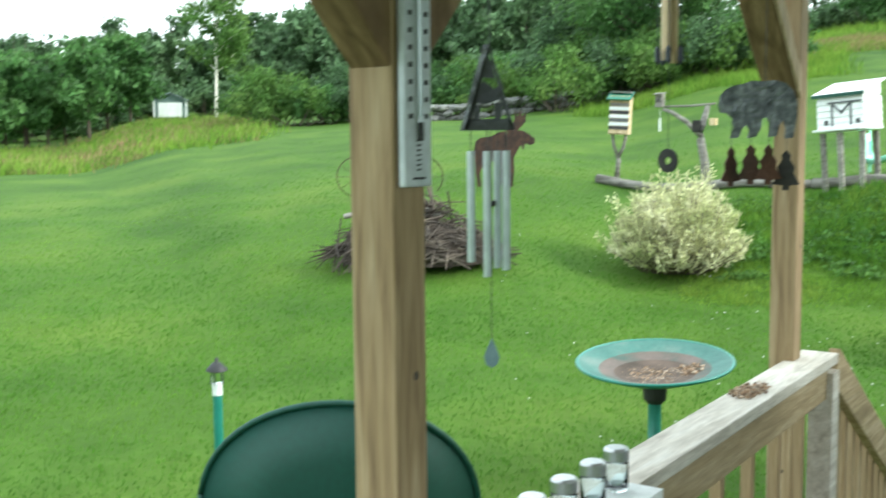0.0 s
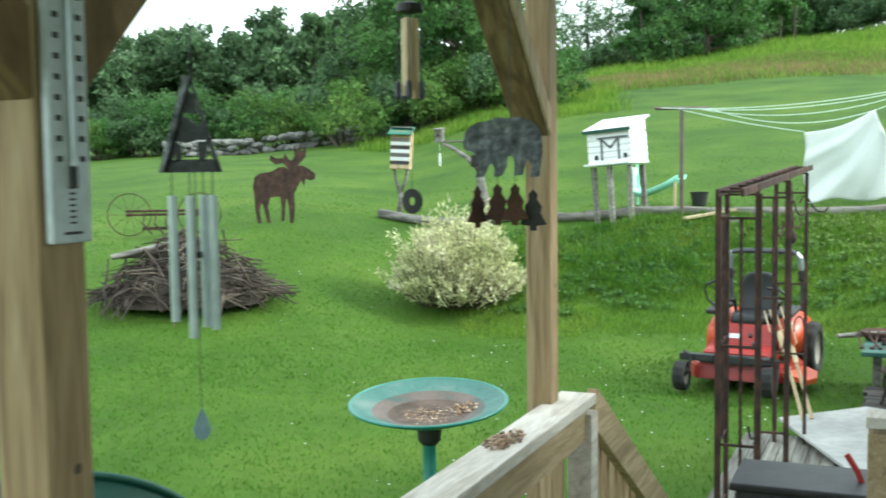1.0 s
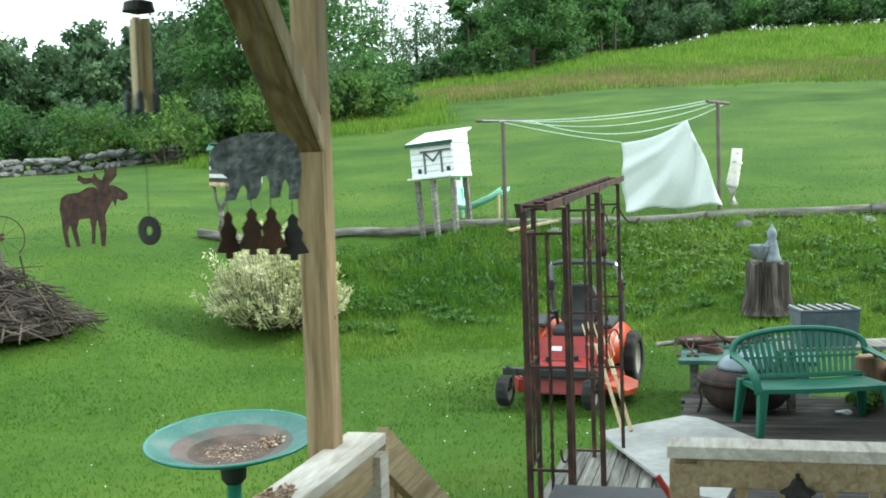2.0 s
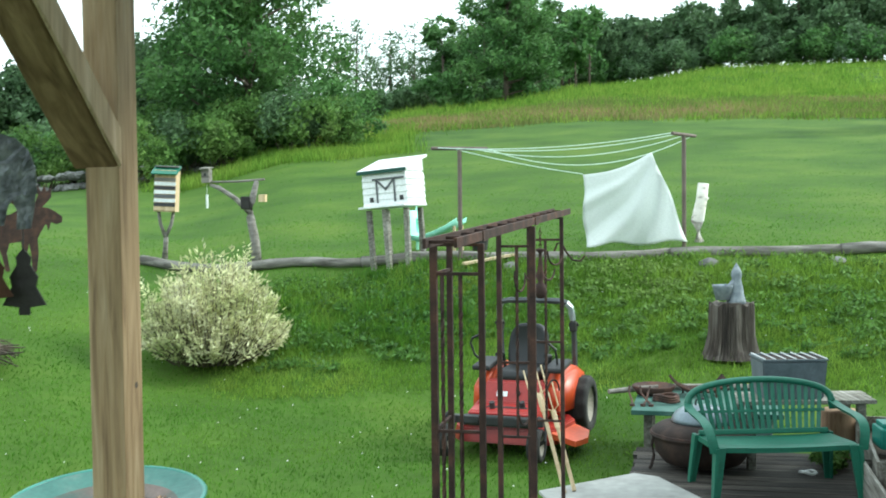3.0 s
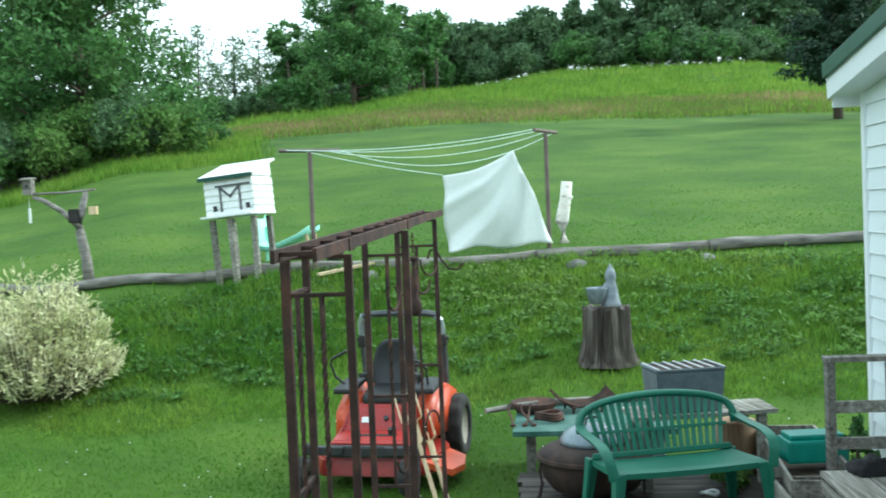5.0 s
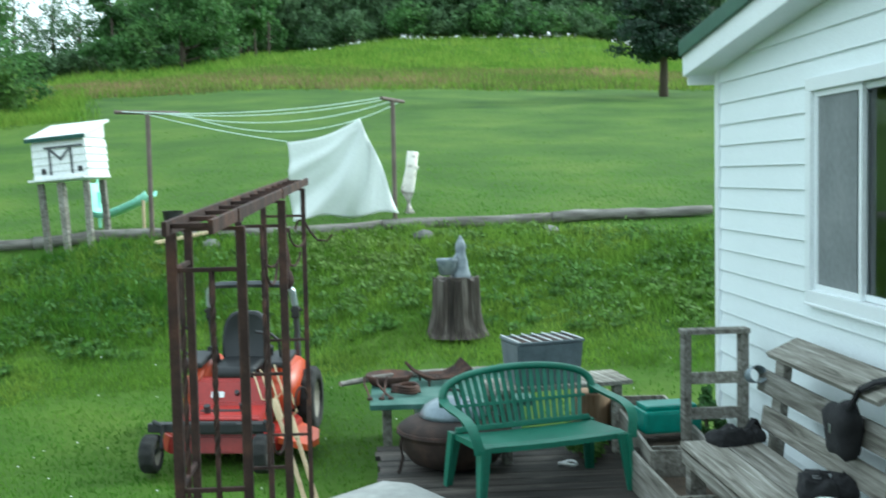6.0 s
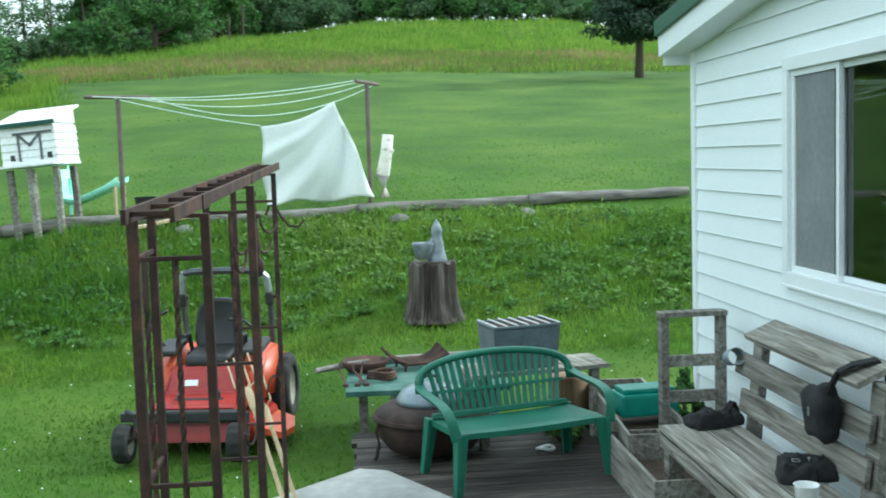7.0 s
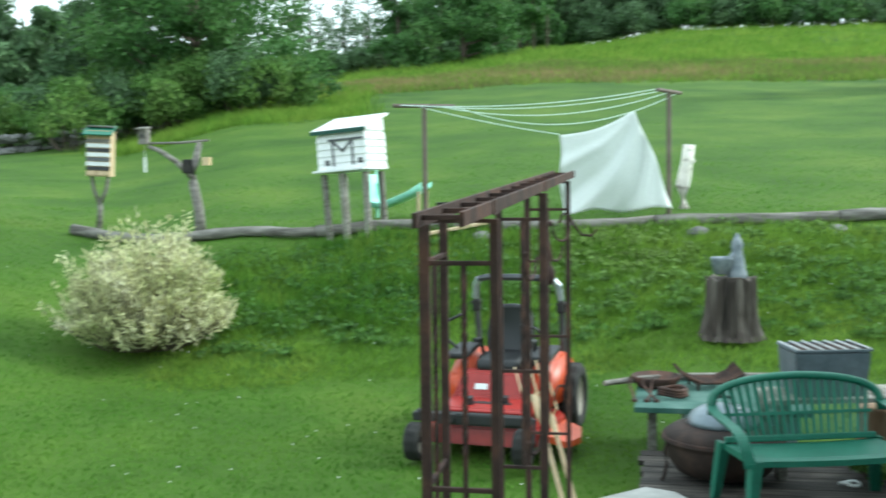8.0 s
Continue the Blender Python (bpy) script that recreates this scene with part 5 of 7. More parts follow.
def box_grill():
    o = thing("box_grill", pose(0.935, 10.35, 0.53, 0, 0, 13) @ Matrix.Diagonal((0.87, 1, 1, 1)), "grey metal box grill with a barred top", "grill")
    bm = bmesh.new()
    lo = [bm.verts.new((sx * 0.262, sy * 0.15, 0)) for sx, sy in ((-1, -1), (1, -1), (1, 1), (-1, 1))]
    hi = [bm.verts.new((sx * 0.285, sy * 0.18, 0.30)) for sx, sy in ((-1, -1), (1, -1), (1, 1), (-1, 1))]
    bm.faces.new(lo[::-1])
    bm.faces.new(hi)
    for i in range(4):
        bm.faces.new((lo[i], lo[(i + 1) % 4], hi[(i + 1) % 4], hi[i]))
    bmesh.ops.bevel(bm, geom=bm.edges[:], offset=0.012, segments=2, affect="EDGES")
    part("body", bm, GALV, o)
    bm = bmesh.new()
    for c, q in (((0, -0.175), (0.58, 0.016)), ((0, 0.175), (0.58, 0.016)), ((-0.282, 0), (0.016, 0.334)), ((0.282, 0), (0.016, 0.334))):
        box(bm, (*c, 0.305), (*q, 0.014))
    part("lip", bm, GALV, o)
    bm = bmesh.new()
    box(bm, (0, 0, 0.302), (0.545, 0.33, 0.006))
    part("ember_plate", bm, DARK_RUST, o, "brown rusted plate under the bars")
    for k in range(7):
        bm = bmesh.new()
        rod(bm, (-0.27 + k * 0.09, -0.19, 0.318), (-0.27 + k * 0.09, 0.19, 0.318), 0.0055, n=8)
        part("bar", bm, BRIGHT, o, "bright wire bar")


BRIGHT = material("bright_wire", [(0.62, 0.63, 0.63), (0.74, 0.75, 0.75)], scale=20, rough=0.4, metal=0.3, bump=0.05)
GALV = material("galvanised_sheet", [(0.12, 0.15, 0.17), (0.20, 0.235, 0.26)], scale=5, rough=0.55, metal=0.4, bump=0.15, fine=30)
stand = thing("grill_stand", pose(1.02, 10.38, 0, 0, 0, 13), "grey plank stand under the box grill", "stand")
for px, py in ((-0.42, -0.16), (0.42, -0.16), (-0.42, 0.16), (0.42, 0.16)):
    bm = bmesh.new()
    box(bm, (px, py, 0.25), (0.06, 0.06, 0.5), bevel=0.003)
    part("leg", bm, GREY_WOOD, stand)
for k in range(3):
    bm = bmesh.new()
    box(bm, (0.02 * k, -0.15 + k * 0.15, 0.515), (1.04, 0.14, 0.03), bevel=0.003)
    part("plank", bm, GREY_WOOD, stand)
bm = bmesh.new()
lathe(bm, [(0.0, 0.0), (0.15, 0.0), (0.155, 0.02), (0.15, 0.36), (0.14, 0.372), (0.0, 0.376)], 24)
single("cut_log", bm, CUT_LOG, pose(1.36, 10.72, 0.0), "upright round of tan cut log on the deck", "log", smooth=True)
bm = bmesh.new()
lathe(bm, [(0.0, 0.0), (0.20, 0.0), (0.215, 0.03), (0.205, 0.12), (0.19, 0.13), (0.0, 0.133)], 30)
single("log_slice", bm, LOG_WOOD, pose(1.64, 11.2, gz(1.64, 11.2) - 0.02) @ Matrix.Diagonal((1, 1, 3.0, 1)), "broad grey slice of log lying on the grass", "log", smooth=True)
coil(1.64, 11.2, gz(1.64, 11.2) + 0.375, 0.1, "white hose coil lying on the log slice", WHITE_PAINT, 2, 0.016)
box_grill()


def stump_and_figure():
    rnd = random.Random(2)
    x, y = 0.63, 14.3
    o = thing("tree_stump", pose(x, y, gz(x, y) - 0.03), "tall weathered grey tree stump in the lawn", "stump")
    H = 0.91 - gz(x, y) + 0.03
    bm = bmesh.new()
    n, rows = 160, []
    ridge = [0.010 * math.sin(k * 2 * math.pi / n * 5 + 1) + 0.007 * math.sin(k * 2 * math.pi / n * 23) + rnd.choice((-0.016, -0.004, 0.004, 0.009)) for k in range(n)]
    for z in (0, 0.05, 0.12, 0.25, 0.36, 0.45, H - 0.02, H):
        ridge = [q + rnd.uniform(-0.004, 0.004) for q in ridge]
        k0 = 1.52 - 0.40 * min(1, z / 0.2) ** 0.6 - 0.08 * z / H
        rows.append([bm.verts.new(((0.235 * k0 + ridge[k] * (1.2 - 0.5 * z / H)) * math.cos(2 * math.pi * k / n), (0.235 * k0 + ridge[k] * (1.2 - 0.5 * z / H)) * math.sin(2 * math.pi * k / n), z + (0.02 * math.sin(k * 0.35) if z == H else 0))) for k in range(n)])
    for a, b in zip(rows, rows[1:]):
        for k in range(n):
            bm.faces.new((a[k], a[(k + 1) % n], b[(k + 1) % n], b[k]))
    bm.faces.new(rows[-1])
    part("trunk", bm, STUMP_WOOD, o)
    # garden figure with a basket, one plain mesh
    bm = bmesh.new()
    lathe(bm, [(0.0, 0.0), (0.11, 0.0), (0.10, 0.05), (0.085, 0.10), (0.07, 0.20), (0.055, 0.26), (0.05, 0.29), (0.06, 0.33), (0.055, 0.37), (0.045, 0.39), (0.02, 0.44), (0.0, 0.47)], 20, (0.06, 0, 0))
    lathe(bm, [(0.0, 0.02), (0.08, 0.02), (0.115, 0.17), (0.12, 0.19), (0.095, 0.18), (0.0, 0.14)], 20, (-0.09, -0.04, 0.03))
    tube(bm, [(0.02, -0.02, 0.26), (-0.03, -0.08, 0.2), (-0.07, -0.07, 0.22)], 0.022, 8)
    single("garden_figure", bm, GNOME, pose(x + 0.0, y - 0.02, 0.905), "grey cast garden figure holding a basket", "garden figure", smooth=True)


stump_and_figure()


def coop(x, y, rot):
    g = gz(x, y)
    o = thing("pigeon_house", pose(x, y, g, 0, -4, rot), "small white clapboard bird house on wooden stilts", "bird house")
    z0 = 2.08 - g
    W, D, H = 0.74, 0.52, 0.50
    bm = bmesh.new()
    box(bm, (0, 0, z0 + H / 2), (W - 0.03, D - 0.03, H))
    part("body", bm, WHITE_PAINT, o)
    for k in range(5):
        bm = bmesh.new()
        for c, s, r in (((0, -D / 2, z0 + 0.05 + k * 0.092), (W, 0.016, 0.1), rx(-10)), ((W / 2, 0, z0 + 0.05 + k * 0.092), (0.016, D, 0.1), ry(-10))):
            box(bm, c, s, r)
        part("clapboard", bm, WHITE_PAINT, o)
    bm = bmesh.new()
    box(bm, (0, -0.06, z0 - 0.012), (W + 0.04, D + 0.14, 0.03), bevel=0.004)
    part("floor_board", bm, WHITE_PAINT, o)
    bm = bmesh.new()
    v = [bm.verts.new(p) for p in ((-W / 2 - 0.05, -D / 2 - 0.06, z0 + H + 0.0), (W / 2 + 0.05, -D / 2 - 0.06, z0 + H), (W / 2 + 0.05, D / 2 + 0.06, z0 + H + 0.2), (-W / 2 - 0.05, D / 2 + 0.06, z0 + H + 0.2))]
    u = [bm.verts.new(q.co + Vector((0, 0, 0.03))) for q in v]
    bm.faces.new(u)
    bm.faces.new(v[::-1])
    for i in range(4):
        bm.faces.new((v[i], v[(i + 1) % 4], u[(i + 1) % 4], u[i]))
    part("roof", bm, WHITE_PAINT, o, "white sheet roof")
    bm = bmesh.new()
    w2 = [bm.verts.new(p) for p in ((W / 2, -D / 2, z0 + H - 0.01), (W / 2, D / 2, z0 + H - 0.01), (W / 2, D / 2, z0 + H + 0.2))]
    bm.faces.new(w2)
    part("gable", bm, WHITE_PAINT, o)
    bm = bmesh.new()
    box(bm, (0, -D / 2 - 0.065, z0 + H - 0.0), (W + 0.1, 0.02, 0.05))
    part("trim_board", bm, GREEN_DARK, o, "dark green trim board")
    mk = thing("marking", Matrix.Translation((0, -D / 2 - 0.016, z0)), "", "")
    for k in ("label", "category"):
        if k in mk:
            del mk[k]
    mk.parent = o
    for a, b in (((-0.12, 0.06), (-0.12, 0.38)), ((0.18, 0.06), (0.18, 0.38)), ((-0.12, 0.38), (0.03, 0.24)), ((0.03, 0.24), (0.18, 0.38)), ((-0.18, 0.39), (0.34, 0.39))):
        bm = bmesh.new()
        d = Vector((b[0] - a[0], 0, b[1] - a[1]))
        box(bm, ((a[0] + b[0]) / 2, 0, (a[1] + b[1]) / 2), (0.03, 0.012, d.length + 0.02), Matrix.Rotation(math.atan2(d.x, d.z), 4, "Y"))
        part("strip", bm, DARK_GREY, mk)
    for px in (-0.22, 0.29):
        bm = bmesh.new()
        box(bm, (px, -D / 2 - 0.012, z0 + 0.1), (0.06, 0.014, 0.07))
        part("entrance", bm, BLACK, o)
    legs = ((-0.32, -0.25, 0.03), (-0.27, 0.2, 0.0), (-0.02, -0.28, 0.02), (0.3, 0.22, 0.0), (0.36, -0.2, -0.06))
    for px, py, ln in legs:
        bm = bmesh.new()
        hh = gz(x + px, y + py) - g
        box(bm, (px + ln, py, (z0 + hh) / 2 - 0.05), (0.075, 0.06, z0 - hh), ry(-ln * 30), 0.004)
        part("stilt", bm, GREY_WOOD, o)


DARK_GREY = material("dark_grey_paint", [(0.09, 0.095, 0.10), (0.14, 0.145, 0.15)], scale=8, rough=0.8, bump=0.1)
coop(-4.02, 17.0, -16)


def clothesline():
    p1, p2 = (-3.07, 16.9), (0.08, 17.9)
    z1, z2 = 2.88, 3.06
    o = thing("clothesline", pose(p1[0], p1[1], gz(*p1)), "clothesline of pale cords between two rusty pipe poles", "clothesline")
    base = Vector((p1[0], p1[1], gz(*p1)))
    heads = []
    for (x, y), zt, a in ((p1, z1, 28), (p2, z2, 68)):
        g = gz(x, y)
        c = Vector((x, y, 0)) - base
        bm = bmesh.new()
        rod(bm, c + Vector((0, 0, g - 0.05)), c + Vector((0, 0, zt)), 0.032, n=12)
        pl = part("pole", bm, PIPE, o)
        bm = bmesh.new()
        u = rz(a) @ Vector((0.42, 0, 0))
        rod(bm, c + Vector((0, 0, zt + 0.01)) - u, c + Vector((0, 0, zt + 0.01)) + u, 0.026, n=12)
        part("cross_arm", bm, PIPE, pl)
        heads.append([c + Vector((0, 0, zt + 0.02)) + rz(a) @ Vector((k, 0, 0)) for k in (-0.4, -0.15, 0.12, 0.38)])
    for i, (a, b) in enumerate(zip(*heads)):
        bm = bmesh.new()
        sag = (0.10, 0.13, 0.22, 0.34)[i]
        pts = [a.lerp(b, k / 18) - Vector((0, 0, 4 * sag * (k / 18) * (1 - k / 18))) for k in range(19)]
        tube(bm, pts, 0.007, 5)
        part("cord", bm, ROPE, o, "pale green plastic cord")


    bm = bmesh.new()
    a, b = heads[0][1], Vector((-1.36, 17.5, 2.51)) - base
    tube(bm, [a.lerp(b, k / 12) - Vector((0, 0, 0.12 * (k / 12) * (1 - k / 12))) for k in range(13)], 0.007, 5)
    part("cord", bm, ROPE, o, "pale cord running down to the sheet")


clothesline()


def hung_sheet():
    """White plastic sheet pinned over the line at one high corner and trailing to the bank."""
    bm = bmesh.new()
    nu, nv = 26, 26
    tl, tr = Vector((-1.36, 17.5, 2.50)), Vector((-0.36, 17.72, 2.82))
    bl, br = Vector((-1.33, 17.42, 1.46)), Vector((0.14, 17.6, 1.50))
    grid = []
    for j in range(nv + 1):
        v = j / nv
        row = []
        for i in range(nu + 1):
            u = i / nu
            top = tl.lerp(tr, u) + Vector((0, 0, -0.07 * math.sin(math.pi * u)))
            bot = bl.lerp(br, u)
            p = top.lerp(bot, v)
            ray = math.atan2(v + 0.02, 1.12 - u)
            fold = (0.075 * math.sin(ray * 13) + 0.03 * math.sin(ray * 29 + 1) + 0.03 * math.sin(u * 9 - v * 2)) * (0.15 + v) + 0.16 * v * v
            p += Vector((0.02 * math.sin(v * 8 + u * 4), fold, -0.03 * v * math.cos(u * 11)))
            row.append(bm.verts.new(p))
        grid.append(row)
    for a, b in zip(grid, grid[1:]):
        for i in range(nu):
            bm.faces.new((a[i], a[i + 1], b[i + 1], b[i]))
    ob = single("plastic_sheet", bm, SHEET, Matrix(), "white plastic sheet hung over the clothesline", "sheet", smooth=True)
    sol = ob.modifiers.new("thickness", "SOLIDIFY")
    sol.thickness = 0.003


hung_sheet()


def birch_log():
    bm = bmesh.new()
    g = gz(0.32, 18.3)
    tube(bm, [(0.30, 18.3, g - 0.05), (0.27, 18.3, g + 0.3), (0.33, 18.3, g + 0.6), (0.36, 18.32, 2.36)], 0.09, 12, [0.10, 0.095, 0.085, 0.08])
    rod(bm, (0.33, 18.3, g + 0.55), (0.42, 18.26, g + 0.66), 0.03)
    rod(bm, (0.28, 18.3, g + 0.3), (0.2, 18.26, g + 0.38), 0.026)
    single("birch_log", bm, BIRCH, Matrix(), "upright white birch log on the bank", "log", smooth=True)


birch_log()


def edging():
    """Logs laid end to end along the top of the bank."""
    pts = [(-8.6, 17.75), (-6.9, 17.35), (-4.6, 17.05), (-2.3, 17.0), (-0.1, 17.25), (2.2, 17.4), (4.45, 17.5)]
    for i, (a, b) in enumerate(zip(pts, pts[1:])):
        bm = bmesh.new()
        n = 6
        line, tap = [], []
        for k in range(n + 1):
            x, y = a[0] + (b[0] - a[0]) * k / n, a[1] + (b[1] - a[1]) * k / n
            line.append((x, y + 0.03 * math.sin(k * 2 + i), gz(x, y) + 0.075))
            tap.append(0.082 - 0.015 * k / n + 0.008 * math.sin(k * 3 + i))
        tube(bm, line, 0.1, 10, tap)
        single("edging_log", bm, LOG_WOOD, Matrix(), "grey weathered log edging the top of the bank", "log", "logs along the bank", smooth=True)


edging()


def boulder(x, y, s, seed, label="grey field stone half sunk in the bank", name="stone", group="stones on the bank"):
    rnd = random.Random(seed)
    bm = bmesh.new()
    bmesh.ops.create_icosphere(bm, subdivisions=2, radius=s)
    for v in bm.verts:
        v.co = Vector((v.co.x * 1.3, v.co.y, v.co.z * 0.75)) * (1 + 0.16 * noise.noise(v.co * (2.2 / s) + Vector((seed, 0, 0))))
    single(name, bm, STONE, pose(x, y, gz(x, y) + s * 0.2, 0, 0, rnd.random() * 360), label, "stone", group)


for i, (x, y, s) in enumerate(((0.42, 16.85, 0.13), (2.1, 17.0, 0.10), (-2.3, 16.7, 0.12))):
    boulder(x, y, s, i + 1)


def slatted_birdhouse(x, y):
    g = gz(x, y)
    o = thing("bird_house", pose(x, y, g, 0, 3, 14), "striped wooden bird house with green roof on a forked post", "bird house")
    z0 = 2.03 - g
    bm = bmesh.new()
    tube(bm, [(0, 0, -0.05), (0.01, 0, 0.3), (0.0, 0, 0.42)], 0.045, 8, [0.055, 0.045, 0.04])
    tube(bm, [(0, 0, 0.36), (-0.09, 0, 0.58), (-0.13, 0, z0)], 0.03, 8, [0.035, 0.03, 0.028])
    tube(bm, [(0, 0, 0.36), (0.09, 0, 0.58), (0.12, 0, z0)], 0.03, 8, [0.035, 0.03, 0.028])
    part("forked_post", bm, LOG_WOOD, o, "forked grey branch", True)
    bm = bmesh.new()
    box(bm, (0, 0, z0 + 0.35), (0.36, 0.30, 0.70), bevel=0.004)
    part("body", bm, PALE_WOOD, o)
    for k, mat in enumerate((PALE_WOOD, BLACK, WHITE_PAINT, DARK_GREY, WHITE_PAINT, BLACK, WHITE_PAINT, LOG_WOOD)):
        bm = bmesh.new()
        box(bm, (0.0, -0.155, z0 + 0.05 + k * 0.07), (0.355, 0.015, 0.06 if k % 2 == 0 else 0.055), rx(-8))
        part("slat", bm, mat, o)
    bm = bmesh.new()
    box(bm, (0, -0.10, z0 + 0.70), (0.44, 0.36, 0.02), rx(24), 0.003)
    part("roof_front", bm, GREEN_PLASTIC, o, "green painted roof board")
    bm = bmesh.new()
    box(bm, (0, 0.06, z0 + 0.755), (0.40, 0.28, 0.02), rx(-4), 0.003)
    part("roof_back", bm, LOG_WOOD, o)


slatted_birdhouse(-8.52, 18.4)


def snag(x, y):
    g = gz(x, y)
    o = thing("dead_tree_post", pose(x, y, g), "dead pale tree trunk with arms carrying small bird houses", "tree trunk")
    h = 2.5 - g
    bm = bmesh.new()
    tube(bm, [(0, 0, -0.05), (-0.02, 0, 0.35), (-0.1, 0, 0.75), (-0.07, 0, 1.0), (0.02, 0, h)], 0.06, 9, [0.09, 0.075, 0.07, 0.06, 0.04])
    tube(bm, [(-0.08, 0, 0.8), (-0.35, 0, 1.05), (-0.62, 0, 1.22), (-0.78, 0, 1.28)], 0.03, 8, [0.05, 0.04, 0.035, 0.03])
    tube(bm, [(-0.8, 0, h + 0.0), (-0.3, 0.02, h + 0.0), (0.14, 0.03, h + 0.03)], 0.02, 6)
    part("trunk", bm, LOG_WOOD, o, smooth=True)
    bm = bmesh.new()
    box(bm, (-0.84, 0, 1.42), (0.13, 0.13, 0.22), bevel=0.004)
    hs = part("nest_box", bm, LOG_WOOD, o, "small grey nest box")
    bm = bmesh.new()
    box(bm, (-0.84, -0.02, 1.545), (0.17, 0.19, 0.02), rx(8))
    part("roof", bm, GREY_WOOD, hs)
    bm = bmesh.new()
    rod(bm, (-0.84, -0.067, 1.44), (-0.84, -0.06, 1.44), 0.025, n=14)
    part("entrance", bm, BLACK, hs)
    bm = bmesh.new()
    box(bm, (0.12, 0, 1.05), (0.11, 0.09, 0.12), bevel=0.004)
    part("feeder", bm, BAMBOO, o, "small yellowish wooden feeder")
    bm = bmesh.new()
    box(bm, (-0.16, -0.05, 0.98), (0.14, 0.1, 0.2), rz(20), 0.01)
    part("dark_box", bm, IRON, o)
    bm = bmesh.new()
    rod(bm, (-0.84, 0, 0.9), (-0.84, 0, 1.12), 0.02)
    rod(bm, (-0.84, 0, 1.12), (-0.84, 0, 1.3), 0.003, n=5)
    part("hanging_feeder", bm, WHITE_PAINT, o)


snag(-6.6, 17.8)


def slide(x, y):
    g = gz(x, y)
    o = thing("toy_slide", pose(x, y, g, 0, 0, -8), "mint green plastic toy slide behind the bird house", "slide")
    bm = bmesh.new()
    prof = [(-0.42, 0.62), (-0.40, 0.30), (-0.34, 0.17), (-0.2, 0.15), (0.0, 0.22), (0.22, 0.31), (0.42, 0.43)]
    rows = [[bm.verts.new((px, py, pz + (0.07 if abs(py) > 0.2 else 0))) for py in (-0.22, -0.19, 0.19, 0.22)] for px, pz in prof]
    for a, b in zip(rows, rows[1:]):
        for i in range(3):
            bm.faces.new((a[i], a[i + 1], b[i + 1], b[i]))
    ob = part("chute", bm, MINT, o, smooth=True)
    ob.modifiers.new("thickness", "SOLIDIFY").thickness = 0.02
    for px, h in ((-0.38, 0.5), (0.36, 0.38)):
        for py in (-0.17, 0.17):
            bm = bmesh.new()
            rod(bm, (px, py, -0.03), (px, py, h), 0.022)
            part("leg", bm, MINT if px < 0 else BAMBOO, o)


slide(-3.62, 17.7)
bm = bmesh.new()
lathe(bm, [(0.0, 0.0), (0.11, 0.0), (0.14, 0.20), (0.15, 0.22), (0.135, 0.22), (0.10, 0.02), (0.0, 0.015)], 20)
single("black_pot", bm, BLACK, pose(-2.95, 17.75, gz(-2.95, 17.75)), "black plastic nursery pot beside the toy slide", "pot")
bm = bmesh.new()
box(bm, (0, 0, 0.02), (0.8, 0.13, 0.035), bevel=0.003)
single("loose_plank", bm, PALE_WOOD, pose(-2.62, 16.75, gz(-2.62, 16.75) + 0.1, 0, -8, 32), "loose pale plank lying on the bank", "plank")


def moose(x, y, rot):
    """Flat rusted steel cut-out of a moose, one plate."""
    out = [(-0.50, 0.62), (-0.47, 0.78), (-0.38, 0.84), (-0.2, 0.86), (-0.08, 0.93), (0.02, 0.94), (0.08, 0.90), (0.0, 1.00), (-0.12, 0.98), (-0.22, 1.05), (-0.20, 1.13), (-0.12, 1.08), (0.0, 1.08), (0.04, 1.16), (0.09, 1.06), (0.15, 1.04), (0.19, 1.14), (0.18, 1.28), (0.24, 1.18), (0.28, 1.30), (0.31, 1.18), (0.38, 1.26), (0.37, 1.10), (0.30, 1.02), (0.24, 0.96), (0.33, 0.95), (0.42, 0.90), (0.52, 0.82), (0.52, 0.74), (0.44, 0.71), (0.36, 0.74), (0.33, 0.62), (0.29, 0.72), (0.22, 0.60), (0.17, 0.50), (0.18, 0.28), (0.15, 0.02), (0.09, 0.02), (0.08, 0.26), (0.05, 0.44), (0.02, 0.30), (0.0, 0.06), (-0.05, 0.06), (-0.04, 0.30), (-0.06, 0.46), (-0.22, 0.44), (-0.26, 0.30), (-0.22, 0.03), (-0.28, 0.03), (-0.33, 0.26), (-0.36, 0.36), (-0.40, 0.24), (-0.37, 0.0), (-0.43, 0.0), (-0.47, 0.26), (-0.48, 0.45)]
    bm = bmesh.new()
    plate(bm, out, 0.012)
    single("moose_silhouette", bm, RUST, pose(x, y, gz(x, y) - 0.02, 0, 0, rot), "flat rusty steel moose silhouette standing in the lawn", "silhouette")


moose(-9.28, 15.6, 24)


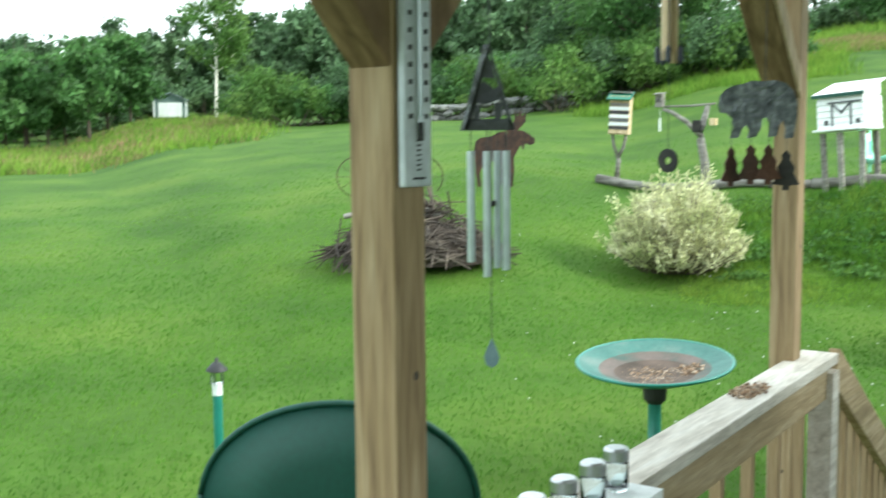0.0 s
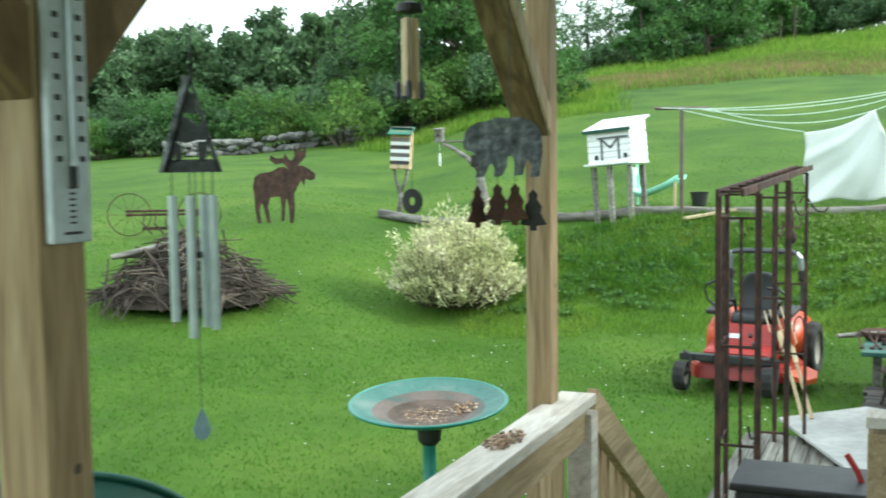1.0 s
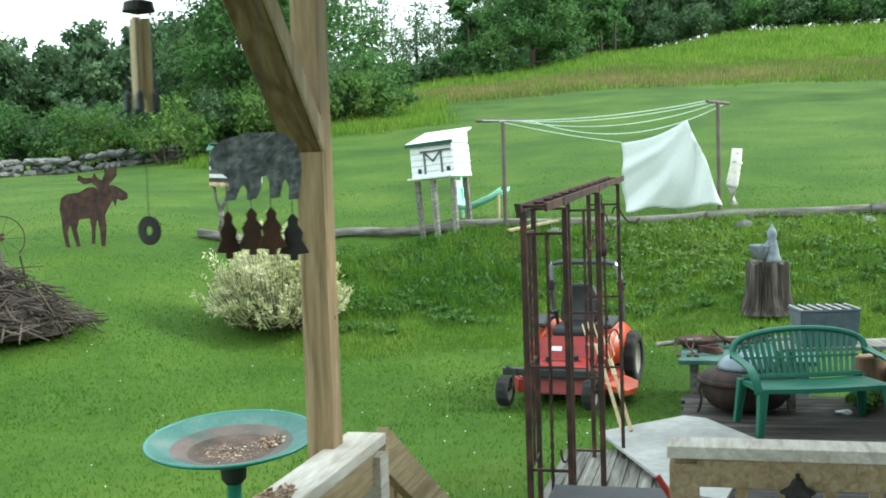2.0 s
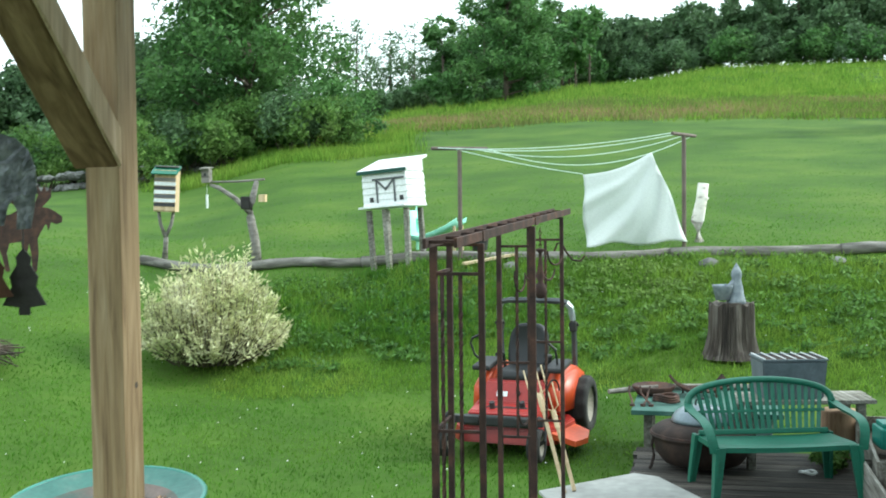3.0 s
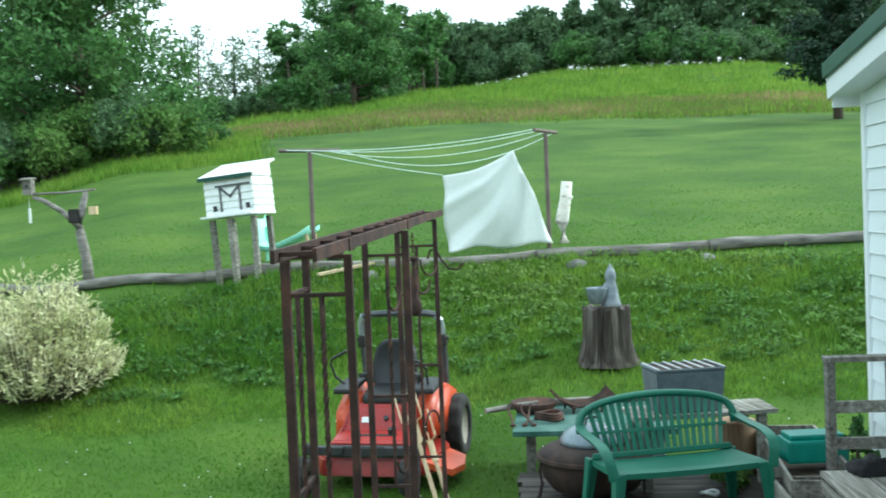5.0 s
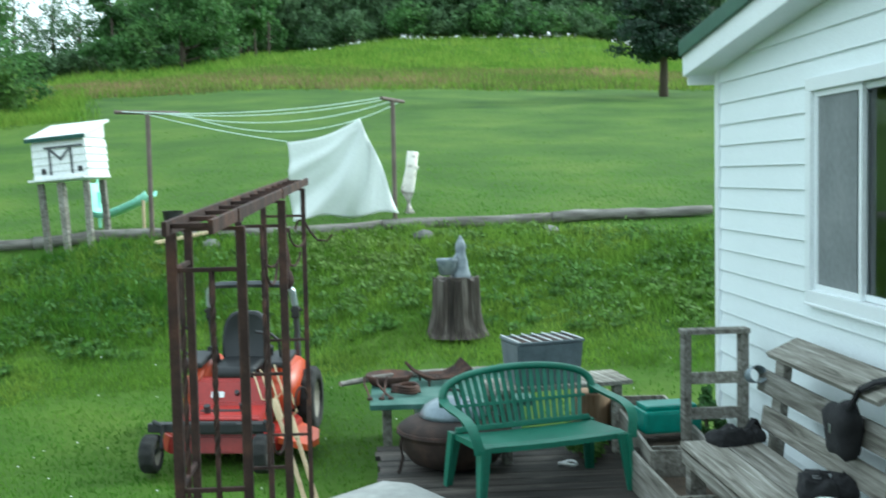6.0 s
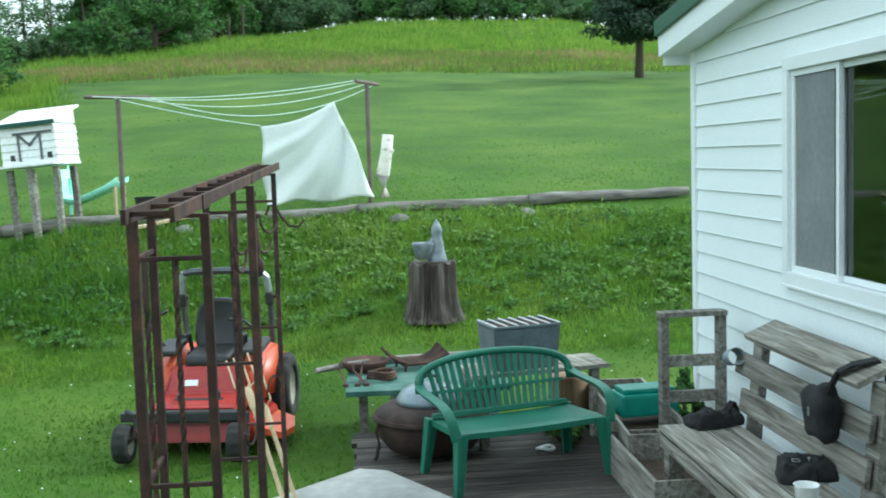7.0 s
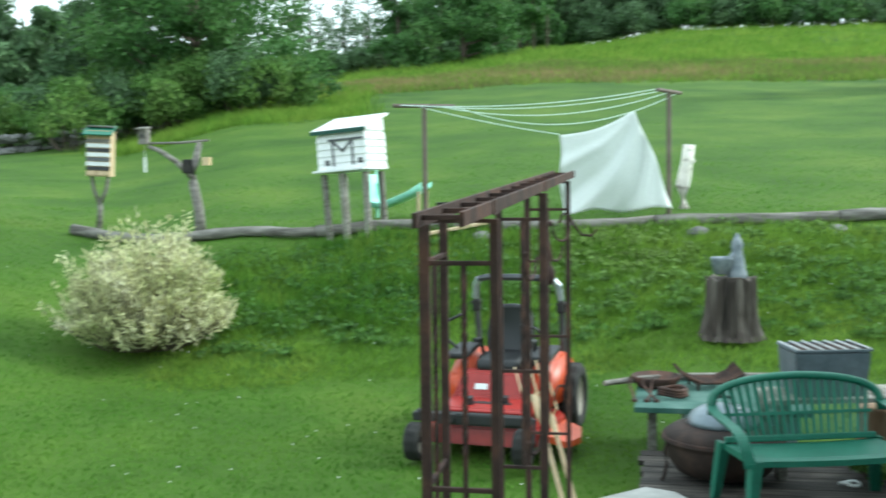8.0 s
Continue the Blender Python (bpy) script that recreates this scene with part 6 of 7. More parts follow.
def old_cart(x, y, rot):
    o = thing("farm_implement", pose(x, y, gz(x, y), 0, 0, rot), "old rusty farm implement with two spoked iron wheels", "farm implement")
    for s, R, py in ((-1, 0.34, 0.15), (1, 0.34, -0.1)):
        bm = bmesh.new()
        tube(bm, [(s * 0.55 + R * math.cos(a), py, R + R * math.sin(a)) for a in [k * math.pi / 16 for k in range(33)]], 0.009, 6)
        wh = part("wheel", bm, RUST, o)
        bm = bmesh.new()
        rod(bm, (s * 0.55, py - 0.05, R), (s * 0.55, py + 0.05, R), 0.035)
        part("hub", bm, RUST, wh)
        for k in range(10):
            bm = bmesh.new()
            a = k * math.pi / 5
            rod(bm, (s * 0.55, py, R), (s * 0.55 + R * math.cos(a), py, R + R * math.sin(a)), 0.0035, n=5)
            part("spoke", bm, RUST, wh)
    for z in (0.34, 0.40):
        bm = bmesh.new()
        rod(bm, (-0.6, 0.1, z), (0.6, -0.08, z), 0.02)
        part("beam", bm, RUST, o)
    for px in (-0.3, -0.12, 0.05):
        bm = bmesh.new()
        tube(bm, [(px, 0, 0.38), (px - 0.04, -0.1, 0.2), (px + 0.1, -0.12, 0.03)], 0.014, 6)
        part("shank", bm, RUST, o)
    bm = bmesh.new()
    box(bm, (-0.15, -0.05, 0.12), (0.4, 0.05, 0.05))
    part("frame_bar", bm, RUST, o)


old_cart(-10.94, 14.65, 37)


def brush_pile(x, y):
    rnd = random.Random(9)
    o = thing("brush_pile", pose(x, y, gz(x, y), 0, 0, 37), "heaped pile of dry grey-brown brushwood", "brush pile")
    for part_i in range(2):
        bm = bmesh.new()
        for i in range(330):
            a, k = rnd.random() * 6.283, rnd.random() ** 0.5
            px, py = math.cos(a) * 1.1 * k, math.sin(a) * 0.85 * k
            z = 0.80 * (1 - k ** 1.6) * rnd.random() ** 0.5 + 0.06
            d = Vector((rnd.gauss(0, 1), rnd.gauss(0, 0.7), rnd.gauss(0, 0.22) - 0.16)).normalized()
            if d.dot(Vector((px, py, 0))) < 0:
                d = -d
            ln = rnd.uniform(0.3, 0.75)
            p = Vector((px, py, z + 0.05))
            r = rnd.uniform(0.006, 0.02)
            tube(bm, [p - d * ln * 0.5, p + Vector((rnd.uniform(-.03, .03), 0, rnd.uniform(-.03, .03))), p + d * ln * 0.5 + Vector((0, 0, -0.08))], r, 5, [r, r * 0.85, r * 0.4])
        ob = part("brushwood", bm, TWIG, o)
        tagged(ob, kind="stuff")
    bm = bmesh.new()
    for k in range(4):
        rod(bm, (-0.9 + k * 0.1, -0.2 + 0.1 * k, 0.6), (-0.1 + k * 0.14, -0.1, 0.76 - k * 0.05), 0.035)
    part("branch", bm, LOG_WOOD, o)
    bm = bmesh.new()
    lathe(bm, [(0.95, 0.0), (0.75, 0.25), (0.4, 0.45), (0.0, 0.5)], 20)
    for v in bm.verts:
        v.co.y *= 0.72
    part("core", bm, TWIG, o)


brush_pile(-8.0, 11.25)


def bird_bath(x, y):
    g = gz(x, y)
    o = thing("bird_bath", pose(x, y, g), "wide shallow green bird bath on a green pedestal", "bird bath")
    zt = 0.52 - g
    bm = bmesh.new()
    lathe(bm, [(0.0, zt - 0.155), (0.10, zt - 0.155), (0.26, zt - 0.12), (0.42, zt - 0.06), (0.515, zt - 0.022), (0.525, zt - 0.008), (0.515, zt), (0.50, zt - 0.004), (0.498, zt - 0.008)], 56)
    part("basin", bm, BATH_GREEN, o, "dark green glazed basin with a paler rim", True)
    bm = bmesh.new()
    lathe(bm, [(0.499, zt - 0.007), (0.42, zt - 0.035), (0.37, zt - 0.053)], 56)
    part("basin_lining", bm, BATH_IN, o, "bleached green inner slope", True)
    bm = bmesh.new()
    lathe(bm, [(0.37, zt - 0.053), (0.33, zt - 0.066), (0.27, zt - 0.083)], 56)
    part("basin_stain", bm, BATH_STAIN, o, "brown stained ring above the silt", True)
    bm = bmesh.new()
    lathe(bm, [(0.27, zt - 0.083), (0.22, zt - 0.095), (0.0, zt - 0.105)], 48)
    part("basin_floor", bm, BATH_MUD, o, "brownish silted basin floor", True)
    rnd = random.Random(3)
    bm = bmesh.new()
    for i in range(420):
        a, k = rnd.random() * 6.283, rnd.random() ** 0.5
        if i < 300:
            px, py, pz = 0.22 * k * math.cos(a), 0.22 * k * math.sin(a) - 0.02, zt - 0.112
        else:
            px, py = 0.18 + 0.11 * k * math.cos(a), 0.14 + 0.1 * k * math.sin(a)
            pz = zt - 0.125 + 0.25 * max(0.0, math.hypot(px, py) - 0.12)
        box(bm, (px, py, pz + 0.01), (rnd.uniform(0.008, 0.025), rnd.uniform(0.006, 0.014), 0.006), Euler((rnd.random(), rnd.random(), rnd.random() * 6)).to_matrix().to_4x4())
    tagged(part("seed_husks", bm, SEEDS, o), kind="stuff")
    bm = bmesh.new()
    lathe(bm, [(0.05, zt - 0.15), (0.085, zt - 0.17), (0.075, zt - 0.27), (0.05, zt - 0.30)], 20)
    part("collar", bm, BLACK, o, "black socket under the basin")
    bm = bmesh.new()
    lathe(bm, [(0.045, zt - 0.29), (0.042, 0.12), (0.14, 0.03), (0.17, 0.0), (0.0, 0.0)], 20)
    part("pedestal", bm, BATH_GREEN, o, smooth=True)
    lean = Matrix.Translation((0, 0, zt - 0.16)) @ rz(23) @ rx(5.5) @ ry(-1.5) @ rz(-23) @ Matrix.Translation((0, 0, 0.16 - zt))
    for ch in o.children:
        if ch.name.startswith(("basin", "seed")):
            ch.matrix_basis = lean


bird_bath(-2.80, 6.68)


def solar_light(x, y):
    g = gz(x, y)
    o = thing("solar_light", pose(x, y, g), "small garden light on a green and white stake", "garden light")
    zt = 0.62 - g
    bm = bmesh.new()
    rod(bm, (0, 0, -0.05), (0, 0, zt - 0.26), 0.03, n=14)
    part("stake", bm, BATH_GREEN, o)
    bm = bmesh.new()
    rod(bm, (0, 0, zt - 0.26), (0, 0, zt - 0.18), 0.032, n=14)
    part("sleeve", bm, WHITE_PAINT, o, "white sleeve")
    bm = bmesh.new()
    lathe(bm, [(0.0, zt - 0.18), (0.035, zt - 0.18), (0.038, zt - 0.11), (0.0, zt - 0.11)], 14)
    part("lens", bm, JAR_GLASS, o)
    for k in range(4):
        bm = bmesh.new()
        a = k * math.pi / 2 + 0.4
        rod(bm, (0.04 * math.cos(a), 0.04 * math.sin(a), zt - 0.19), (0.04 * math.cos(a), 0.04 * math.sin(a), zt - 0.1), 0.005, n=6)
        part("rib", bm, BLACK, o)
    bm = bmesh.new()
    lathe(bm, [(0.07, zt - 0.10), (0.065, zt - 0.085), (0.03, zt - 0.05), (0.012, zt - 0.045), (0.012, zt - 0.02), (0.0, zt - 0.01)], 16)
    part("cap", bm, BLACK, o, smooth=True)


solar_light(-5.05, 4.88)


def shell_chair(x, y, rot):
    g = gz(x, y)
    o = thing("shell_chair", pose(x, y, g, 0, 0, rot), "dark green garden chair with a wide rounded metal back", "chair")
    zt = 1.05 - g
    bm = bmesh.new()
    n = 40
    front, back = [], []
    cz, rxx, rzz = zt - 0.45, 0.53, 0.45
    for k in range(n):
        a = 2 * math.pi * k / n
        px, pz = rxx * math.cos(a), cz + rzz * math.sin(a) * (1.0 if math.sin(a) > 0 else 0.7)
        front.append(bm.verts.new((px, 0.14 * (px / rxx) ** 2 * -1 + 0.1 * (pz - cz), pz)))
    c = bm.verts.new((0, 0.07, cz))
    mids = [bm.verts.new((v.co.x * 0.55, 0.05 + 0.1 * (v.co.z - cz) * 0.55 - 0.14 * (v.co.x * 0.55 / rxx) ** 2, cz + (v.co.z - cz) * 0.55)) for v in front]
    for k in range(n):
        j = (k + 1) % n
        bm.faces.new((front[k], front[j], mids[j], mids[k]))
        bm.faces.new((mids[k], mids[j], c))
    ob = part("backrest", bm, GREEN_DARK, o, smooth=True)
    ob.modifiers.new("thickness", "SOLIDIFY").thickness = 0.012
    bm = bmesh.new()
    tube(bm, [(rxx * math.cos(a), -0.14 * math.cos(a) ** 2 + 0.1 * (rzz * math.sin(a) * (1.0 if math.sin(a) > 0 else 0.7)), cz + rzz * math.sin(a) * (1.0 if math.sin(a) > 0 else 0.7)) for a in [k * math.pi / 24 for k in range(49)]], 0.012, 8)
    part("rim", bm, GREEN_DARK, o, smooth=True)
    axis = rz(-rot) @ Vector((-0.636, 0.772, 0))
    tip = Matrix.Translation((0, 0, cz)) @ Matrix.Rotation(radians(9), 4, axis) @ Matrix.Translation((0, 0, -cz))
    for ch in o.children:
        ch.matrix_basis = tip
    bm = bmesh.new()
    box(bm, (0, -0.3, 0.42), (0.8, 0.6, 0.03), bevel=0.012)
    part("seat", bm, GREEN_DARK, o)
    for sx in (-0.36, 0.36):
        for sy in (-0.52, -0.04):
            bm = bmesh.new()
            rod(bm, (sx, sy, 0), (sx, sy, 0.42), 0.018)
            part("leg", bm, GREEN_DARK, o)


shell_chair(-2.47, 3.0, 222)


def stone_wall():
    o = thing("stone_wall", pose(0, 0, 0), "low tumbled grey dry-stone wall below the shrubs", "wall")
    rnd = random.Random(6)
    meshes = []
    for k in range(6):
        bm = bmesh.new()
        bmesh.ops.create_icosphere(bm, subdivisions=1, radius=0.24)
        for v in bm.verts:
            v.co = Vector((v.co.x * 1.4, v.co.y, v.co.z * 0.6)) * rnd.uniform(0.8, 1.15)
        meshes.append(finish(bm, "stone", STONE))
    for i in range(150):
        az = -39 + 15 * rnd.random()
        x, y = polar(az, 41.5 + rnd.uniform(-0.3, 0.3) + (az + 39) * 0.02)
        ob = new("stone", rnd.choice(meshes))
        ob.parent = o
        ob.matrix_basis = pose(x, y, gz(x, y) + rnd.choice((0.08, 0.3, 0.5)), rnd.uniform(-20, 20), rnd.uniform(-20, 20), rnd.random() * 360)


stone_wall()


def shed():
    x, y = polar(-49.4, 70)
    o = thing("shed", pose(x, y, gz(x, y), 0, 0, 45), "small white shed with a low gable roof at the field's edge", "shed")
    w, d, h = 2.05, 2.0, 1.05

    def gable(y0, y1, grow, z0, name, mat, label=""):
        bm = bmesh.new()
        out = [(-w / 2 - grow, z0), (-w / 2 - grow, h), (0, h + 0.46 + grow), (w / 2 + grow, h), (w / 2 + grow, z0)]
        f = [bm.verts.new((px, y0, pz)) for px, pz in out]
        b = [bm.verts.new((px, y1, pz)) for px, pz in out]
        bm.faces.new(f)
        bm.faces.new(b[::-1])
        for i in range(5):
            bm.faces.new((f[(i + 1) % 5], f[i], b[i], b[(i + 1) % 5]))
        part(name, bm, mat, o, label)

    gable(-d / 2, d / 2, 0.0, 0.0, "wall", SHED_GREEN, "grey-green wall")
    for sx in (-1, 1):
        bm = bmesh.new()
        a = math.atan2(0.46, w / 2)
        box(bm, (sx * w * 0.27, -0.02, h + 0.24), (w * 0.62, d + 0.3, 0.06), ry(sx * math.degrees(a)))
        part("roof", bm, LID_GREY, o, "pale grey sheet roof")
    bm = bmesh.new()
    box(bm, (0, -d / 2 - 0.03, 0.46), (1.45, 0.05, 0.92), bevel=0.01)
    part("door", bm, WHITE_PAINT, o, "wide white door")
    for sx in (-1, 1):
        bm = bmesh.new()
        box(bm, (sx * (w / 2 - 0.05), -d / 2 - 0.02, h / 2), (0.1, 0.06, h))
        part("corner_board", bm, WHITE_PAINT, o)


SHED_GREEN = material("grey_green_paint", [(0.10, 0.16, 0.15), (0.16, 0.22, 0.20)], scale=4, rough=0.8, bump=0.1)
shed()


# ---- things on and under the porch ----
def thermometer():
    o = thing("thermometer", pose(-1.0305, 1.45, 1.92), "large white outdoor thermometer fixed to the porch post", "thermometer")
    W, H = 0.076, 0.43
    bm = bmesh.new()
    box(bm, (0.008, 0, H / 2), (0.014, W, H), bevel=0.004)
    part("plate", bm, THERMO, o)
    bm = bmesh.new()
    rod(bm, (0.019, 0, 0.085), (0.019, 0, H - 0.04), 0.004, n=10)
    part("glass_tube", bm, ALU, o)
    bm = bmesh.new()
    rod(bm, (0.020, 0, 0.075), (0.020, 0, 0.105), 0.005, n=10)
    part("bulb", bm, INK, o)
    for z in (0.11, H - 0.05):
        bm = bmesh.new()
        box(bm, (0.019, 0, z), (0.006, 0.016, 0.008))
        part("clip", bm, STEEL, o)
    for k in range(11):
        for s in (-1, 1):
            bm = bmesh.new()
            box(bm, (0.0158, s * 0.022, 0.115 + k * 0.0275), (0.0015, 0.010, 0.008))
            part("scale_mark", bm, INK, o)
    for k in range(7):
        bm = bmesh.new()
        box(bm, (0.0158, 0, 0.028 + k * 0.008), (0.0015, 0.010, 0.003))
        part("scale_line", bm, INK, o)
    bm = bmesh.new()
    box(bm, (0.0158, 0, 0.014), (0.0015, 0.034, 0.004))
    part("scale_line", bm, INK, o)
    for s, ch in ((-1, "C"), (1, "F")):
        cu = bpy.data.curves.new("letter", "FONT")
        cu.body, cu.size, cu.extrude = ch, 0.02, 0.0006
        ob = new("scale_letter", cu)
        ob.parent = o
        ob.data.materials.append(INK)
        ob.matrix_basis = Matrix.Translation((0.0156, s * 0.024 - 0.006, H - 0.022)) @ rz(90) @ rx(90)


thermometer()


def tube_chime():
    """Metal triangle cut-out with four hanging tubes and a leaf-shaped sail."""
    o = thing("wind_chime", pose(-1.235, 2.03, 2.75), "wind chime of pale metal tubes under a dark pierced metal triangle", "wind chime")
    zt, zb = 2.20 - 2.75, 2.015 - 2.75
    hw = 0.056
    u = Vector((0.9, 0.43, 0))
    m = Matrix.Translation((0, 0, zb)) @ rz(25.5)
    h = zt - zb
    bm = bmesh.new()
    # pierced plate built from strips round the openings
    plate(bm, [(-hw, 0), (hw, 0), (hw * 0.86, 0.025), (-hw * 0.86, 0.025)], 0.006, m)
    plate(bm, [(-hw, 0.0), (-hw * 0.8, 0.0), (0.0, h * 0.93), (0, h)], 0.006, m)
    plate(bm, [(hw, 0.0), (0, h), (0, h * 0.93), (hw * 0.8, 0.0)], 0.006, m)
    plate(bm, [(-hw * 0.62, 0.062), (-0.012, 0.056), (0.02, 0.066), (hw * 0.6, 0.060), (0.022, 0.1), (0.012, 0.088), (-0.014, 0.108), (-0.026, 0.086)], 0.006, m)
    plate(bm, [(-0.034, 0.02), (-0.022, 0.02), (-0.02, 0.05), (-0.034, 0.062)], 0.006, m)
    plate(bm, [(0.012, 0.02), (0.024, 0.02), (0.032, 0.06), (0.01, 0.058)], 0.006, m)
    plate(bm, [(-0.015, 0.115), (0.012, 0.112), (0.006, h * 0.8), (-0.004, h * 0.85)], 0.006, m)
    part("triangle", bm, TIN_DARK, o, "dark metal triangle with cut-out shapes")
    bm = bmesh.new()
    plate(bm, [(-hw - 0.008, 0), (-hw, 0), (0.0, h), (-0.012, h)], 0.024, m)
    part("side_band", bm, TIN, o)
    bm = bmesh.new()
    rod(bm, (0, 0, zt), (0, 0, 0.02), 0.0015, n=5)
    part("string", bm, INK, o)
    for k, (t, ln, back) in enumerate(((-0.042, 0.245, 0.0), (-0.004, 0.275, -0.02), (0.014, 0.26, 0.025), (0.036, 0.262, 0.0))):
        p = u * t + Vector((-0.43, 0.9, 0)) * back
        bm = bmesh.new()
        rod(bm, (p.x, p.y, zb - 0.045), (p.x, p.y, zb - 0.045 - ln), 0.0085, n=14)
        part("tube", bm, ALU, o, smooth=False)
        bm = bmesh.new()
        rod(bm, (p.x, p.y, zb), (p.x, p.y, zb - 0.045), 0.0012, n=5)
        part("string", bm, INK, o)
    bm = bmesh.new()
    lathe(bm, [(0.0, 0.006), (0.012, 0.006), (0.012, -0.006), (0.0, -0.006)], 16, (0, 0, zb - 0.16))
    part("striker", bm, IRON, o)
    bm = bmesh.new()
    rod(bm, (0.003, 0, zb), (0.003, 0, zb - 0.46), 0.001, n=5)
    part("string", bm, INK, o)
    bm = bmesh.new()
    plate(bm, [(0, 0.0), (0.008, -0.02), (0.013, -0.036), (0.009, -0.05), (0, -0.056), (-0.009, -0.05), (-0.013, -0.036), (-0.008, -0.02)], 0.004, Matrix.Translation((0.003, 0, zb - 0.46)) @ rz(33) @ Matrix.Diagonal((1.35, 1, 1.2, 1)))
    part("sail", bm, SLATE, o, "blue-grey leaf-shaped sail")


SLATE = material("slate_blue", [(0.12, 0.20, 0.23), (0.20, 0.29, 0.32)], scale=20, rough=0.6, metal=0.3, bump=0.1)
TIN_DARK = material("dark_tin", [(0.035, 0.038, 0.042), (0.075, 0.08, 0.085)], scale=10, rough=0.5, metal=0.6, bump=0.5, bump_scale=50)
tube_chime()


def bear_chime():
    o = thing("bear_chime", pose(-1.04, 3.26, 2.75), "hammered metal bear chime with hanging copper tree shapes", "wind chime")
    m = Matrix.Translation((0, 0, 1.99 - 2.75)) @ rz(22)
    out = [(-0.118, 0.10), (-0.112, 0.128), (-0.098, 0.146), (-0.075, 0.158), (-0.045, 0.163), (-0.02, 0.172), (0.015, 0.17), (0.05, 0.172), (0.08, 0.163), (0.102, 0.14), (0.113, 0.11), (0.114, 0.07), (0.108, 0.03), (0.103, 0.0), (0.078, -0.002), (0.08, 0.03), (0.072, 0.052), (0.064, 0.04), (0.056, 0.006), (0.03, 0.002), (0.034, 0.04), (0.024, 0.062), (0.012, 0.058), (0.01, 0.03), (-0.004, 0.004), (-0.03, 0.0), (-0.026, 0.024), (-0.034, 0.04), (-0.044, 0.03), (-0.055, 0.002), (-0.082, 0.0), (-0.072, 0.03), (-0.076, 0.06), (-0.094, 0.076), (-0.112, 0.078)]
    bm = bmesh.new()
    plate(bm, out, 0.004, m)
    part("bear", bm, TIN, o, "hammered grey metal bear plate")
    bm = bmesh.new()
    p = m @ Vector((0.02, 0, 0.17))
    rod(bm, p, (p.x, p.y, 0.02), 0.0015, n=5)
    part("string", bm, INK, o)
    tree_out = [(0, 0.0), (0.014, -0.016), (0.012, -0.03), (0.026, -0.052), (0.022, -0.07), (0.040, -0.104), (0.010, -0.108), (0.010, -0.122), (-0.010, -0.122), (-0.010, -0.108), (-0.040, -0.104), (-0.022, -0.07), (-0.026, -0.052), (-0.012, -0.03), (-0.014, -0.016)]
    for k, (px, pz, back, a, mat) in enumerate(((-0.077, -0.024, -0.01, 62, COPPER), (-0.018, -0.018, 0.01, 22, COPPER), (0.032, -0.018, -0.012, 34, COPPER), (0.086, -0.036, 0.012, 12, IRON))):
        q = m @ Vector((px, back, pz))
        bm = bmesh.new()
        plate(bm, tree_out, 0.004, Matrix.Translation(q) @ rz(a))
        part("tree_plate", bm, mat, o)
        bm = bmesh.new()
        rod(bm, q, (q.x, q.y, q.z + 0.05 + abs(pz)), 0.0012, n=5)
        part("string", bm, INK, o)


bear_chime()


def bamboo_chime():
    o = thing("bamboo_chime", pose(-1.26, 3.1, 2.75), "bamboo wind chime with dark beads and a black disc sail", "wind chime")
    zt = 2.47 - 2.75
    bm = bmesh.new()
    lathe(bm, [(0.0, zt + 0.02), (0.035, zt + 0.01), (0.04, zt - 0.012), (0.0, zt - 0.02)], 18)
    part("top_disc", bm, IRON, o)
    for k, (px, py, ln) in enumerate(((-0.014, 0.0, 0.215), (0.014, 0.004, 0.225), (0.0, 0.026, 0.2), (0.004, -0.022, 0.19))):
        bm = bmesh.new()
        lathe(bm, [(0.0105, zt - 0.03), (0.012, zt - 0.1), (0.0125, zt - 0.104), (0.0115, zt - 0.108), (0.0115, zt - 0.03 - ln), (0.009, zt - 0.03 - ln), (0.009, zt - 0.03)], 14, (px, py, 0))
        part("bamboo_tube", bm, BAMBOO, o)
    for k in range(5):
        a = k * 1.257
        bm = bmesh.new()
        c = (0.036 * math.cos(a), 0.036 * math.sin(a))
        lathe(bm, [(0.0, zt - 0.2), (0.008, zt - 0.212), (0.009, zt - 0.25), (0.0, zt - 0.262)], 8, (*c, 0))
        rod(bm, (*c, zt), (*c, zt - 0.2), 0.0012, n=5)
        part("bead_string", bm, SLATE_DARK, o)
    bm = bmesh.new()
    rod(bm, (0, 0, zt), (0, 0, 0.02), 0.0015, n=5)
    rod(bm, (0, 0, zt), (0, 0, 1.96 - 2.75), 0.001, n=5)
    part("string", bm, INK, o)
    bm = bmesh.new()
    lathe(bm, [(0.012, -0.003), (0.036, -0.003), (0.036, 0.003), (0.012, 0.003), (0.012, -0.003)], 24)
    bmesh.ops.transform(bm, matrix=Matrix.Translation((0, 0, 1.925 - 2.75)) @ rz(-15) @ rx(90), verts=bm.verts[:])
    part("sail", bm, IRON, o, "black round disc with a square hole")


SLATE_DARK = material("dark_bead", [(0.02, 0.025, 0.04), (0.05, 0.055, 0.075)], scale=20, rough=0.4, bump=0)
bamboo_chime()


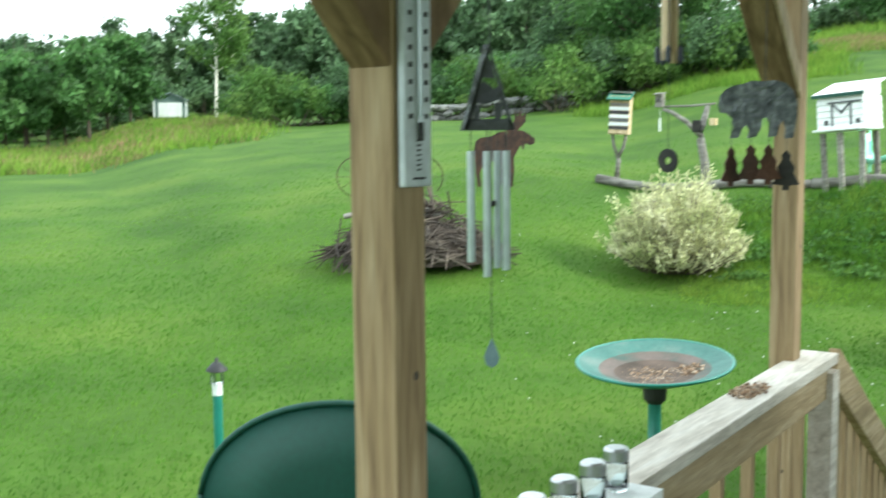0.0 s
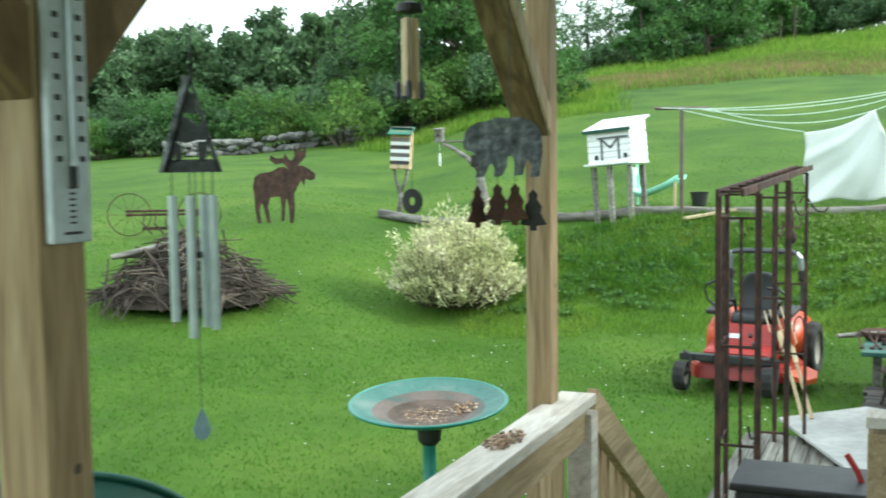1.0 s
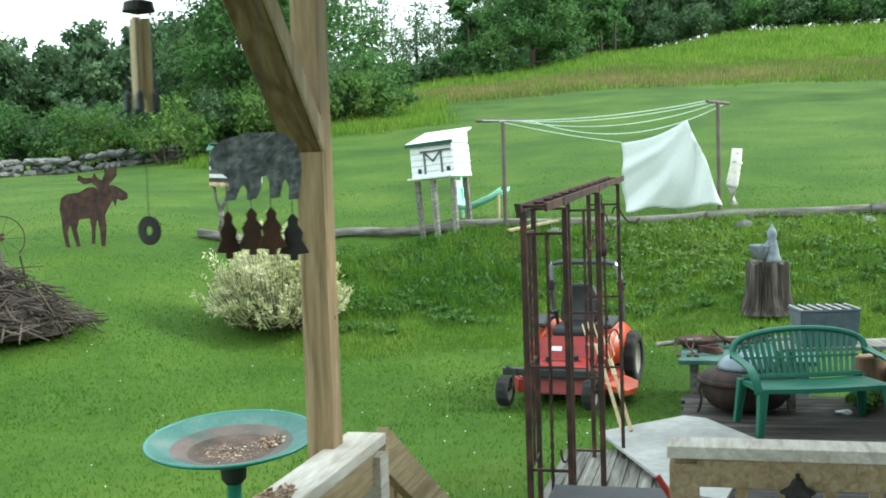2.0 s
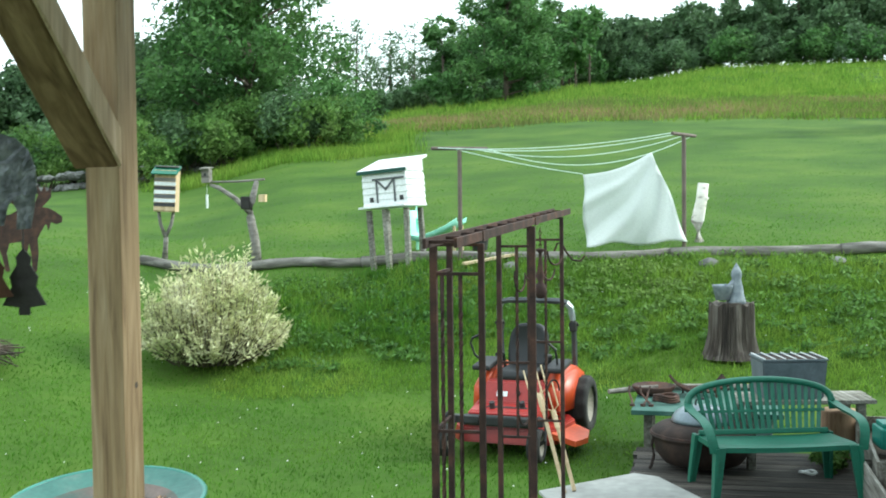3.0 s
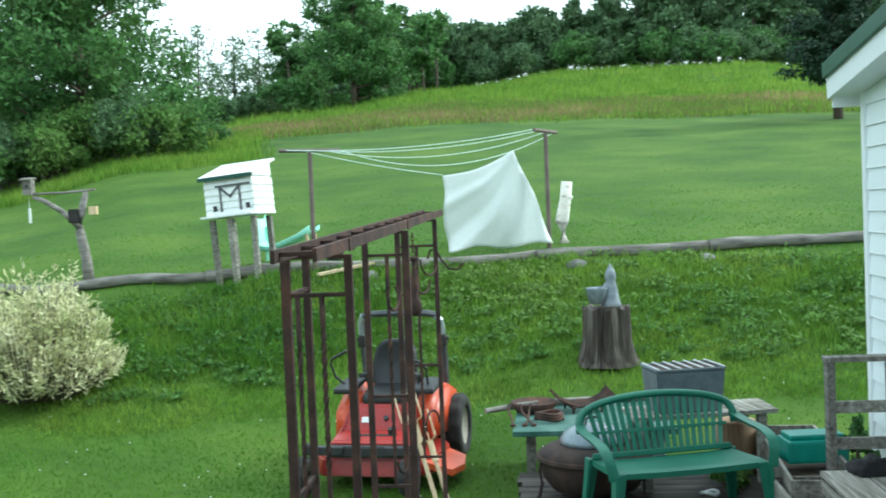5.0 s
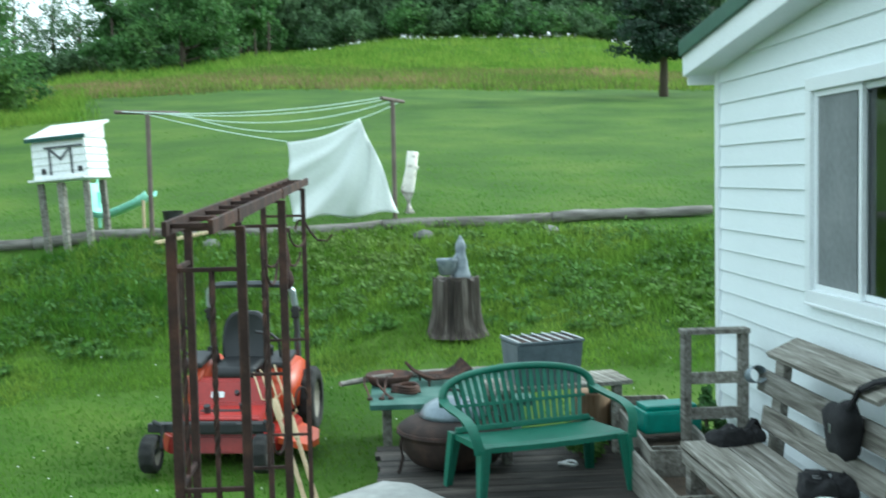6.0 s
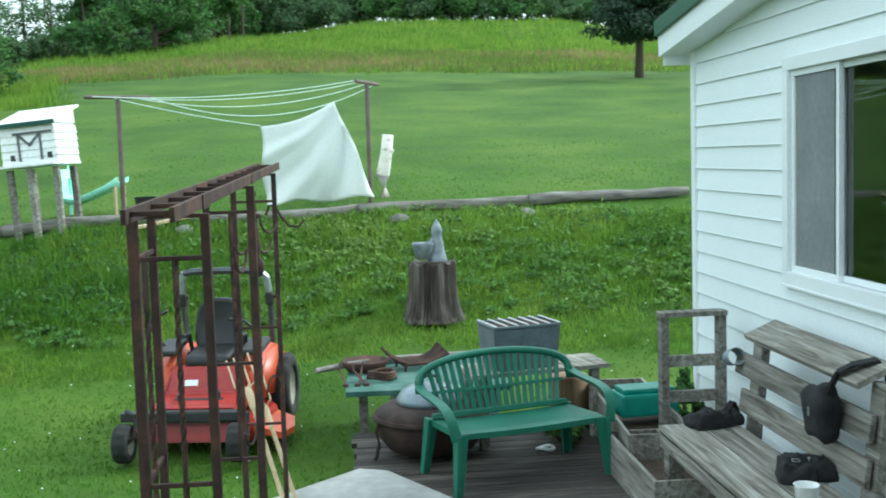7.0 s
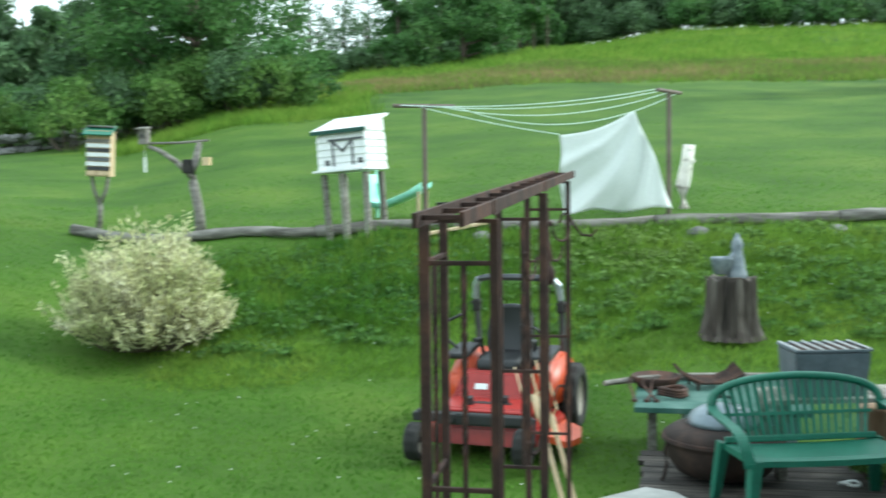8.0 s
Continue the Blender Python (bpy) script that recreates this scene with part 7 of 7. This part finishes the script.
def lantern():
    o = thing("wall_lantern", pose(0.31, 4.0, 1.03), "small black lantern on the porch end railing", "lantern")
    n = 6
    bm = bmesh.new()
    lathe(bm, [(0.0, 0.10), (0.008, 0.095), (0.006, 0.085), (0.014, 0.08), (0.02, 0.07), (0.024, 0.06), (0.05, 0.045), (0.052, 0.038), (0.04, 0.036), (0.0, 0.036)], n)
    part("cap", bm, IRON, o)
    bm = bmesh.new()
    lathe(bm, [(0.032, 0.036), (0.026, -0.06), (0.0, -0.06)], n)
    part("glass", bm, JAR_GLASS, o)
    for k in range(n):
        a = k * 2 * math.pi / n
        bm = bmesh.new()
        rod(bm, (0.034 * math.cos(a), 0.034 * math.sin(a), 0.036), (0.028 * math.cos(a), 0.028 * math.sin(a), -0.06), 0.003, n=6)
        part("rib", bm, IRON, o)
    bm = bmesh.new()
    lathe(bm, [(0.034, -0.06), (0.03, -0.075), (0.0, -0.08)], n)
    part("base", bm, IRON, o)
    bm = bmesh.new()
    box(bm, (0, 0.05, 0.0), (0.025, 0.04, 0.05))
    part("bracket", bm, IRON, o)


lantern()


def jar(x, y, z):
    o = thing("glass_jar", pose(x, y, z), "small clear glass jar with a brushed metal lid", "jar", "jars along the railing")
    bm = bmesh.new()
    lathe(bm, [(0.0, 0.0), (0.026, 0.0), (0.028, 0.006), (0.028, 0.062), (0.024, 0.07), (0.022, 0.07), (0.026, 0.06), (0.026, 0.006), (0.0, 0.004)], 24)
    part("jar", bm, JAR_GLASS, o, smooth=True)
    bm = bmesh.new()
    lathe(bm, [(0.0, 0.096), (0.022, 0.096), (0.0265, 0.093), (0.028, 0.09), (0.028, 0.068), (0.0, 0.068)], 24)
    part("lid", bm, STEEL, o)
    return o


bm = bmesh.new()
box(bm, (0, 0, -0.012), (0.11, 0.95, 0.024), bevel=0.003)
for py in (-0.4, 0.4):
    box(bm, (-0.035, py, -0.05), (0.03, 0.03, 0.06))
single("jar_shelf", bm, WHITE_PAINT, pose(-0.945, 1.72, 1.225), "narrow whitish shelf board beside the railing", "shelf")
J = jar(-0.975, 2.13, 1.226)
for y in (2.01, 1.88, 1.75):
    copy_thing(J, pose(-0.972, y, 1.226))

rnd = random.Random(8)
bm = bmesh.new()
for i in range(160):
    a, k = rnd.random() * 6.283, rnd.random() ** 0.6
    box(bm, (-1.07 + 0.05 * k * math.cos(a), 3.33 + 0.13 * k * math.sin(a), 1.194 + rnd.random() * 0.006), (rnd.uniform(0.004, 0.012), rnd.uniform(0.004, 0.014), 0.004), Euler((rnd.random(), rnd.random(), rnd.random() * 6)).to_matrix().to_4x4())
single("spilled_seed", bm, SEEDS, Matrix(), "spilled brown seed husks on the railing cap", "seeds", kind="stuff")


def cooler():
    o = thing("black_tub", pose(-0.36, 5.55, 0.0), "black lidded tub with a red handle beside the steps", "tub")
    bm = bmesh.new()
    box(bm, (0, 0, 0.27), (0.62, 0.42, 0.5), bevel=0.03)
    part("body", bm, BLACK, o)
    bm = bmesh.new()
    box(bm, (0, 0, 0.535), (0.66, 0.46, 0.04), bevel=0.012)
    part("lid", bm, BLACK, o)
    bm = bmesh.new()
    tube(bm, [(0.24, -0.02, 0.54), (0.22, -0.02, 0.60), (0.17, -0.02, 0.68)], 0.014, 8)
    part("handle", bm, RED, o, "red plastic handle")


cooler()


# ---- things on the plank bench ----
def soft_bag(x, y, z, rot, lumps, strap, label, seed):
    """Slumped cloth bag: flat underneath, sagging lumps, with a webbing strap over it."""
    o = thing("tool_pouch", pose(x, y, z, 0, 0, rot), label, "bag", "bags on the bench")
    for k, (px, py, a, b, h) in enumerate(lumps):
        bm = bmesh.new()
        bmesh.ops.create_cube(bm, size=2.0)
        bmesh.ops.subdivide_edges(bm, edges=bm.edges[:], cuts=9, use_grid_fill=True)
        for v in bm.verts:
            c = v.co
            q = c.normalized() * 1.15
            c = c.lerp(q, 0.55)
            u = (c.z + 1) / 2
            c = Vector((c.x * a * (1.12 - 0.3 * u), c.y * b * (1.12 - 0.3 * u), u * h))
            n = noise.noise(c * 14 + Vector((seed, k, 0))) * 0.5 + noise.noise(c * 38 + Vector((seed, 0, k))) * 0.28
            c.z = max(0.0, c.z * (1 + 0.7 * n))
            c.x, c.y = px + c.x * (1 + 0.3 * n), py + c.y * (1 + 0.3 * n)
            v.co = c
        part("pocket" if k else "body", bm, CLOTH_BLACK, o, smooth=True)
    bm = bmesh.new()
    for p, q in zip(strap, strap[1:]):
        p, q = Vector(p), Vector(q)
        d = (q - p).normalized()
        box(bm, (p + q) / 2, (0.034, (q - p).length + 0.012, 0.005), Vector((0, 1, 0)).rotation_difference(d).to_matrix().to_4x4())
    part("strap", bm, CLOTH_BLACK, o)
    bm = bmesh.new()
    a, b, h = lumps[0][2:]
    tube(bm, [(-0.02, -b * 0.4, h * 1.04), (0.012, -b * 0.4, h * 1.04), (0.012, -b * 0.1, h * 1.08), (-0.02, -b * 0.1, h * 1.08), (-0.02, -b * 0.4, h * 1.04)], 0.0018, 5)
    part("buckle", bm, STEEL, o, "small wire buckle")


soft_bag(1.74, 8.66, 0.462, 15, ((0, 0, 0.12, 0.085, 0.095), (0.15, 0.0, 0.055, 0.06, 0.075)), ((0.1, 0.0, 0.07), (0.17, 0.03, 0.12), (0.2, 0.05, 0.10), (0.24, 0.06, 0.02)), "slumped black cloth tool pouch lying on the bench", 1)
soft_bag(1.80, 7.62, 0.462, -12, ((0, 0, 0.085, 0.10, 0.10), (0.13, 0.03, 0.06, 0.07, 0.085)), ((0.0, 0.06, 0.09), (0.07, 0.09, 0.10), (0.13, 0.05, 0.10), (0.18, 0.0, 0.05)), "black cloth tool bag with two pockets on the bench", 4)


def pouch(x, y, z, s, label, seed, rot=0):
    bm = bmesh.new()
    bmesh.ops.create_icosphere(bm, subdivisions=3, radius=1.0)
    for v in bm.verts:
        c = v.co.copy()
        c = Vector((abs(c.x) ** 0.7 * (1 if c.x > 0 else -1) * s[0], abs(c.y) ** 0.7 * (1 if c.y > 0 else -1) * s[1], abs(c.z) ** 0.75 * (1 if c.z > 0 else -1) * s[2]))
        v.co = c * (1 + 0.38 * noise.noise(c * 9 + Vector((seed, seed, 0))) + 0.12 * noise.noise(c * 30))
    return bm


def hanging_bag():
    o = thing("hanging_bag", pose(2.02, 7.56, 0.99), "black belt bag hung over the corner of the bench back", "bag")
    bm = pouch(0, 0, 0, (0.065, 0.11, 0.15), "", 9)
    for v in bm.verts:
        v.co += Vector((-0.09, 0.06, -0.20))
    part("pouch", bm, CLOTH_BLACK, o, smooth=True)
    bm = bmesh.new()
    pts = [(-0.1, 0.0, -0.12), (-0.06, -0.04, 0.0), (0.0, -0.06, 0.035), (0.1, -0.08, 0.055), (0.17, -0.1, 0.0), (0.17, -0.1, -0.2)]
    for a, b in zip(pts, pts[1:]):
        d = Vector(b) - Vector(a)
        box(bm, (Vector(a) + Vector(b)) / 2, (0.012, 0.08, d.length * 1.1), d.to_track_quat("Z", "Y").to_matrix().to_4x4() @ rz(90))
    part("strap", bm, CLOTH_BLACK, o)
    bm = bmesh.new()
    box(bm, (-0.158, 0.06, -0.2), (0.006, 0.02, 0.045), bevel=0.004)
    part("clip", bm, STEEL, o)


hanging_bag()
bm = bmesh.new()
lathe(bm, [(0.045, -0.06), (0.052, 0.06), (0.049, 0.06), (0.042, -0.06), (0.045, -0.06)], 18)
bmesh.ops.transform(bm, matrix=rx(75), verts=bm.verts[:])
single("hanging_cup", bm, LID_GREY, pose(1.96, 8.88, 0.81), "dull grey metal cup strapped to the bench back", "cup", smooth=True)
bm = bmesh.new()
lathe(bm, [(0.0, 0.0), (0.040, 0.0), (0.052, 0.10), (0.056, 0.105), (0.049, 0.105), (0.037, 0.01), (0.0, 0.008)], 22)
single("white_pot", bm, WHITE_PAINT, pose(1.68, 7.22, 0.469), "small white pot standing on the plank bench", "pot", smooth=True)
coil(1.05, 10.0, 0.0, 0.06, "small white ring on the deck", WHITE_PAINT, 1, 0.012)

# a leafy weed at the house corner and one by the planter
shrub("weed", 1.25, 10.2, 0.3, 0.22, 14, 18, 0.05, LEAF_LIGHT, "light green leafy plant beside the planter", 901, 0.02)
shrub("weed", 2.12, 10.3, 0.22, 0.5, 12, 16, 0.05, LEAF, "weed growing at the house corner", 902, 0.0)


# ---- grass ----
np.random.seed(5)


def keep(x, y):
    """Leaves out the decks, the porch and the house."""
    deck = (x > -0.35) & (y < 10.85) & (y > -2)
    porch = (x > -1.2) & (y < 5.6)
    house = (x > 2.25) & (y < 10.7)
    strip = (x > -1.1) & (x < 0) & (y > 6.9) & (y < 9.0)
    return ~(deck | porch | house | strip)


def patch(name, n, az0, az1, r0, r1, h, w, mat, label, power=1.0, lean=0.5):
    x, y = sector(n, az0, az1, r0, r1, power)
    thin = np.clip((np.hypot(x - HUB[0], y - HUB[1]) / r1 - 0.6) / 0.4, 0, 1)
    k = keep(x, y) & (np.random.rand(n) > thin)
    return blades(name, x[k], y[k], h, w, mat, label, lean)


patch("lawn_grass", 150000, -110, -2, 1.6, 16, 0.036, 0.010, BLADE, "short mown lawn grass", 0.75)
patch("lawn_grass", 140000, -85, 17, 8.0, 24, 0.032, 0.014, BLADE, "short mown lawn grass", 0.8)
patch("lawn_grass", 50000, -80, 18, 14.0, 40, 0.020, 0.022, BLADE, "short mown lawn grass", 0.75)


def tufts(name, n, per, az0, az1, r0, r1, h, w, mat, label, lean=0.8, spread=0.09):
    """Grass in uneven clumps."""
    x, y = sector(n, az0, az1, r0, r1)
    size = 0.5 + np.random.rand(n) ** 2
    x, y, s = np.repeat(x, per), np.repeat(y, per), np.repeat(size, per)
    x, y = x + np.random.normal(size=len(x)) * spread * s, y + np.random.normal(size=len(x)) * spread * s
    k = keep(x, y)
    return blades(name, x[k], y[k], h * s[k], w, mat, label, lean)


tufts("bank_grass", 4200, 16, -26, 17, 11.0, 14.75, 0.075, 0.010, TALL, "rough tufted grass on the bank", 0.9, 0.08)
tufts("bank_grass", 1300, 22, -27, 17, 12.2, 14.7, 0.10, 0.011, TALL, "fresh green tufts of rough grass on the bank", 0.9, 0.07)
tufts("bank_grass", 420, 28, -24, 17, 13.6, 14.6, 0.14, 0.012, TALL, "long grass hanging over the logs of the bank", 1.0, 0.1)
tufts("bank_grass", 220, 36, -22, -7, 12.4, 14.7, 0.15, 0.014, BLADE, "taller weeds on the bank below the bird house")


def bank_weeds():
    """Low broad-leaved weeds in loose clumps on the bank."""
    x, y = sector(700, -24, 17, 11.8, 14.8, 0.8)
    k = keep(x, y)
    x, y = x[k], y[k]
    c = np.stack([x, y, ground_z(x, y) + 0.05], -1)
    v, f = leaf_cloud(c, 0.09 + 0.14 * np.random.rand(len(x)) ** 2, 17, 0.05, 0.3)
    tagged(new("bank_weeds", raw("bank_weeds", v, f, LEAF_LIGHT)), "low leafy weeds growing in the bank", "weeds", kind="stuff")


bank_weeds()
tufts("field_grass", 2300, 22, -24, 18, 47, 62, 0.22, 0.035, SEED, "tan seeding grass in the uncut field", 0.7, 0.6)
tufts("field_grass", 1700, 22, -24, 18, 46.5, 74, 0.24, 0.04, TALL, "green uncut grass on the slope", 0.7, 0.6)
tufts("field_grass", 2800, 26, -22, 18, 64, 106, 0.40, 0.05, TALL, "tall bright green grass on the hilltop", 0.7, 0.8)
tufts("field_grass", 450, 24, -66, -46, 36, 62, 0.3, 0.05, SEED, "tall pale grass at the field's edge", 0.6, 0.5)
tufts("field_grass", 1000, 24, -66, -46, 36, 62, 0.28, 0.05, TALL, "uncut green grass at the field's edge", 0.6, 0.5)
tufts("field_grass", 1300, 26, -28, -15, 36, 52, 0.28, 0.03, TALL, "tall grass at the foot of the trees", 0.6, 0.4)


def clover():
    x, y = sector(170, -40, 16, 5, 14.8)
    k = keep(x, y)
    x, y = x[k], y[k]
    z = ground_z(x, y) + 0.055
    v = np.stack([np.stack([x + dx, y + dy, z + dz], -1) for dx, dy, dz in ((-0.008, 0, 0), (0, -0.008, 0.003), (0.008, 0, 0), (0, 0, 0.012))], 1).reshape(-1, 3)
    o = np.arange(len(x))[:, None] * 4
    f = np.concatenate([o + [0, 1, 3], o + [1, 2, 3], o + [2, 0, 3]])
    tagged(new("clover_flowers", raw("clover_flowers", v, f, WHITE_PAINT)), "tiny white clover flowers in the lawn", "flowers", kind="stuff")


clover()
